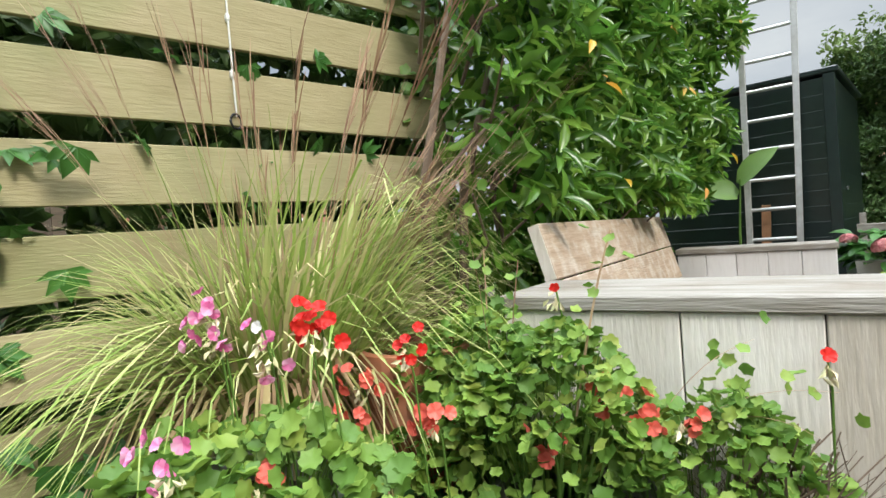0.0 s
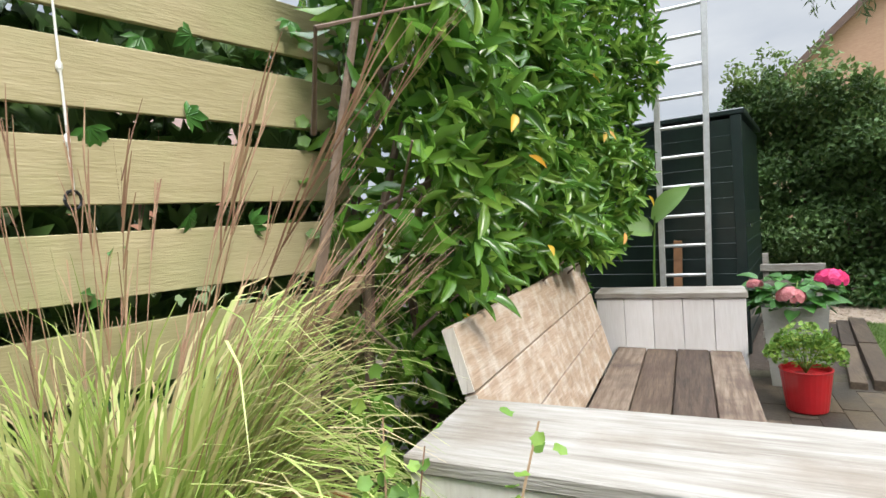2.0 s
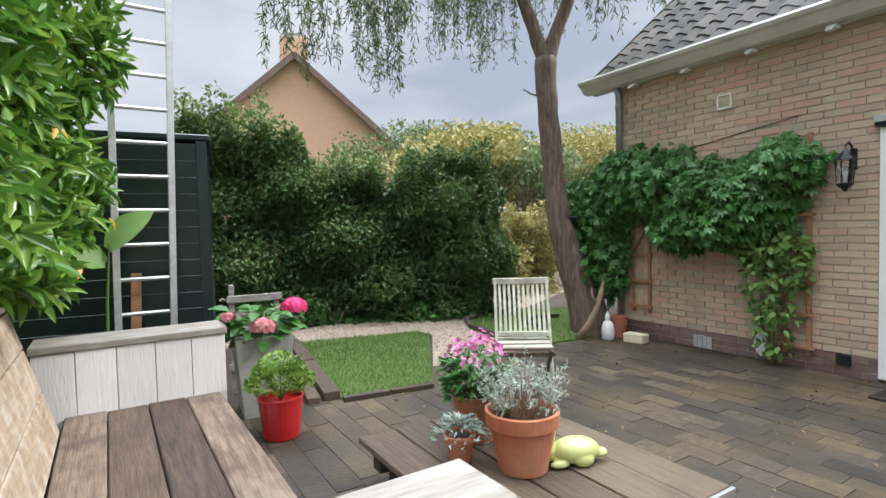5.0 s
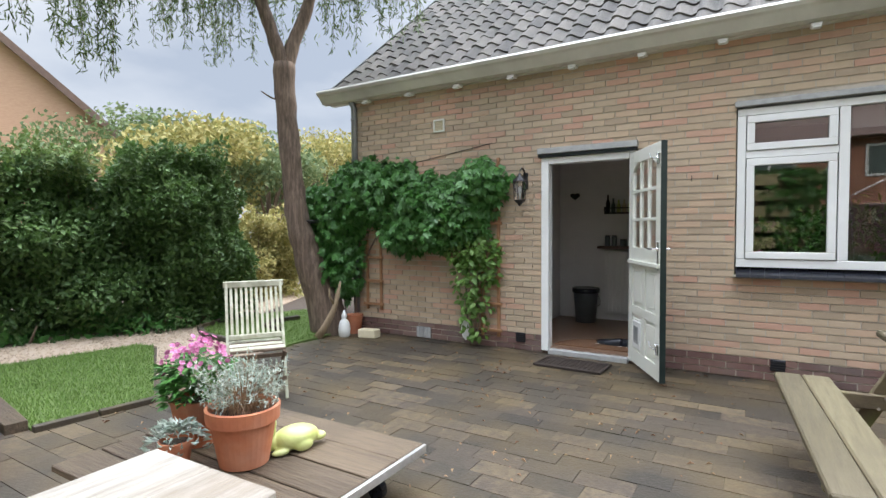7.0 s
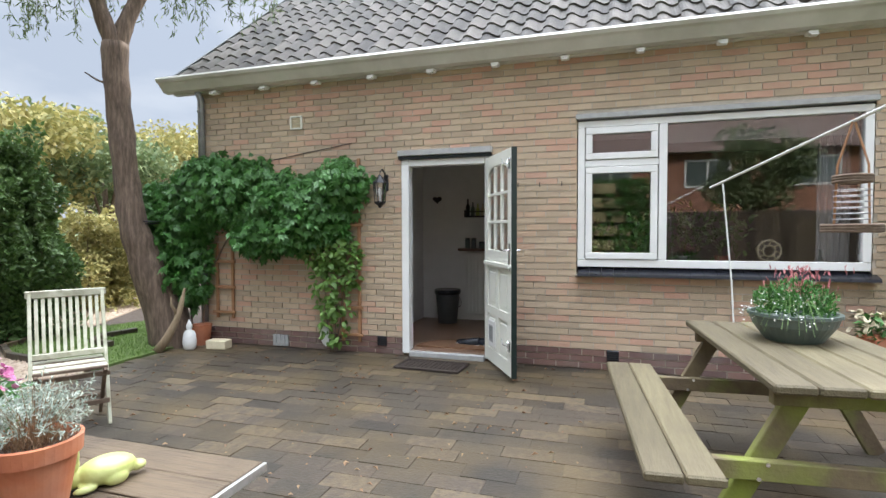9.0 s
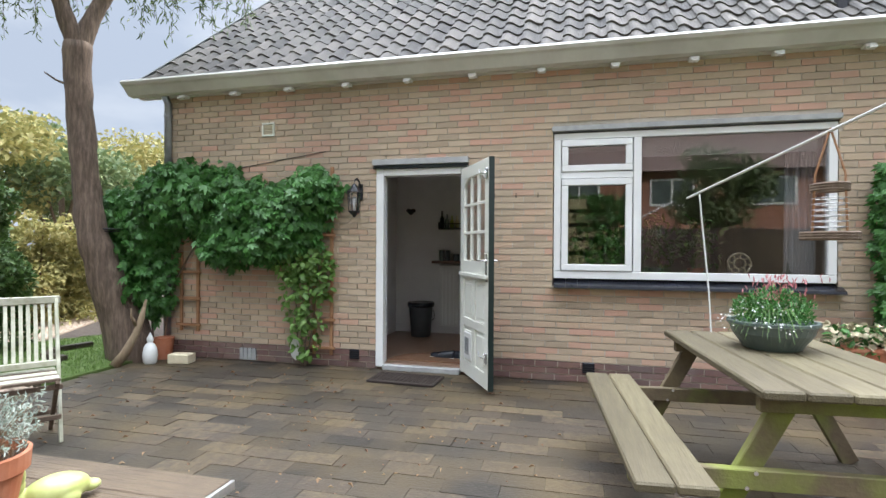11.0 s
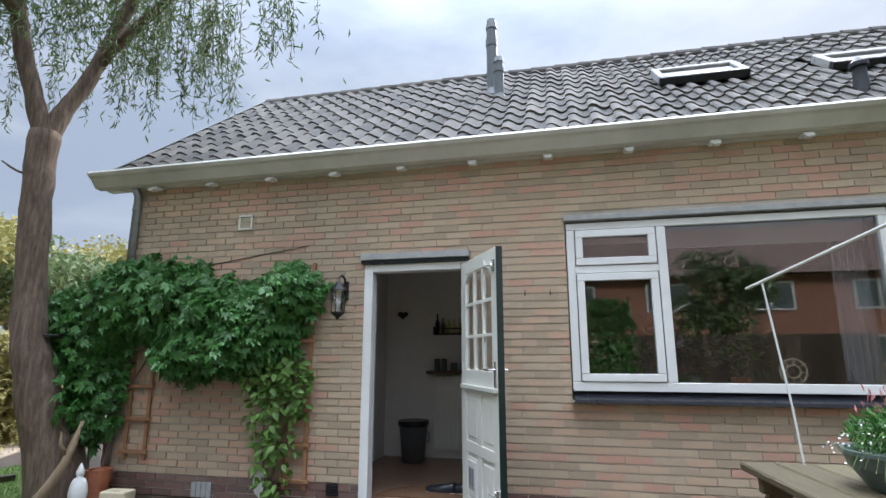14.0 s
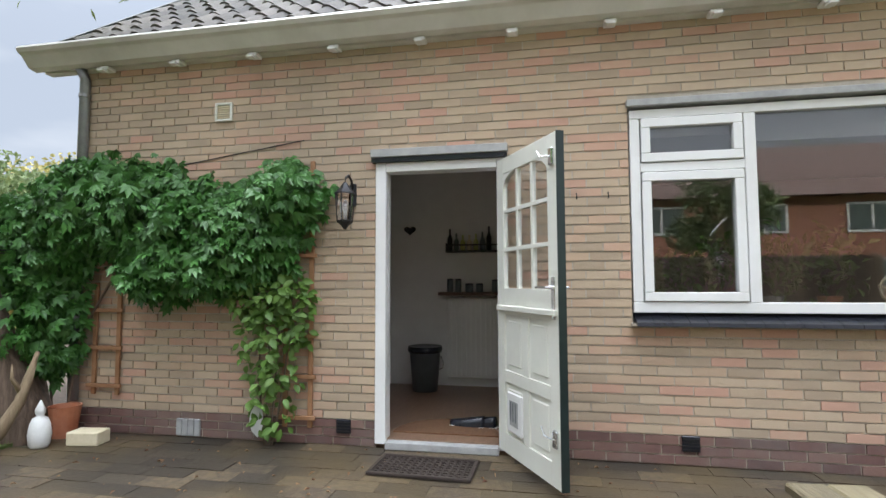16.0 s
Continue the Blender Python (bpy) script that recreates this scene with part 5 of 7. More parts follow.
def bloom(x, y, z, mat, n, label, seed):
    """A loose head of open five-petalled florets on one stalk."""
    n = n + 3 if n > 2 else n
    g = np.random.RandomState(seed)
    fl = thing("geranium_flower", label, "flower", x, y, z, group="geranium flowers")
    q = g.normal(0, 1, (n, 3)) * (0.026, 0.02, 0.024) * (1.0 if n > 1 else 0.0)
    up = q * 18 + (0.3, -0.75, 0.3) + g.normal(0, 0.3, (n, 3))
    s_ = g.uniform(0.026, 0.036, n) * (1.0 if mat is M_CORAL else 0.82)
    part("petals", scatter(petals(5, 0.55, 0.34), q, np.cross(up, g.normal(0, 1, (n, 3))), up, s_, s_), mat, fl, smooth=True)
    bm = bmesh.new()
    tube(bm, [(0, 0.01, -0.005), (0.006, 0.02, -0.07), (0.0, 0.05, -0.36)], 0.0024, 5)
    part("stalk", bm, M_CREEPER_L, fl)
    m = 9
    part("bud_cluster", scatter(blade(2, 0.3, 0), g.normal(0, 0.01, (m, 3)) + (0.004, 0.0, -0.03), g.normal(0, 0.5, (m, 3)) + (0, -0.3, -0.9), g.normal(0, 1, (m, 3)), 0.024, 0.01), M_BUD, fl)


CORAL_L, PINK_L, RED_L = "open coral-red geranium flower head", "pink and white geranium flower head", "bright red geranium flower head"
for i, (x, y, z, mat, n, lb) in enumerate((
        (-0.783, 0.006, 0.656, M_CORAL, 5, CORAL_L), (-0.79, -0.03, 0.57, M_CORAL, 4, CORAL_L), (-0.552, -0.006, 0.603, M_CORAL, 6, CORAL_L), (-0.346, 0.139, 0.536, M_CORAL, 6, CORAL_L),
        (-0.30, 0.27, 0.66, M_CORAL, 2, "half-open coral geranium flower head"), (-0.22, 0.23, 0.60, M_CORAL, 4, CORAL_L), (-0.177, 0.22, 0.58, M_CORAL, 3, "half-open coral geranium flower head"), (-0.10, 0.25, 0.58, M_CORAL, 4, CORAL_L), (-0.67, -0.375, 0.60, M_CORAL, 3, CORAL_L),
        (-0.718, -0.511, 0.679, M_PINK, 6, PINK_L), (-0.827, -0.346, 0.846, M_PINK, 4, PINK_L), (-0.838, -0.334, 0.886, M_PINK, 3, PINK_L), (-0.712, -0.30, 0.811, M_PINK, 3, PINK_L), (-0.735, -0.30, 0.849, M_STONEW, 1, "white geranium bud just opening"),
        (-0.625, -0.286, 0.863, M_REDP, 3, RED_L), (-0.594, -0.277, 0.852, M_REDP, 3, RED_L), (-0.553, -0.086, 0.778, M_REDP, 3, RED_L), (-0.353, 0.243, 0.857, M_REDP, 1, "small bright red geranium flower"), (0.164, 0.286, 0.714, M_REDP, 1, "small bright red geranium flower"))):
    bloom(x, y, z, mat, n, lb, 60 + i)
lav = thing("dry_lavender", "dry dark lavender tuft beside the bench arm", "lavender", 0.04, 0.33, 0)
g = np.random.RandomState(31)
cur = [np.array([(g.normal(0, 0.05), g.normal(0, 0.04), 0.0), (g.normal(0, 0.06), g.normal(0, 0.05), 0.25), (g.normal(0.02, 0.09), g.normal(0, 0.06), g.uniform(0.36, 0.54))]) for _ in range(260)]
part("stem_tangle", strands(cur, 0.006, 0.004), M_TWIG, lav)
part("root_ball", lathed([(0.12, 0), (0.1, 0.05), (0.01, 0.07)], 12), M_EARTH, lav)

# ---- shed ----
shed = thing("garden_shed", "dark green wooden garden shed with flat roof", "shed", 0.395, 4.76, 0, -9)
shed.scale = (1, 1, 0.955)
part("shed_wall", boxed(-1.55, -0.02, 0.02, 1.7, 0, 2.22), M_DARK, shed)
for k in range(15):
    z0 = 0.03 + k * 0.145
    bm = bmesh.new()
    m0 = pose(0, 0, z0) @ Matrix.Rotation(radians(4), 4, "X")
    box(bm, -1.55, -0.022, 0.0, 0.02, 0, 0.15, 0.002, m0)
    part("cladding_board", bm, M_DARK, shed)
    m1 = pose(0, 0, z0) @ Matrix.Rotation(radians(4), 4, "Y")
    part("cladding_board", boxed(-0.022, 0.0, 0.02, 1.7, 0, 0.15, 0.002, m1), M_DARK, shed)
part("corner_post", boxed(-0.07, 0.016, -0.012, 0.05, 0, 2.24, 0.004), M_DARK, shed)
part("shed_roof", boxed(-1.57, 0.02, -0.015, 1.72, 2.245, 2.3, 0.01, Matrix.Rotation(radians(0.6), 4, "Y")), M_DARK, shed)
part("door_latch", boxed(0.018, 0.03, 0.3, 0.42, 1.18, 1.22, 0.004), M_CHROME, shed, "small metal latch")
bo = thing("plank", "short reddish plank leaning on the shed", "plank")
bm = bmesh.new()
beam(bm, (-0.19, 4.66, 0.0), (-0.15, 4.74, 1.05), 0.075, 0.022, 0.003, (0, 1, 0))
part("board", bm, M_TRELLIS, bo)
ladder = thing("ladder", "tall grey aluminium ladder leaning on the shed", "ladder")


def lad(z, side):
    base = (-0.295, 0.075)[side] + (0.012, 0.028)[side] * z
    return Vector((base, 4.58 + 0.05 * z, z))


for sd in (0, 1):
    bm = bmesh.new()
    beam(bm, lad(0, sd), lad(4.7, sd), 0.05, 0.065, 0.004, (0, 1, 0))
    part("rail", bm, M_ALU, ladder)
for k in range(16):
    z = 0.2 + k * 0.27
    bm = bmesh.new()
    tube(bm, [lad(z, 0), lad(z, 1)], 0.017, 8)
    part("rung", bm, M_ALU, ladder)

rkk = thing("slatted_rack", "grey weathered slatted rack leaning by the shed corner", "rack", 0.5, 4.52, 0, -4)
for x in (0.0, 0.36):
    part("upright", boxed(x, x + 0.045, 0.0, 0.03, 0.0, 0.92 - 0.35 * x, 0.003), M_TOPB, rkk)
for z in (0.2, 0.5, 0.64, 0.77):
    part("slat", boxed(-0.02, 0.43, -0.018, -0.001, z, z + 0.06, 0.003), M_TOPB, rkk)

# ---- large leaf shrub by the ladder ----
bl_ = thing("broad_leaf_plant", "broad bright green leaf growing by the ladder", "plant", -0.37, 4.5, 0.05)
bm = bmesh.new()
tube(bm, [(0, 0, -0.05), (0.02, 0.0, 0.8), (0.05, -0.02, 1.25)], [0.014, 0.01, 0.006], 6)
part("stem", bm, M_CREEPER_L, bl_)
part("leaves", scatter(blade(5, 0.12, 0.2, 0.6), [(0.05, -0.02, 1.2), (0.02, 0, 1.1)], [(0.6, -0.1, 0.75), (-0.6, -0.2, 0.3)], [(-0.5, -0.8, 0.5), (0.2, -0.8, 0.5)], 0.42, 0.24), M_CREEPER_L, bl_)

# ---- square planter with hydrangea ----
pln = thing("square_planter", "tall grey concrete planter beside the bench", "planter", 0.63, 3.97, 0, -4)
pln.scale = (0.9, 0.9, 1.18)
bm = bmesh.new()
va = [[bm.verts.new((sx * w, sy * w, z)) for sx, sy in ((-1, -1), (1, -1), (1, 1), (-1, 1))] for w, z in ((0.17, 0), (0.225, 0.5), (0.195, 0.5), (0.19, 0.46))]
bm.faces.new(va[0][::-1])
for r0, r1 in zip(va, va[1:]):
    for k in range(4):
        bm.faces.new((r0[k], r0[(k + 1) % 4], r1[(k + 1) % 4], r1[k]))
bm.faces.new(va[-1])
part("pot", bm, M_CONC, pln)
hy = thing("hydrangea", "hydrangea with pink flower heads and big leaves", "hydrangea", 0.63, 3.97, 0.54)
g = np.random.RandomState(9)
n = 110
a = g.uniform(0, 2 * math.pi, n)
pos = np.column_stack([0.24 * np.sqrt(g.rand(n)) * np.cos(a), 0.22 * np.sqrt(g.rand(n)) * np.sin(a), g.uniform(0.02, 0.24, n)])
part("leaves", scatter(blade(4, 0.12, 0.25, 0.7), pos, np.column_stack([np.cos(a), np.sin(a), g.uniform(-0.3, 0.5, n)]), np.column_stack([np.cos(a) * 0.4, np.sin(a) * 0.4 - 0.3, np.ones(n)]), g.uniform(0.1, 0.16, n), g.uniform(0.07, 0.1, n)), M_CREEPER, hy)
for nm, c, r, mat, k in (("pink_head", (0.22, -0.12, 0.24), 0.095, M_HOTPINK, 150), ("faded_head", (-0.04, -0.25, 0.14), 0.085, M_OLDROSE, 130), ("faded_head", (-0.24, -0.08, 0.2), 0.05, M_OLDROSE, 60)):
    d = g.normal(0, 1, (k, 3))
    d /= np.linalg.norm(d, axis=1)[:, None]
    d[:, 2] = np.abs(d[:, 2]) * 1.0 - 0.25 * (g.rand(k))
    part(nm, scatter(petals(4, 0.7, 0.1), d * (r, r, r * 0.75) + c, np.cross(d, g.normal(0, 1, (k, 3))), d, 0.042, 0.042), mat, hy, "round flower head")
bm = bmesh.new()
for c in ((0.22, -0.12, 0.2), (-0.04, -0.25, 0.1), (-0.24, -0.08, 0.17), (0.05, 0.08, 0.2)):
    tube(bm, [(0, 0, 0), (c[0] * 0.6, c[1] * 0.6, c[2] * 0.7), c], 0.006, 5)
part("stem_tangle", bm, M_CREEPER_L, hy)

# ---- red pot with bushy plant ----
rp_ = thing("red_pot", "glossy red ceramic flower pot on the terrace", "plant pot", 0.61, 3.37, 0)
part("pot", lathed([(0.105, 0), (0.115, 0.01), (0.145, 0.26), (0.15, 0.27), (0.138, 0.275), (0.13, 0.24), (0.1, 0.235), (0.01, 0.24)], 28), M_RED, rp_, smooth=False)
bp_ = thing("bushy_herb", "bright green feathery plant in the red pot", "plant", 0.61, 3.37, 0.24)
n = 900
a = g.uniform(0, 2 * math.pi, n)
r = np.sqrt(g.rand(n))
pos = np.column_stack([0.21 * r * np.cos(a), 0.21 * r * np.sin(a), 0.06 + 0.26 * (1 - 0.75 * r ** 2) * g.uniform(0.35, 1.0, n)])
part("leaves", scatter(rounded(9, 6, 0.5), pos, np.column_stack([np.cos(a), np.sin(a), g.uniform(0, 1, n)]), g.normal(0, 0.5, (n, 3)) + (0, -0.3, 0.8), 0.042, 0.042), M_GERAN, bp_)
bm = bmesh.new()
for k in range(14):
    q = k * 0.45
    tube(bm, [(0, 0, 0), (0.07 * math.cos(q), 0.07 * math.sin(q), 0.12), (0.15 * math.cos(q), 0.15 * math.sin(q), 0.18 + 0.01 * k)], 0.004, 5)
part("stem_tangle", bm, M_CREEPER_L, bp_)

# ---- low plank table with pots ----
low = thing("low_table", "low weathered plank table on castors", "low table", 1.86, 1.09, 0, 0)
low.scale = (1.1, 0.92, 1)
for k in range(5):
    xs_ = -0.98 + k * 0.2
    part("plank", boxed(xs_ + 0.004, xs_ + 0.196, 0.0, 1.50, 0.215 + random.uniform(-0.002, 0.002), 0.25 + random.uniform(-0.003, 0.003), 0.004), M_DECK, low)
for y in (0.12, 1.28):
    part("bearer", boxed(-0.95, -0.01, y, y + 0.09, 0.12, 0.212, 0.004), M_DECK, low)
part("edge_strip", boxed(-0.975, 0.021, -0.022, -0.002, 0.205, 0.246, 0.002), M_ALU, low, "bare metal edge strip")
for x in (-0.85, -0.15):
    for y in (0.165, 1.325):
        cs = part("castor", boxed(x - 0.03, x + 0.03, y - 0.03, y + 0.03, 0.09, 0.119), M_IRON, low)
        bm = bmesh.new()
        tube(bm, [(x - 0.018, y, 0.05), (x + 0.018, y, 0.05)], 0.05, 16)
        part("wheel", bm, M_BLACK, cs)


def terra(x, y, r, h, label, rim=True):
    p = thing("flower_pot", label, "plant pot", x, y, 0.255, group="terracotta pots")
    prof = [(r * 0.68, 0), (r * 0.9, h * 0.76)] + ([(r, h * 0.765), (r * 1.03, h), (r * 0.95, h + 0.004)] if rim else [(r, h), (r * 0.93, h + 0.002)]) + [(r * 0.88, h * 0.88)]
    part("pot", lathed(prof, 32), M_TERRA, p)
    part("soil", lathed([(r * 0.885, h * 0.88), (r * 0.4, h * 0.92), (0.01, h * 0.92)], 20), M_EARTH, p)


terra(1.27, 1.70, 0.165, 0.27, "large terracotta pot with a broad rim")
terra(1.30, 2.10, 0.135, 0.24, "smooth terracotta pot with pink asters", False)
terra(1.07, 1.92, 0.075, 0.13, "small terracotta pot with a grey succulent")
sv = thing("silver_herb", "silvery grey herb with woody stems", "herb", 1.27, 1.70, 0.49)
cur, pos = [], []
for k in range(150):
    a, L = g.uniform(0, 2 * math.pi), g.uniform(0.08, 0.26)
    o = g.uniform(0.25, 0.9)
    c = np.array([(0.08 * math.cos(a) * g.rand(), 0.08 * math.sin(a) * g.rand(), 0), (0.13 * o * math.cos(a), 0.13 * o * math.sin(a), L * 0.5), (0.25 * o * math.cos(a), 0.25 * o * math.sin(a), L)])
    cur.append(c)
    for j in range(11):
        t = g.uniform(0.35, 1)
        pos.append(c[1] * (1 - t) + c[2] * t + g.normal(0, 0.006, 3))
n = len(pos)
part("stem_tangle", strands(cur, 0.003, 0.002), M_PLUME, sv)
part("leaves", scatter(blade(2), pos, g.normal(0, 1, (n, 3)) + (0, 0, 0.5), g.normal(0, 1, (n, 3)), 0.026, 0.007), M_SILVER, sv)
n = 420
dry = thing("dead_twigs", "dry brown twigs on the pot soil", "twigs", 1.27, 1.70, 0.49, kind="stuff")
cur = [np.array([(p[0], p[1], 0.0), (p[0] + g.normal(0, 0.03), p[1] + g.normal(0, 0.03), g.uniform(0.02, 0.08))]) for p in g.uniform(-0.1, 0.1, (n, 2))]
part("twigs", strands(cur, 0.003, 0.002), M_PLUME, dry)
asr = thing("pink_aster", "bushy aster covered with small pink flowers", "aster", 1.30, 2.10, 0.47)
n = 500
a = g.uniform(0, 2 * math.pi, n)
r = np.sqrt(g.rand(n))
pos = np.column_stack([0.16 * r * np.cos(a), 0.16 * r * np.sin(a), 0.02 + 0.24 * g.rand(n) * (1 - 0.3 * r)])
part("leaves", scatter(blade(3), pos, np.column_stack([np.cos(a), np.sin(a), g.uniform(-0.2, 0.6, n)]), g.normal(0, 0.4, (n, 3)) + (0, 0, 1), 0.06, 0.03), M_CREEPER, asr)
n = 120
a = g.uniform(0, 2 * math.pi, n)
r = np.sqrt(g.rand(n))
pos = np.column_stack([0.165 * r * np.cos(a), 0.165 * r * np.sin(a), 0.32 - 0.12 * r ** 2 + g.normal(0, 0.015, n)])
part("blossom", scatter(petals(8, 0.3, 0.12), pos, g.normal(0, 1, (n, 3)), np.column_stack([np.cos(a) * r, np.sin(a) * r - 0.2, np.ones(n)]), 0.028, 0.028), M_MAUVE, asr)
suc = thing("succulent", "grey-green trailing succulent in the small pot", "succulent", 1.07, 1.92, 0.37)
n = 170
a = g.uniform(0, 2 * math.pi, n)
r = g.rand(n)
pos = np.column_stack([0.12 * r * np.cos(a), 0.12 * r * np.sin(a), 0.05 + 0.04 * g.rand(n) - 0.09 * r ** 3])
part("leaves", scatter(blade(2, 0.3), pos, np.column_stack([np.cos(a), np.sin(a), g.uniform(-0.1, 0.9, n)]), g.normal(0, 1, (n, 3)), 0.045, 0.013), M_SILVER, suc)
# ceramic rabbit, one plain shape
bm = bmesh.new()
for c, s in (((0.0, 0.0, 0.062), (0.115, 0.07, 0.062)), ((-0.12, 0.015, 0.055), (0.05, 0.045, 0.045)), ((-0.135, 0.0, 0.12), (0.038, 0.034, 0.036)), ((-0.115, 0.02, 0.16), (0.014, 0.018, 0.035)), ((-0.115, -0.02, 0.16), (0.014, 0.018, 0.035)), ((0.115, 0.0, 0.042), (0.04, 0.03, 0.024)), ((0.02, -0.05, 0.035), (0.05, 0.025, 0.034)), ((-0.09, -0.045, 0.018), (0.045, 0.02, 0.017))):
    vs = bmesh.ops.create_icosphere(bm, subdivisions=3, radius=1)["verts"]
    for v in vs:
        v.co = Vector((c[0] + v.co.x * s[0], c[1] + v.co.y * s[1], c[2] + v.co.z * s[2]))
rb = tagged(part("rabbit_figurine", bm, M_RABBIT, smooth=True), "lime-green ceramic rabbit lying on the low table", "figurine")
skin = rb.modifiers.new("skin", "REMESH")
skin.mode, skin.voxel_size, skin.use_smooth_shade = "VOXEL", 0.006, True
rb.matrix_world = pose(1.50, 1.60, 0.252, 0, 0, -25)

# ---- folding garden chair ----
ch = thing("garden_chair", "peeling cream folding chair with slatted back", "chair", 2.43, 3.04, 0, -35)
CW = 0.215
for sx in (-1, 1):
    bm = bmesh.new()
    beam(bm, (sx * CW, -0.10, 0.0), (sx * CW * 0.98, 0.22, 0.91), 0.022, 0.04, 0.003)
    part("back_post", bm, M_CHAIRW, ch)
    bm = bmesh.new()
    beam(bm, (sx * (CW - 0.03), 0.26, 0.0), (sx * (CW - 0.03), -0.24, 0.43), 0.022, 0.04, 0.003)
    part("leg", bm, M_TWIG, ch, "bare weathered leg")
part("top_rail", boxed(-CW - 0.02, CW + 0.02, 0.20, 0.24, 0.875, 0.925, 0.004), M_CHAIRW, ch)
part("lower_rail", boxed(-CW + 0.012, CW - 0.012, 0.06, 0.09, 0.47, 0.51, 0.004), M_CHAIRW, ch)
for k in range(10):
    x = -CW + 0.04 + k * 0.0389
    bm = bmesh.new()
    beam(bm, (x, 0.078, 0.51), (x, 0.212, 0.875), 0.022, 0.010, 0.002)
    part("back_slat", bm, M_CHAIRW, ch)
for k in range(9):
    y = -0.24 + k * 0.048
    part("seat_slat", boxed(-CW + 0.015, CW - 0.015, y, y + 0.032, 0.425, 0.443, 0.003), M_CHAIRW if k % 3 else M_TWIG, ch)
for y, z in ((-0.2, 0.37), (0.2, 0.12), (-0.12, 0.16)):
    part("stretcher", boxed(-CW + 0.0, CW - 0.0, y - 0.012, y + 0.012, z, z + 0.03, 0.003), M_TWIG, ch)

# ---- picnic table ----
pt = thing("picnic_table", "mossy weathered wooden picnic table with fixed benches", "picnic table", 2.08, -1.45, 0, 4.5)
for k in range(5):
    y = 0.39 - k * 0.157
    part("table_board", boxed(0, 1.46, y - 0.15, y, 0.712, 0.75, 0.008), M_PICNIC, pt)
for y0 in (0.88, 0.735):
    part("bench_board", boxed(-0.18, 1.47, y0 - 0.14, y0, 0.412, 0.45, 0.008), M_PICNIC, pt)
for y0 in (-0.75, -0.895):
    part("bench_board", boxed(-0.18, 1.47, y0 - 0.14, y0, 0.412, 0.45, 0.008), M_PICNIC, pt)
for x in (0.10, 1.30):
    part("cross_beam", boxed(x, x + 0.045, -1.0, 0.85, 0.33, 0.41, 0.004), M_MOSSY, pt, "green mossy cross beam")
    part("top_batten", boxed(x, x + 0.045, -0.36, 0.36, 0.64, 0.711, 0.004), M_MOSSY, pt)
    for sg in (-1, 1):
        bm = bmesh.new()
        beam(bm, (x + 0.068, sg * 0.62 - 0.03, 0.0), (x + 0.068, sg * 0.24 - 0.02, 0.705), 0.042, 0.09, 0.004, (0, 1, 0))
        lg = part("leg", bm, M_MOSSY, pt, "green mossy slanting leg")
        for q in (0.34, 0.4):
            bm = bmesh.new()
            tube(bm, [(x - 0.006, sg * (0.62 - 0.38 * q / 0.705) - 0.03, q), (x + 0.0, sg * (0.62 - 0.38 * q / 0.705) - 0.03, q)], 0.009, 8)
            part("bolt", bm, M_CHROME, lg)
bw = thing("planted_bowl", "dark green glazed bowl standing on the picnic table", "plant bowl", 2.99, -1.40, 0.75)
bw.scale = (0.96, 0.96, 0.96)
part("bowl", lathed([(0.13, 0), (0.14, 0.005), (0.2, 0.09), (0.215, 0.135), (0.225, 0.14), (0.225, 0.155), (0.205, 0.155), (0.19, 0.12), (0.01, 0.12)], 36), M_BOWL, bw)
hb = thing("heather", "pink and white heather with trailing white sprigs", "heather", 2.99, -1.40, 0.865)
hb.scale = (0.96, 0.96, 0.96)
n = 1300
a = g.uniform(0, 2 * math.pi, n)
r = np.sqrt(g.rand(n))
pos = np.column_stack([0.19 * r * np.cos(a), 0.19 * r * np.sin(a), 0.03 + 0.2 * g.rand(n) * (1.1 - 0.6 * r)])
part("leaves", scatter(blade(2), pos, g.normal(0, 0.75, (n, 3)) + (0, 0, 0.6), g.normal(0, 1, (n, 3)), 0.034, 0.011), M_CREEPER, hb)
n = 150
pos = np.column_stack([g.normal(0.02, 0.06, n), g.normal(-0.03, 0.07, n), g.uniform(0.12, 0.27, n)])
part("pink_bloom", scatter(blade(2), pos, g.normal(0, 0.3, (n, 3)) + (0, 0, 1), g.normal(0, 1, (n, 3)), 0.035, 0.009), M_OLDROSE, hb)
n = 170
a = g.uniform(0.6, 3.6, n)
r = g.uniform(0.08, 0.29, n)
pos = np.column_stack([r * np.cos(a), r * np.sin(a), 0.14 - 0.9 * np.clip(r - 0.16, 0, 1) - 0.04 * g.rand(n)])
part("white_blossom", scatter(petals(4, 0.6, 0.1), pos, g.normal(0, 1, (n, 3)), g.normal(0, 0.6, (n, 3)) + (0, 0, 1), 0.009, 0.009), M_STONEW, hb)
part("trailing_growth", strands([np.array([(0, 0, 0.03), (0.18 * math.cos(q), 0.18 * math.sin(q), 0.12), (0.29 * math.cos(q), 0.29 * math.sin(q), g.uniform(-0.05, 0.08))]) for q in g.uniform(1.0, 3.4, 40)], 0.0025, 0.0015), M_CREEPER_L, hb)

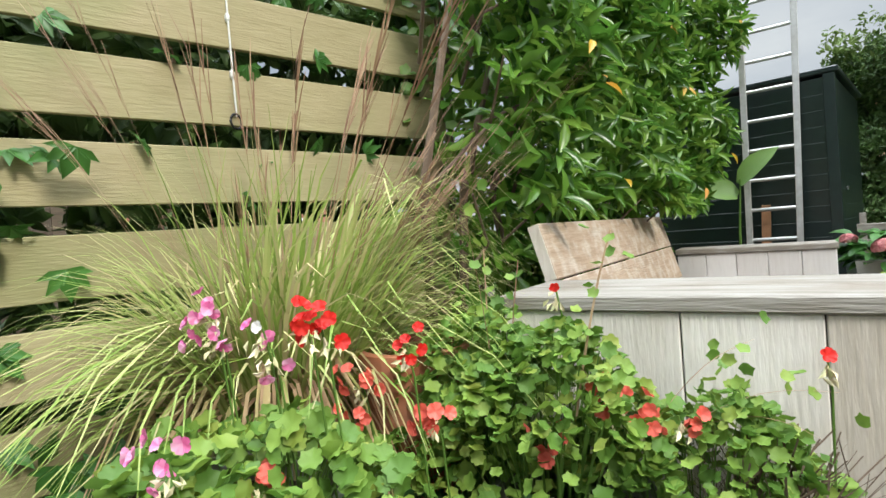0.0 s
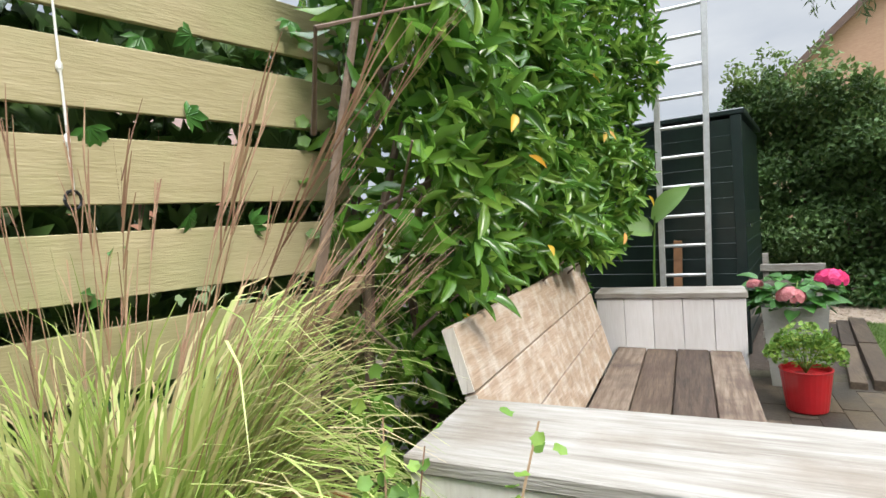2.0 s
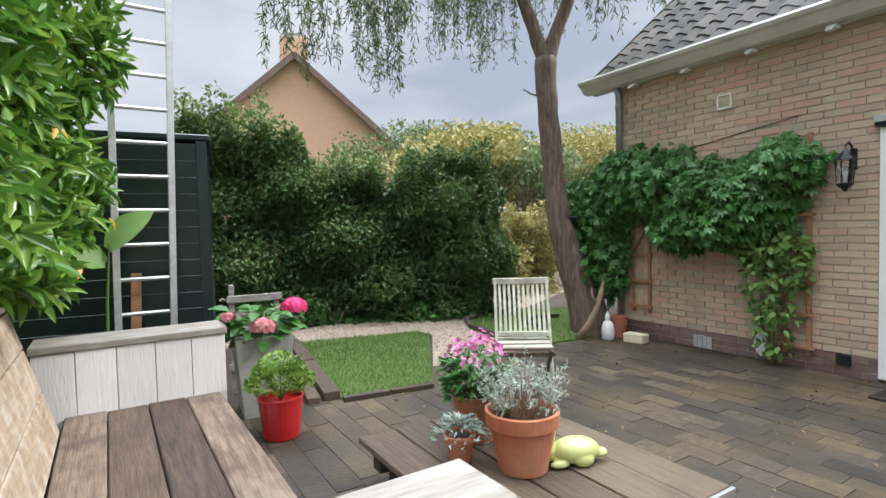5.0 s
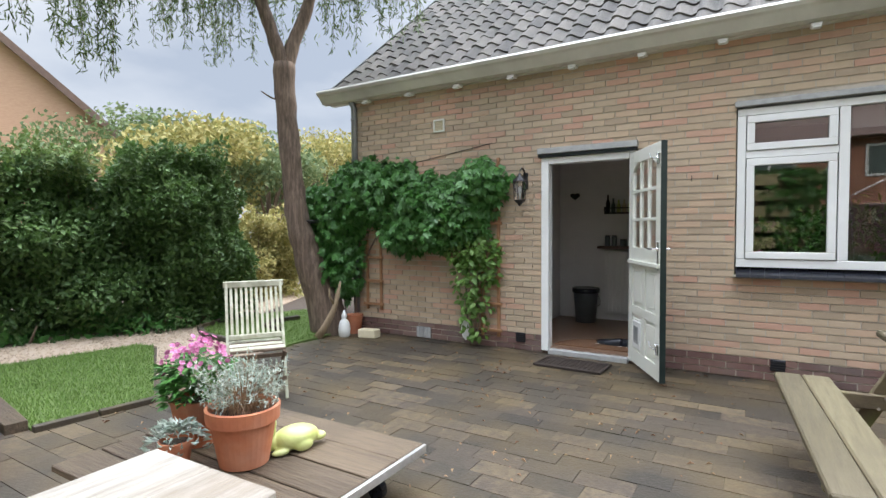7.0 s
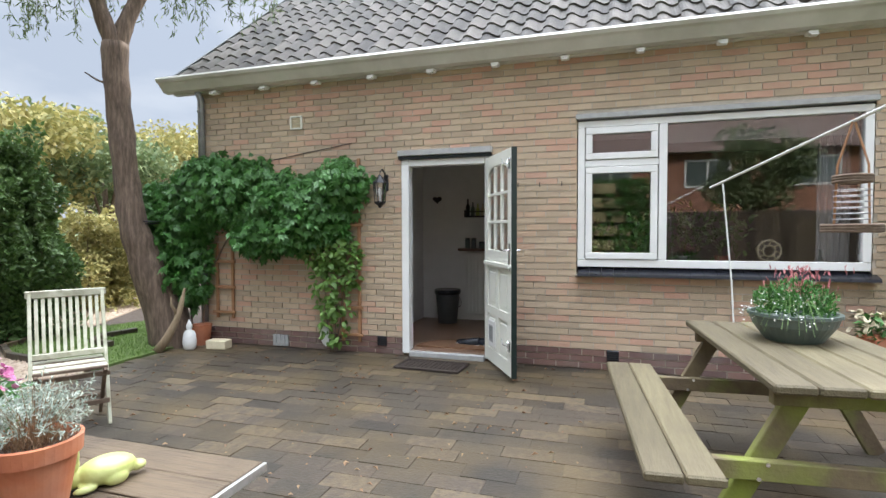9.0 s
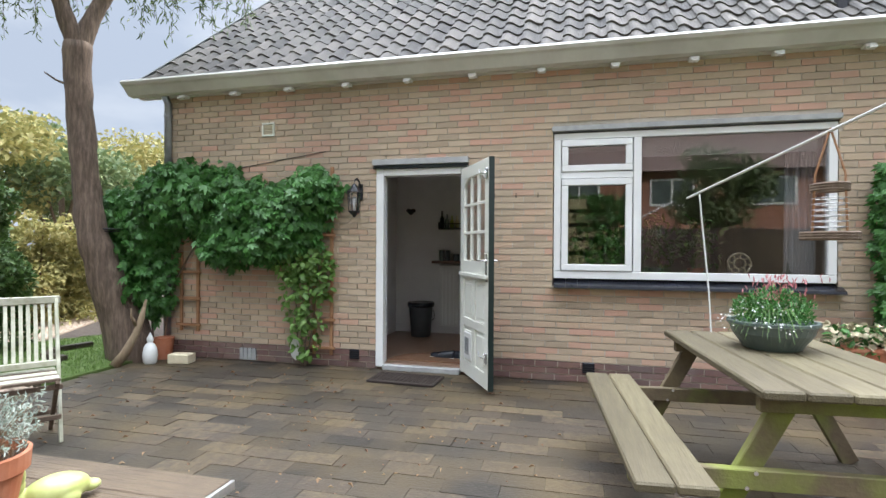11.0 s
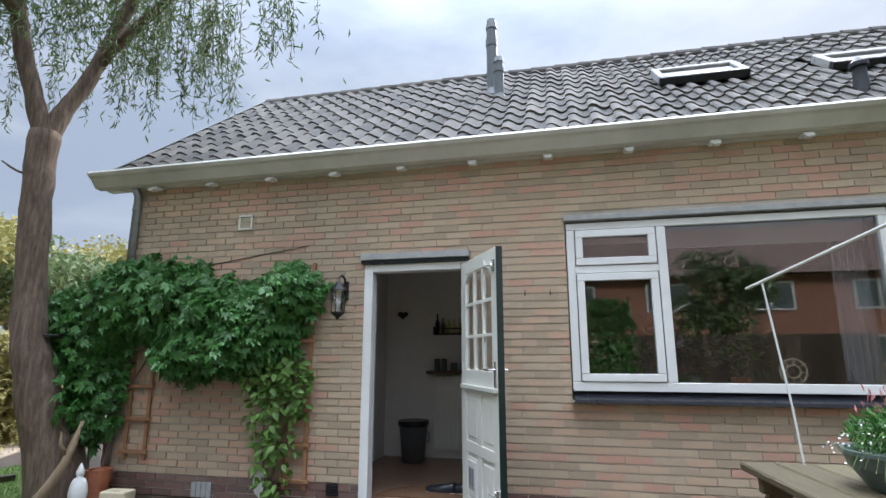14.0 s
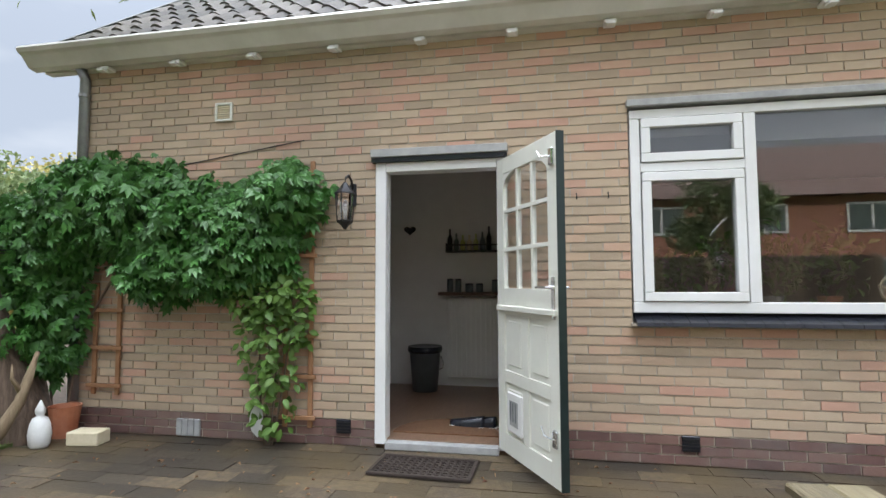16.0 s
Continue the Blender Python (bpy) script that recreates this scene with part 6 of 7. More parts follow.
# ---- hanging arm with feeder rings ----
fa = thing("feeder_stand", "thin metal stand with slanting arm and hanging feeder rings", "bird feeder")
bm = bmesh.new()
tube(bm, [(3.48, -1.22, 0.7505), (3.50, -1.21, 1.0), (3.55, -1.16, 1.63)], 0.005, 8)
part("pole", bm, M_WIRE, fa)
bm = bmesh.new()
tube(bm, [(3.60, -1.10, 1.61), (2.3, -1.62, 1.88), (1.9, -1.8, 1.96)], 0.008, 8)
part("arm", bm, M_WIRE, fa)
hx, hy_ = 2.6, -1.5
bm = bmesh.new()
for dx in (-0.05, 0.05):
    tube(bm, [(hx, hy_, 1.83), (hx + dx * 0.5, hy_ + dx, 1.62), (hx + dx, hy_ + dx, 1.32)], 0.005, 5)
part("cord", bm, M_TRELLIS, fa)
for z, r in ((1.56, 0.07), (1.34, 0.11)):
    bm = bmesh.new()
    for j in range(3):
        tube(bm, [(hx + r * math.cos(q), hy_ + r * math.sin(q), z + j * 0.012 - 0.012) for q in np.linspace(0, 2 * math.pi, 21)], 0.008, 6, False)
    part("woven_ring", bm, M_TWIG, fa, "woven twig ring")
bm = bmesh.new()
for j in range(6):
    tube(bm, [(hx + 0.07 * math.cos(q), hy_ + 0.07 * math.sin(q), 1.38 + j * 0.026) for q in np.linspace(0, 2 * math.pi, 17)], 0.002, 4, False)
part("wire_cage", bm, M_ZINC, fa)

# ---- lawns, gravel, edging ----
LAWN1 = [(1.2, 3.83), (1.98, 3.72), (3.05, 5.6), (2.97, 5.8), (1.52, 6.12)]
LAWN2 = [(3.55, 4.26), (4.95, 4.26), (5.35, 4.6), (5.8, 6.0), (5.1, 6.3), (4.5, 6.25), (3.95, 6.0), (3.7, 5.55)]
GRAVEL_A = [(2.31, 4.262), (3.54, 4.262), (3.9, 6.1), (5.1, 6.35), (7.4, 7.6), (7.0, 8.6), (4.6, 7.0), (2.2, 7.95), (0.75, 8.3), (0.75, 6.4), (1.54, 6.14), (2.99, 5.82), (3.08, 5.58)]


def inside(poly, x, y):
    hit = False
    for (x0, y0), (x1, y1) in zip(poly, poly[1:] + poly[:1]):
        if (y0 > y) != (y1 > y) and x < (x1 - x0) * (y - y0) / (y1 - y0) + x0:
            hit = not hit
    return hit


def fill(poly, n, seed):
    g = np.random.RandomState(seed)
    xs, ys = zip(*poly)
    out = []
    while len(out) < n:
        x, y = g.uniform(min(xs), max(xs)), g.uniform(min(ys), max(ys))
        if inside(poly, x, y):
            out.append((x, y))
    return np.array(out), g


def flat(name, poly, z0, z1, mat, label, category, kind="structure"):
    bm = bmesh.new()
    prism(bm, poly, z0, z1)
    return tagged(part(name, bm, mat), label, category, kind=kind)


flat("garden_soil", [(-6, 4.252), (4.99, 4.252), (4.99, 4.3), (9, 4.3), (12, 12), (-6, 12)], -0.068, -0.012, M_EARTH, "dark garden soil around lawn and hedge", "soil")
for nm, poly, seed, cnt in (("lawn", LAWN1, 1, 15000), ("lawn_by_tree", LAWN2, 2, 11000)):
    flat(nm, poly, -0.02, 0.02, M_LAWN, "short green lawn with a cut edge", "lawn")
    p, g = fill(poly, cnt, seed)
    n = len(p)
    tip = g.normal(0, 0.3, (n, 3)) + (0, 0, 0.8)
    bl3 = (np.array([(-0.5, 0, 0), (0.5, 0, 0), (0.12, 1, 0.25)]), [(0, 1, 2)])
    me = scatter(bl3, np.column_stack([p, np.full(n, 0.018)]), tip, g.normal(0, 1, (n, 3)), g.uniform(0.02, 0.045, n), 0.006)
    tagged(part("grass_blades", me, M_GRASS), "short green grass blades of the lawn", "grass", kind="stuff")
flat("gravel_path", GRAVEL_A, -0.02, 0.004, M_GRAVEL, "light pinkish gravel path curving between lawns", "path")
p, g = fill(GRAVEL_A, 5200, 5)
n = len(p)
octa = (np.array([(0.5, 0, 0), (-0.5, 0, 0), (0, 0.5, 0), (0, -0.5, 0), (0, 0, 0.35), (0, 0, -0.35)]), [(0, 2, 4), (2, 1, 4), (1, 3, 4), (3, 0, 4)])
tagged(part("gravel_stones", scatter(octa, np.column_stack([p, np.full(n, 0.008)]), g.normal(0, 1, (n, 3)) * (1, 1, 0.15), np.tile((0.0, 0.0, 1.0), (n, 1)) + g.normal(0, 0.1, (n, 3)), g.uniform(0.025, 0.055, n), g.uniform(0.02, 0.045, n)), M_GRAVEL), "loose pale gravel stones on the path", "gravel", kind="stuff")


def edging(name, label, pts, w, h, mat, piece, seg):
    th = thing(name, label, "edging", kind="structure")
    for a, b in zip(pts, pts[1:]):
        a, b = Vector((*a, h / 2 - 0.02)), Vector((*b, h / 2 - 0.02))
        k = max(1, round((b - a).length / seg))
        for i in range(k):
            bm = bmesh.new()
            beam(bm, a.lerp(b, i / k), a.lerp(b, (i + 0.96) / k), w, h, 0.004)
            part(piece, bm, mat, th)


edging("trim_lawn_left", "dark weathered sleeper edging beside the lawn", [(1.46, 6.15), (1.13, 3.82)], 0.13, 0.09, M_DECK, "sleeper", 1.4)
edging("trim_lawn_left_low", "dark weathered plank edging beside the lawn", [(1.33, 6.1), (0.98, 3.82)], 0.1, 0.07, M_DECK, "sleeper", 1.4)
edging("trim_lawn_front", "narrow stone edging at the lawn front", [(1.2, 3.79), (1.98, 3.68)], 0.06, 0.06, M_PAVER_PIECE, "edge_stone", 0.35)
edging("trim_tree_lawn", "curved brick edging round the small lawn", [(3.52, 4.26), (3.66, 5.55), (3.92, 6.04), (4.5, 6.3), (5.1, 6.36)], 0.06, 0.09, M_PAVER_PIECE, "edge_stone", 0.22)
edging("trim_hedge", "low brick edging before the hedge", [(0.75, 7.85), (2.1, 7.3), (4.4, 6.45)], 0.05, 0.07, M_PLINTH, "edge_stone", 0.22)
edging("trim_tree_ring", "ring of stones round the tree foot", [(4.35, 4.95), (4.4, 5.3), (4.7, 5.5), (5.1, 5.4)], 0.07, 0.1, M_PAVER_PIECE, "edge_stone", 0.2)

# ---- hedge and shrubs ----


def shrub(name, label, path, tops, depth, n, seed, mat, size, cat="hedge", low=0.03, sky=0.0):
    """Leaves along a line of (x, y), with a top height at each point and ragged outline."""
    g = np.random.RandomState(seed)
    sh_ = thing(name, label, cat)
    path, tops = np.array(path, float), np.array(tops, float)
    seg = g.randint(0, len(path) - 1, n)
    t = g.rand(n)
    c = path[seg] * (1 - t)[:, None] + path[seg + 1] * t[:, None]
    top = tops[seg] * (1 - t) + tops[seg + 1] * t
    top = top + 0.22 * np.sin(c[:, 0] * 5.3 + seed) * np.cos(c[:, 1] * 4.1) + 0.12 * np.sin(c[:, 0] * 13.0)
    d = path[seg + 1] - path[seg]
    nor = np.column_stack([d[:, 1], -d[:, 0]]) / np.linalg.norm(d, axis=1)[:, None]
    f = g.rand(n) ** 0.85
    z = low + (top - low) * f
    bulge = 0.16 * np.sin(c[:, 0] * 4 + z * 3) + 0.1 * np.sin(z * 7 + c[:, 1] * 5)
    off = depth * (0.5 - 0.35 * np.clip(f - 0.6, 0, 1)) + bulge - g.exponential(0.16, n)
    pos = np.column_stack([c + nor * off[:, None], z])
    sd = g.normal(0, 1, (n, 3)) + np.column_stack([nor, np.full(n, 0.3)])
    s = g.uniform(0.7, 1.4, n) * size
    part("leaves", scatter(blade(2, 0.15, 0.2, 0.7), pos, sd, g.normal(0, 0.6, (n, 3)) + np.column_stack([nor * 0.7, np.ones(n) * 0.7]), s, s * 0.5), mat, sh_)
    m = n // 3
    j = g.randint(0, n, m)
    fpos = np.column_stack([c[j] + nor[j] * g.uniform(-0.25, 0.12, m)[:, None], low + (top[j] - low - 0.15) * g.rand(m)])
    part("inner_leaves", scatter(blade(2, 0.15), fpos, g.normal(0, 1, (m, 3)), g.normal(0, 1, (m, 3)), size * 2.2, size * 1.5), mat, sh_)
    for k in range(max(3, int(np.linalg.norm(path[-1] - path[0]) * 3))):
        q = g.rand() * (len(path) - 1)
        i = min(int(q), len(path) - 2)
        b = path[i] * (1 - q + i) + path[i + 1] * (q - i)
        tp = tops[i] * (1 - q + i) + tops[i + 1] * (q - i)
        bm = bmesh.new()
        tube(bm, [(b[0], b[1], -0.02), (b[0] + g.normal(0, 0.08), b[1] + g.normal(0, 0.08), tp * 0.5), (b[0] + g.normal(0, 0.15), b[1] + g.normal(0, 0.15), tp * 0.93)], [0.022, 0.014, 0.005], 5)
        part("stem", bm, M_TWIG, sh_)
    return sh_


HP = [(0.45, 8.2), (1.3, 7.85), (2.2, 7.55), (3.2, 7.15), (4.15, 6.75)]
shrub("privet_hedge", "tall dark green privet hedge with ragged top", HP, [2.95, 3.05, 2.35, 2.15, 2.5], 0.9, 21000, 4, M_HEDGE, 0.075)
shrub("hedge_shoots", "light green young shoots rising from the hedge", HP[:4], [3.3, 3.4, 2.65, 2.4], 0.75, 2300, 5, M_HEDGE_TOP, 0.07, "hedge", 1.9)
shrub("holly_bush", "dense dark evergreen bush at the hedge end", [(3.75, 6.7), (4.35, 6.55), (4.8, 6.55)], [2.45, 2.6, 1.95], 1.0, 7500, 6, M_HEDGE, 0.07, "bush")
shrub("ground_ivy", "dark ivy strip along the hedge foot", [(0.8, 7.75), (2.3, 7.1), (4.5, 6.3)], [0.2, 0.24, 0.22], 0.3, 1500, 7, M_CREEPER, 0.07, "ground cover", 0.0)
shrub("yellow_bush", "yellow-green autumn bush beyond the lawn", [(6.1, 8.3), (6.8, 8.0), (7.3, 7.9)], [1.5, 1.75, 1.3], 1.1, 3000, 8, M_AUTUMN, 0.08, "bush")
shrub("green_bush", "fresh green bush beyond the lawn", [(5.5, 8.9), (6.2, 8.6)], [1.9, 1.8], 1.0, 2500, 9, M_HEDGE_TOP, 0.08, "bush")
shrub("boundary_hedge", "clipped dark hedge across the street", [(9.5, 13.5), (16, 9.8)], [1.2, 1.2], 0.8, 5000, 10, M_HEDGE, 0.12, "hedge")
flat("street", [(8.5, 11.0), (18, 5.2), (26, 9), (13, 18)], -0.065, -0.03, M_ROAD, "pale pinkish brick-paved street behind the garden", "street")

# ---- willow ----
wil = thing("willow_tree", "willow with leaning furrowed trunk and hanging twigs", "tree")


def limb(name, pts, rads, seg=12, sub=5):
    g = np.random.RandomState(len(pts) * 7)
    P = [Vector(p) + Vector((-0.12, -0.25, 0)) for p in pts]
    out, rr = [], []
    for i in range(len(P) - 1):
        p0, p1, p2, p3 = P[max(0, i - 1)], P[i], P[i + 1], P[min(len(P) - 1, i + 2)]
        for k in range(sub):
            t = k / sub
            out.append(0.5 * ((2 * p1) + (p2 - p0) * t + (2 * p0 - 5 * p1 + 4 * p2 - p3) * t * t + (3 * p1 - p0 - 3 * p2 + p3) * t ** 3))
            rr.append((rads[i] * (1 - t) + rads[i + 1] * t) * g.uniform(0.95, 1.06))
    out.append(P[-1])
    rr.append(rads[-1])
    bm = bmesh.new()
    tube(bm, out, rr, seg)
    for v in bm.verts:
        nz = noise.noise(Vector((v.co.x * 9, v.co.y * 9, v.co.z * 2.2)))
        v.co += Vector((nz, noise.noise(v.co * 7), 0)) * (0.035 if name == "trunk" else 0.015)
    return part(name, bm, M_BARK, wil, smooth=True)


limb("trunk", [(4.86, 4.68, -0.05), (4.79, 4.74, 0.35), (4.62, 4.86, 1.04), (4.55, 4.93, 1.47), (4.53, 4.99, 2.12), (4.51, 5.05, 2.77), (4.52, 5.09, 3.45)], [0.27, 0.215, 0.155, 0.145, 0.125, 0.125, 0.13], 18)
limb("limb", [(4.52, 5.09, 3.38), (4.42, 5.18, 3.8), (4.32, 5.28, 4.25), (4.1, 5.3, 5.0), (3.6, 5.2, 5.8)], [0.10, 0.085, 0.08, 0.07, 0.04])
limb("limb", [(4.53, 5.08, 3.38), (4.64, 5.04, 3.75), (4.80, 4.96, 4.2), (4.95, 4.8, 5.0), (4.9, 4.3, 5.8)], [0.10, 0.085, 0.075, 0.065, 0.04])
limb("limb", [(4.2, 5.28, 4.6), (3.4, 5.1, 5.0), (2.5, 4.9, 5.2), (1.7, 4.7, 5.25)], [0.06, 0.05, 0.04, 0.02], 8)
limb("limb", [(4.85, 4.9, 4.4), (4.7, 4.2, 4.75), (4.5, 3.4, 5.0), (4.2, 2.4, 5.1)], [0.06, 0.05, 0.04, 0.02], 8)
limb("side_trunk", [(4.98, 4.62, 0.0), (5.0, 4.75, 0.7), (5.05, 4.9, 1.4)], [0.09, 0.07, 0.05], 10)
limb("snag", [(4.53, 5.02, 2.95), (4.38, 5.15, 3.0), (4.28, 5.25, 3.08)], [0.02, 0.012, 0.006], 6)
g = np.random.RandomState(77)
cur, pos, hd = [], [], []
for cx, cy, sx, sy, ztop, zlo, zhi, k in ((1.75, 4.85, 0.75, 0.5, 5.2, 2.75, 3.7, 62), (3.0, 5.1, 0.6, 0.4, 5.2, 3.5, 4.4, 40), (4.45, 3.6, 0.45, 0.6, 5.0, 3.5, 4.3, 46), (4.3, 2.2, 0.16, 0.22, 5.1, 3.75, 4.2, 7), (4.4, 5.0, 0.9, 0.9, 5.8, 4.0, 5.0, 70), (4.2, 6.2, 0.7, 0.5, 5.6, 3.6, 4.6, 30)):
    for i in range(k):
        x, y = cx + g.uniform(-1, 1) * sx, cy + g.uniform(-1, 1) * sy
        zb = g.uniform(zlo, zhi)
        t = np.linspace(0, 1, 8)
        sway = g.normal(0, 0.06, 2)
        c = np.column_stack([x + sway[0] * t + 0.02 * np.sin(t * 9 + i), y + sway[1] * t + 0.02 * np.cos(t * 8 + i), ztop - (ztop - zb) * t ** 0.9])
        cur.append(c)
        for j in range(int((ztop - zb) * 44)):
            f = g.uniform(0.12, 1) * 7
            q = int(min(f, 6))
            pos.append(c[q] * (1 - f + q) + c[q + 1] * (f - q) + g.normal(0, 0.022, 3))
            hd.append(g.normal(0, 0.55, 3) + (0, 0, -0.9))
n = len(pos)
part("hanging_twig_mass", strands(cur, 0.006, 0.003), M_TWIG, wil)
part("crown", scatter(blade(2, 0.1, 0.15), pos, hd, g.normal(0, 1, (n, 3)), g.uniform(0.06, 0.11, n), 0.015), M_WILLOW, wil)
n = 5200
q = g.normal(0, 1, (n, 3)) * (0.95, 0.95, 0.6) + (4.3, 5.1, 5.9)
part("upper_crown", scatter(blade(2, 0.1, 0.15), q, g.normal(0, 0.6, (n, 3)) + (0, 0, -0.5), g.normal(0, 1, (n, 3)), 0.12, 0.028), M_WILLOW, wil)
ty = thing("feeding_tray", "dark metal feeding tray fixed round the trunk", "bird feeder", 4.6, 4.64, 1.42)
bm = bmesh.new()
tube(bm, [(0.22 * math.cos(a), 0.22 * math.sin(a) + 0.05, 0.03) for a in np.linspace(0, 2 * math.pi, 21)], 0.008, 6, False)
part("rim", bm, M_IRON, ty)
part("plate", lathed([(0.2, 0.0), (0.22, 0.01), (0.2, 0.014)], 20, 0, 0.05), M_IRON, ty)

# ---- creepers and trellis on the wall ----
MASS = ((4.45, 1.45, 0.42, 0.5), (4.0, 1.8, 0.5, 0.42), (3.5, 1.75, 0.45, 0.40), (3.05, 1.62, 0.4, 0.38), (2.6, 1.55, 0.4, 0.38), (2.28, 1.85, 0.27, 0.26), (4.3, 0.85, 0.25, 0.4), (3.3, 1.3, 0.35, 0.25), (4.75, 1.6, 0.25, 0.35), (2.9, 1.3, 0.3, 0.2))
cre = thing("wall_creeper", "lush dark green creeper covering the brick wall", "creeper")
g = np.random.RandomState(15)
pos, up = [], []
for y, z, ry, rz in MASS:
    for i in range(int(2600 * ry * rz / 0.25 * 0.62)):
        a, r = g.uniform(0, 2 * math.pi), math.sqrt(g.rand()) * (1.0 if g.rand() < 0.86 else 1.22)
        bulge = 0.28 * math.sqrt(max(0.04, 1 - r * r)) * (1 + 0.35 * math.sin(9 * a + y * 7) * math.cos(7 * z))
        pos.append((4.97 - bulge * g.uniform(0.25, 1.3) - 0.02, y + ry * r * math.cos(a), z + rz * r * math.sin(a)))
        up.append((-0.8 + g.normal(0, 0.5), 0.4 * r * math.cos(a) + g.normal(0, 0.45), 0.55 + g.normal(0, 0.4)))
n = len(pos)
s = g.uniform(0.055, 0.12, n)
part("leaves", scatter(palmate(5, 2.5), pos, np.column_stack([g.normal(-0.3, 0.4, n), g.normal(0, 0.6, n), g.uniform(-1.1, -0.1, n)]), up, s, s), M_CREEPER, cre)
bm = bmesh.new()
for pts in ([(4.9, 4.2, 0), (4.94, 4.1, 0.8), (4.95, 3.6, 1.6), (4.95, 3.0, 1.75), (4.95, 2.3, 1.9)], [(4.9, 4.3, 0), (4.93, 4.4, 0.9), (4.94, 4.5, 1.6)], [(4.95, 3.9, 1.4), (4.95, 3.4, 1.25), (4.95, 2.8, 1.3)]):
    tube(bm, pts, 0.011, 6)
part("stem_tangle", bm, M_TWIG, cre)
cl = thing("rose_climber", "light green climbing plant on the wooden trellis", "climber")
pos, up = [], []
for y, z, ry, rz, k in ((2.42, 1.1, 0.33, 0.22, 230), (2.42, 0.75, 0.25, 0.36, 150), (2.38, 0.35, 0.2, 0.3, 75), (2.2, 0.95, 0.16, 0.25, 45)):
    for i in range(k):
        a, r = g.uniform(0, 2 * math.pi), math.sqrt(g.rand())
        pos.append((4.95 - 0.2 * math.sqrt(max(0, 1 - r * r)) * g.uniform(0.2, 1), y + ry * r * math.cos(a), max(0.05, z + rz * r * math.sin(a))))
        up.append((-0.8 + g.normal(0, 0.4), g.normal(0, 0.4), 0.5 + g.normal(0, 0.3)))
n = len(pos)
s = g.uniform(0.045, 0.085, n)
part("leaves", scatter(blade(3, 0.12, 0.25), pos, np.column_stack([g.normal(-0.3, 0.5, n), g.normal(0, 0.8, n), g.uniform(-1, 0.2, n)]), up, s * 1.2, s * 0.75), M_CREEPER_L, cl)
bm = bmesh.new()
for k in range(4):
    tube(bm, [(4.9, 2.38 + 0.02 * k, 0), (4.92, 2.3 + 0.07 * k, 0.5), (4.93, 2.25 + 0.08 * k, 1.1), (4.95, 2.2 + 0.05 * k, 1.6)], 0.007, 5)
part("stem_tangle", bm, M_TWIG, cl)
for ys, z0, z1, lb in (((2.12, 2.32), 0.12, 2.12, "red-brown wooden trellis on the brick wall"), ((3.78, 4.0), 0.3, 1.2, "red-brown wooden trellis by the downpipe")):
    te = thing("trellis", lb, "trellis", group="trellises")
    for y in ys:
        part("upright", boxed(4.965, 4.985, y - 0.018, y + 0.018, z0, z1, 0.003), M_TRELLIS, te)
    z = z0 + 0.06
    while z < z1:
        part("crossbar", boxed(4.945, 4.964, ys[0] - 0.05, ys[1] + 0.05, z, z + 0.03, 0.003), M_TRELLIS, te)
        z += 0.3
rc = thing("side_creeper", "green climbing shoots beside the large window", "creeper")
n = 900
pos = np.column_stack([4.96 - 0.28 * g.rand(n), -2.78 - 0.55 * g.rand(n) ** 1.3, 0.25 + 1.75 * g.rand(n) ** 0.9])
part("leaves", scatter(palmate(5, 2.4), pos, np.column_stack([g.normal(-0.3, 0.4, n), g.normal(0, 0.6, n), g.uniform(-1.1, 0, n)]), np.column_stack([g.normal(-0.8, 0.3, n), g.normal(0, 0.3, n), g.normal(0.5, 0.3, n)]), 0.09, 0.09), M_CREEPER, rc)
bm = bmesh.new()
tube(bm, [(4.92, -3.0, 0), (4.95, -3.0, 0.9), (4.95, -2.95, 1.9)], 0.012, 6)
part("stem", bm, M_TWIG, rc)
bx = thing("terracotta_trough", "brown trough with pale flowers by the window wall", "planter", 4.72, -2.75, 0)
part("trough", boxed(-0.14, 0.14, -0.35, 0.35, 0.0, 0.5, 0.02), M_TERRA, bx)
n = 260
part("flower_sprays", scatter(petals(5), rnd(n, (-0.18, 0.16), (-0.36, 0.4), (0.48, 0.68)), g.normal(0, 1, (n, 3)), g.normal(0, 0.5, (n, 3)) + (0, 0, 1), 0.05, 0.05), M_YSTONE, bx)
n = 200
part("leaves", scatter(blade(2), rnd(n, (-0.18, 0.16), (-0.36, 0.4), (0.45, 0.66)), g.normal(0, 1, (n, 3)), g.normal(0, 0.5, (n, 3)) + (0, 0, 1), 0.08, 0.04), M_CREEPER, bx)

# ---- small things at the wall foot ----
me = lathed([(0.05, 0), (0.062, 0.02), (0.07, 0.09), (0.06, 0.16), (0.045, 0.2), (0.022, 0.215), (0.03, 0.235), (0.032, 0.26), (0.02, 0.285), (0.01, 0.31), (0.003, 0.325)], 16)
bud = tagged(part("stone_statuette", me, M_STONEW, smooth=True), "small white stone statuette at the wall foot", "statuette")
bud.location = (4.56, 4.04, 0.0)
bud.scale = (1.0, 1.15, 1.05)
bm = boxed(-0.075, 0.075, -0.12, 0.12, 0, 0.1, 0.008)
stn = tagged(part("stone_block", bm, M_YSTONE), "pale yellow stone block lying on the terrace", "stone")
stn.matrix_world = pose(4.70, 3.76, 0.0, 0, 0, 8)
dw = thing("driftwood", "pale twisted driftwood branch leaning on the trunk", "driftwood")
bm = bmesh.new()
tube(bm, [(4.32, 4.27, 0.0), (4.40, 4.21, 0.14), (4.49, 4.15, 0.34), (4.53, 4.12, 0.5), (4.58, 4.1, 0.68)], [0.04, 0.042, 0.034, 0.028, 0.014], 9)
tube(bm, [(4.5, 4.14, 0.4), (4.45, 4.17, 0.52), (4.44, 4.18, 0.62)], [0.02, 0.014, 0.008], 7)
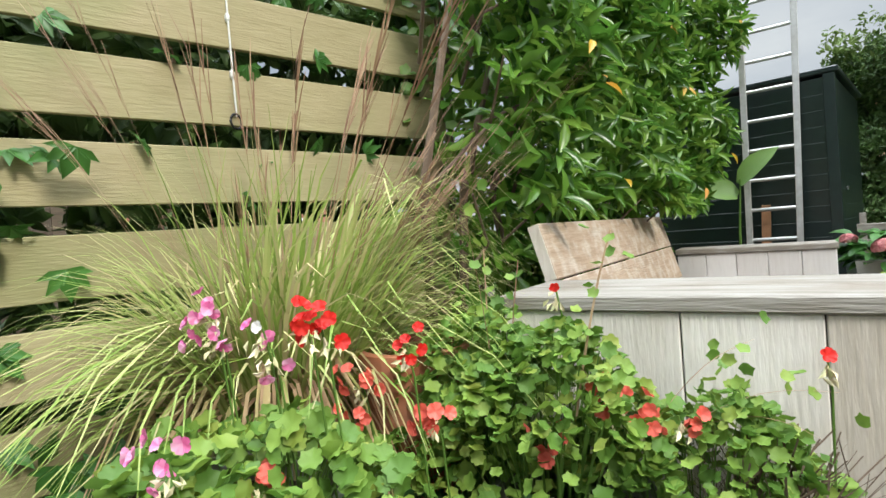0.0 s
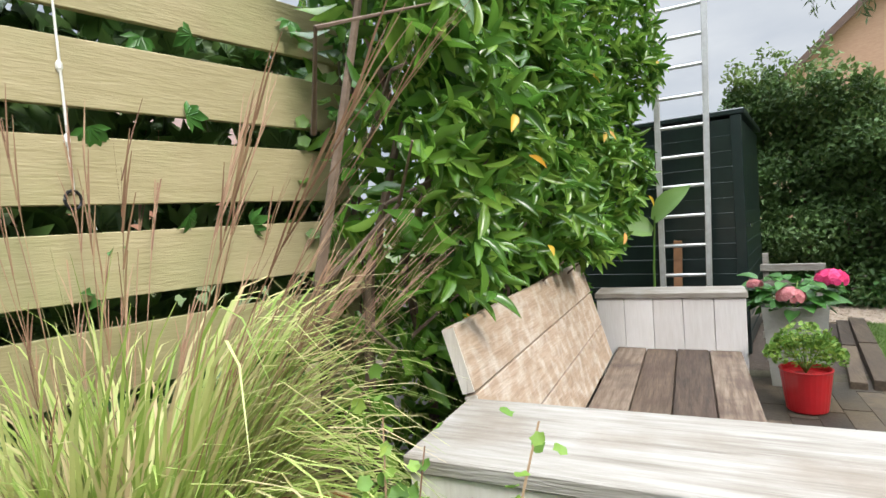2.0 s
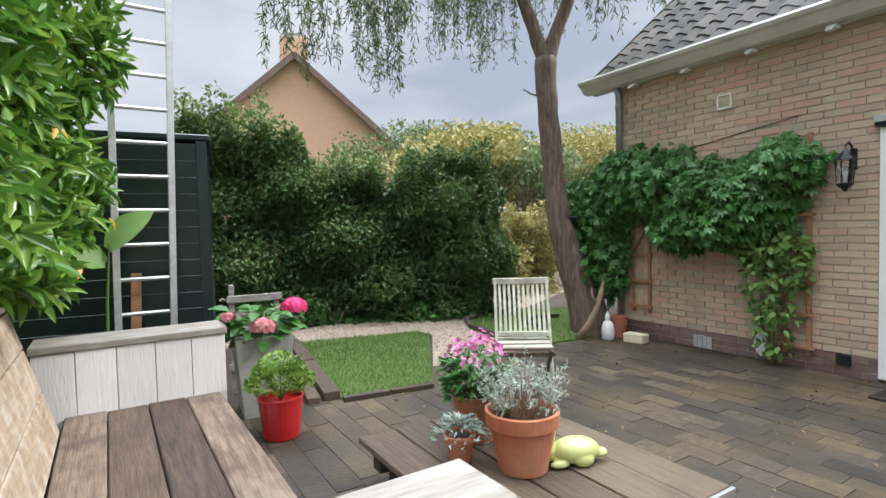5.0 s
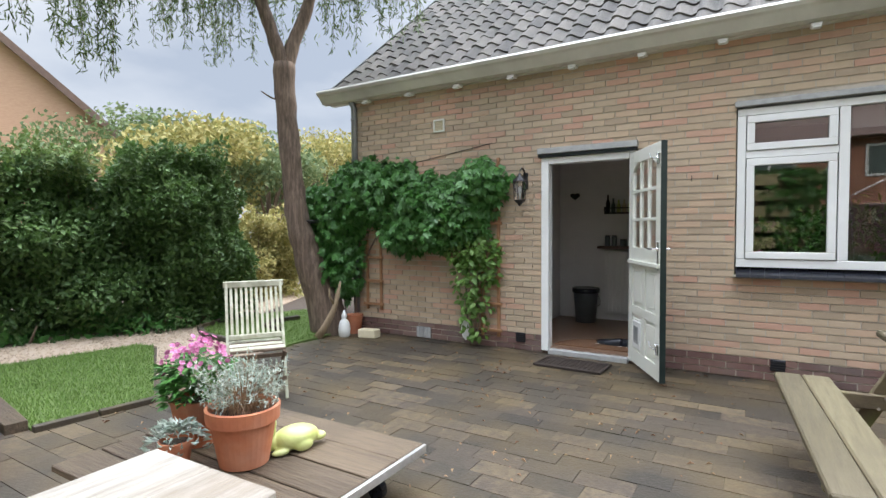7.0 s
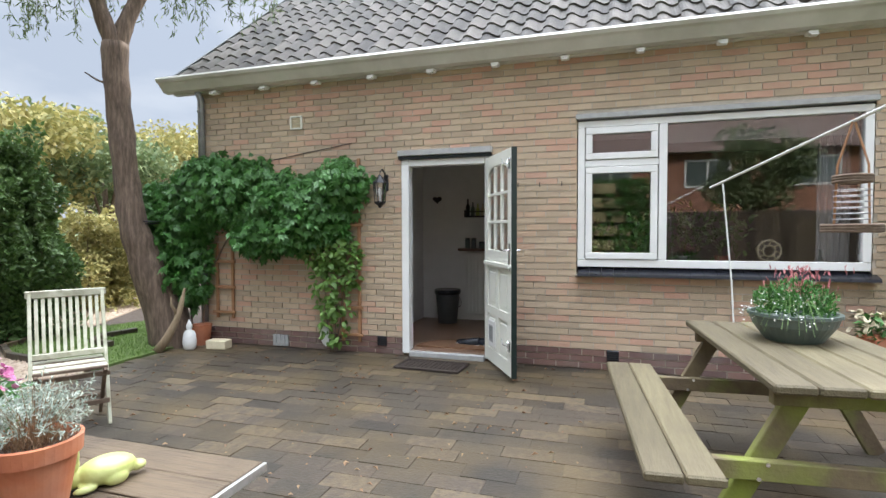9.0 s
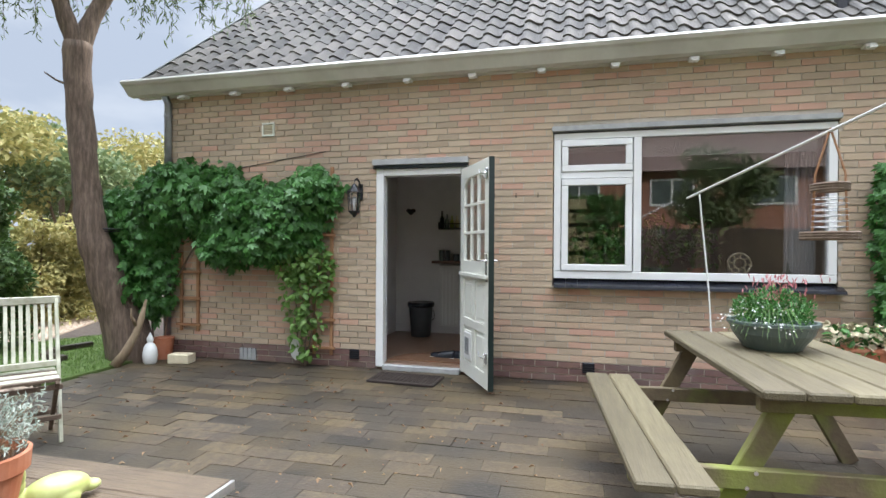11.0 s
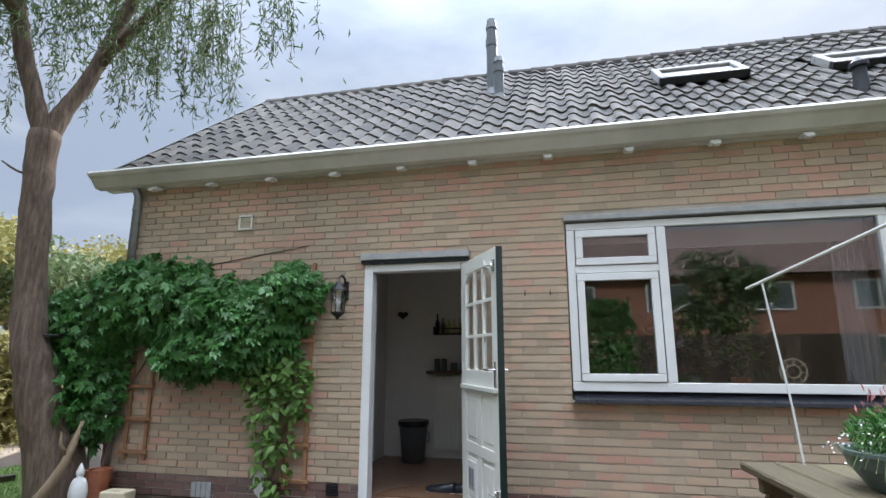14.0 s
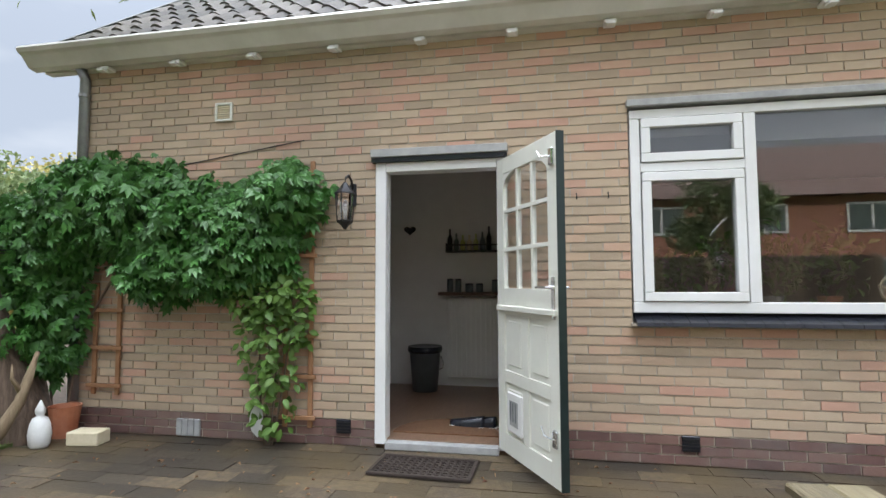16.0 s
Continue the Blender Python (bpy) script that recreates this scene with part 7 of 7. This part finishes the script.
for v in bm.verts:
    v.co += Vector((noise.noise(v.co * 11), noise.noise(v.co * 13), noise.noise(v.co * 9))) * 0.03
part("branch", bm, surface("pale_driftwood", [(0.2, 0.14, 0.085), (0.32, 0.24, 0.15)], 9, 0.85, 0.5, stretch=(4, 4, 0.8)), dw, smooth=True)
rpot = thing("rust_pot", "rust-brown pot standing behind the driftwood", "plant pot", 4.82, 4.1, 0)
part("pot", lathed([(0.08, 0), (0.11, 0.22), (0.115, 0.24), (0.1, 0.24), (0.095, 0.2)], 18), M_TERRA, rpot)
flr = thing("leaf_plaque", "pale leaf-shaped plaque leaning among the climber", "plaque", 4.86, 2.47, 0.06)
part("plate", scatter(blade(5, 0.1, 0.05, 0.5), [(0, 0, 0.24)], [(0.0, 0.05, -1)], [(-1, 0, 0.2)], 0.24, 0.11), M_STONEW, flr)
mat_ = thing("door_mat", "dark rubber lattice mat before the door", "doormat", 4.62, 1.17, 0.004, -2)
for k in range(2):
    part("mat_edge", boxed(-0.18 + k * 0.335, -0.155 + k * 0.335, -0.33, 0.33, 0, 0.022, 0.004), M_RUBBER, mat_)
    part("mat_edge", boxed(-0.154, 0.154, -0.33 + k * 0.635, -0.305 + k * 0.635, 0, 0.022, 0.004), M_RUBBER, mat_)
bm = bmesh.new()
for i in range(7):
    for k in range(14):
        cx, cy = -0.135 + i * 0.045, -0.285 + k * 0.044
        tube(bm, [(cx + 0.022 * math.cos(a), cy + 0.022 * math.sin(a), 0.009) for a in np.linspace(0, 2 * math.pi, 9)], 0.006, 5, False)
part("lattice", bm, M_RUBBER, mat_)
deb = thing("leaf_litter", "fallen leaves and crumbs scattered over the terrace", "leaf litter", kind="stuff")
n = 330
part("litter", scatter(blade(2, 0.3, 0.2), rnd(n, (1.5, 4.9), (-0.4, 4.1), (0.008, 0.012)), g.normal(0, 1, (n, 3)) * (1, 1, 0.05), g.normal(0, 0.15, (n, 3)) + (0, 0, 1), g.uniform(0.012, 0.045, n), g.uniform(0.008, 0.02, n)), M_PLUME, deb)

# ---- beyond the garden ----
fh = thing("gable_house", "salmon brick house with steep gable and chimney", "house", 7.25, 25.2, 0, -15)
bm = bmesh.new()
prof = [(-5.1, 0), (5.1, 0), (5.1, 5.3), (0, 9.75), (-5.1, 5.3)]
va = [bm.verts.new((x, 0, z)) for x, z in prof]
vb = [bm.verts.new((x, 9, z)) for x, z in prof]
bm.faces.new(va)
bm.faces.new(vb[::-1])
for i in range(5):
    j = (i + 1) % 5
    bm.faces.new((va[i], vb[i], vb[j], va[j]))
part("wall", bm, M_FARBRICK, fh)
for sg in (-1, 1):
    bm = bmesh.new()
    beam(bm, (sg * 5.5, 4.4, 5.05), (sg * 0.0, 4.4, 9.87), 9.4, 0.16, 0, (0, 0, 1))
    rf = part("roof", bm, M_FARROOF, fh)
    bm = bmesh.new()
    beam(bm, (sg * 5.45, -0.33, 4.98), (sg * 0.0, -0.33, 9.75), 0.06, 0.24, 0)
    part("verge", bm, M_FARROOF, rf)
chm = part("chimney", boxed(-0.65, 0.65, 0.05, 0.9, 8.6, 10.75, 0.02), M_FARBRICK, fh)
part("cap", boxed(-0.45, 0.45, 0.2, 0.8, 10.75, 11.0, 0.03), M_CONC, chm)
wh = thing("white_house", "low white house behind the street trees", "house", 20.5, 19.5, 0, -40)
part("wall", boxed(-4, 4, 0, 6, 0, 2.9), M_PLASTER, wh)
bm = bmesh.new()
extrude_y(bm, [(-4.4, 2.8), (4.4, 2.8), (0, 5.0)], -0.3, 6.3)
part("roof", bm, M_FARROOF, wh)
for x in (-2.4, 0.2, 2.3):
    wd_ = part("window", boxed(x - 0.55, x + 0.55, -0.04, 0.0, 1.0, 2.2), M_WHITE, wh)
    part("pane", boxed(x - 0.47, x + 0.47, -0.05, -0.041, 1.08, 2.12), M_GLASS, wd_)
sl = thing("street_lamp", "slender grey street lamp with curved head", "street lamp", 12.2, 20.9, 0)
bm = bmesh.new()
tube(bm, [(0, 0, 0), (0, 0, 5.2), (0.1, -0.02, 5.7), (0.5, -0.1, 5.95), (0.9, -0.2, 5.98)], [0.08, 0.06, 0.05, 0.04, 0.04], 8)
part("pole", bm, M_ZINC, sl)
part("lamp_head", boxed(0.75, 1.25, -0.32, -0.14, 5.92, 6.06, 0.04), M_ZINC, sl)


def tree(name, label, x, y, h, r, mat, seed, n=3800):
    g = np.random.RandomState(seed)
    t = thing(name, label, "tree", x, y, 0, group="street trees")
    bm = bmesh.new()
    tube(bm, [(0, 0, -0.07), (0.05, 0, h * 0.3), (0.1, 0.05, h * 0.62)], [0.16, 0.12, 0.05], 8)
    ends = []
    for k in range(9):
        a = k * 0.9
        e = (r * 0.6 * math.cos(a), r * 0.6 * math.sin(a), h * (0.5 + 0.045 * k))
        ends.append(e)
        tube(bm, [(0.04, 0, h * 0.28), (e[0] * 0.5, e[1] * 0.5, e[2] * 0.8), e], [0.06, 0.04, 0.015], 6)
    part("trunk", bm, M_TWIG, t)
    c = np.array(ends)[g.randint(0, 9, n)]
    d = g.normal(0, 1, (n, 3))
    d /= np.linalg.norm(d, axis=1)[:, None]
    p = c + d * (g.rand(n) ** 0.4)[:, None] * (r * 0.48, r * 0.48, h * 0.15)
    part("crown", scatter(blade(2, 0.2, 0.2, 0.6), p, g.normal(0, 1, (n, 3)), g.normal(0, 0.6, (n, 3)) + (0, 0, 0.8), g.uniform(0.12, 0.26, n), 0.13), mat, t)


tree("street_tree", "round green tree behind the hedge", 11.2, 22.8, 7.0, 3.6, M_FARTREE, 1)
tree("street_tree", "dull green tree turning brown", 13.8, 20.0, 6.6, 2.9, M_FARTREE, 2)
tree("street_tree", "yellow autumn tree along the street", 17.3, 17.2, 6.3, 3.2, M_AUTUMN, 3)
tree("street_tree", "yellow autumn tree along the street", 19.8, 19.6, 6.4, 3.4, M_AUTUMN, 4)
tree("street_tree", "fresh green tree behind the autumn trees", 21.8, 15.6, 6.6, 3.0, M_HEDGE_TOP, 5)
tree("street_tree", "olive green tree near the path", 9.6, 15.0, 5.3, 2.4, M_AUTUMN, 6)
tree("street_tree", "dull green tree turning brown", 12.5, 14.8, 4.6, 2.2, M_FARTREE, 7)

# ---- opposite side, seen mirrored in the panes ----
row = thing("terraced_houses", "red brick terraced houses opposite the garden", "house", -15.5, 2.0, 0)
part("wall", boxed(-6, 0, -22, 16, 0, 4.9), M_REDBRICK, row)
bm = bmesh.new()
extrude_y(bm, [(0.5, 4.75), (-6.5, 4.75), (-3.0, 7.6)], -22.2, 16.2)
part("roof", bm, M_FARROOF, row)
for k in range(9):
    for z in (0.9, 3.2):
        y = -20 + k * 4.1
        wd_ = part("window", boxed(0.0, 0.05, y, y + 1.9, z, z + 1.25), M_WHITE, row)
        part("pane", boxed(0.051, 0.06, y + 0.1, y + 0.9, z + 0.1, z + 1.15), M_BOWL, wd_)
        part("pane", boxed(0.051, 0.06, y + 1.0, y + 1.8, z + 0.1, z + 1.15), M_BOWL, wd_)
bf_ = thing("dark_fence", "dark stained board fence closing the garden", "fence", -6.2, -1.0, 0)
for k in range(48):
    part("board", boxed(-0.012, 0.012, -7 + k * 0.2, -6.805 + k * 0.2, 0, 1.85, 0.003), M_DECK, bf_)
for k in range(5):
    part("post", boxed(-0.1, -0.013, -6.9 + k * 2.3, -6.81 + k * 2.3, 0, 1.9, 0.004), M_DECK, bf_)
tree("garden_tree", "small round-crowned garden tree behind the terrace", -9.0, -5.2, 4.6, 1.6, M_FARTREE, 11, 2200)
tree("garden_tree", "dark green garden tree behind the terrace", -11.5, 5.0, 5.4, 2.2, M_FARTREE, 12, 2400)
for k in range(9):
    tree("far_tree", "tall green tree behind the opposite roofs", -30 + (k % 3) * 2, -28 + k * 6.5, 8.0 + (k * 37 % 5) * 0.5, 4.0, M_FARTREE, 20 + k, 1500)

# ---- brick facing, piece by piece ----
brick = bpy.data.meshes.new("brick")
brick.from_pydata([(0, 0, 0), (0, 1, 0), (0, 1, 1), (0, 0, 1), (0.012, 0, 0), (0.012, 1, 0), (0.012, 1, 1), (0.012, 0, 1)], [], [(0, 3, 2, 1), (0, 1, 5, 4), (1, 2, 6, 5), (2, 3, 7, 6), (3, 0, 4, 7)])
brick.materials.append(M_BRICK_PIECE)
bv = [v.co.copy() for v in brick.vertices]
bf = [tuple(p.vertices) for p in brick.polygons]
fields = {"field": ([], []), "plinth": ([], [])}
for course in range(int(ZT / CH)):
    z0 = course * CH + 0.005
    z1 = z0 + CH - 0.0105
    spans = [(Y0, Y1)]
    for oy0, oy1, oz0, oz1 in (DOOR, WIN):
        if z1 > oz0 + 0.01 and z0 < oz1 - 0.01:
            spans = [s for a, b in spans for s in ((a, min(b, oy0)), (max(a, oy1), b)) if s[1] - s[0] > 0.03]
    off = (course % 2) * BL / 2 + random.uniform(-0.02, 0.02)
    for a, b in spans:
        k0 = math.floor((a - off) / BL)
        for k in range(k0, math.ceil((b - off) / BL) + 1):
            y0, y1 = max(a, off + k * BL), min(b, off + (k + 1) * BL - 0.010)
            if y1 - y0 < 0.03:
                continue
            x = FX - 0.0085 + random.uniform(-0.0028, 0.0025)
            dz = random.uniform(-0.0015, 0.0015)
            if course >= 3 and (-0.19 < y0 < 0.66 or 1.6 < y0 < 2.0) and z1 < 2.6:
                ob = new("brick", brick)
                ob.parent = wall_west
                ob.matrix_local = Matrix.Translation((x, y0, z0 + dz)) @ Matrix.Diagonal((1, y1 - y0, z1 - z0, 1))
            else:
                fv, ff = fields["plinth" if course < 3 else "field"]
                n0 = len(fv)
                fv += [(x + q.x, y0 + q.y * (y1 - y0), z0 + dz + q.z * (z1 - z0)) for q in bv]
                ff += [tuple(n0 + i for i in f) for f in bf]
for nm, mat in (("field", M_BRICK), ("plinth", M_PLINTH)):
    me = bpy.data.meshes.new("bricks")
    me.from_pydata(fields[nm][0], [], fields[nm][1])
    tagged(part("brick_" + nm, me, mat, wall_west), kind="stuff")

# ---- pavers ----
patio = tagged(part("pavement", boxed(-3.2, FX - 0.002, -5.5, 4.25, -0.06, -0.006), M_SAND), "weathered brown-grey paved terrace with dark joints", "pavement", kind="structure")
paver = bpy.data.meshes.new("paver")
pb = boxed(0, 1, 0, 1, -0.02, 0.0)
pb.to_mesh(paver)
pb.free()
paver.materials.append(M_PAVER_PIECE)
pv = [v.co.copy() for v in paver.vertices]
pf = [tuple(p.vertices) for p in paver.polygons]
fv, ff = [], []
PL, PW = 0.305, 0.155
for i in range(int(8.1 / PW)):
    x0 = FX - 0.01 - (i + 1) * PW
    off = (0, 0.5, 0.25)[i % 3] * PL + random.uniform(-0.01, 0.01)
    for k in range(-18, 15):
        y0 = off + k * PL
        if y0 < -5.4 or y0 > 4.0:
            continue
        lift = random.uniform(-0.002, 0.002)
        tilt = (random.uniform(-0.004, 0.004), random.uniform(-0.004, 0.004))
        m = pose(x0, y0, lift, math.degrees(tilt[0]), math.degrees(tilt[1])) @ Matrix.Diagonal((PW - 0.004, PL - 0.0035, 1, 1))
        if 1.9 < x0 < 4.2 and 0.3 < y0 < 2.9 and random.random() < 0.95:
            ob = new("paver", paver)
            ob.parent = patio
            ob.matrix_local = m
        else:
            n0 = len(fv)
            fv += [tuple(m @ q) for q in pv]
            ff += [tuple(n0 + j for j in f) for f in pf]
me = bpy.data.meshes.new("pavers")
me.from_pydata(fv, [], ff)
tagged(part("paver_field", me, M_PAVER, patio), kind="stuff")
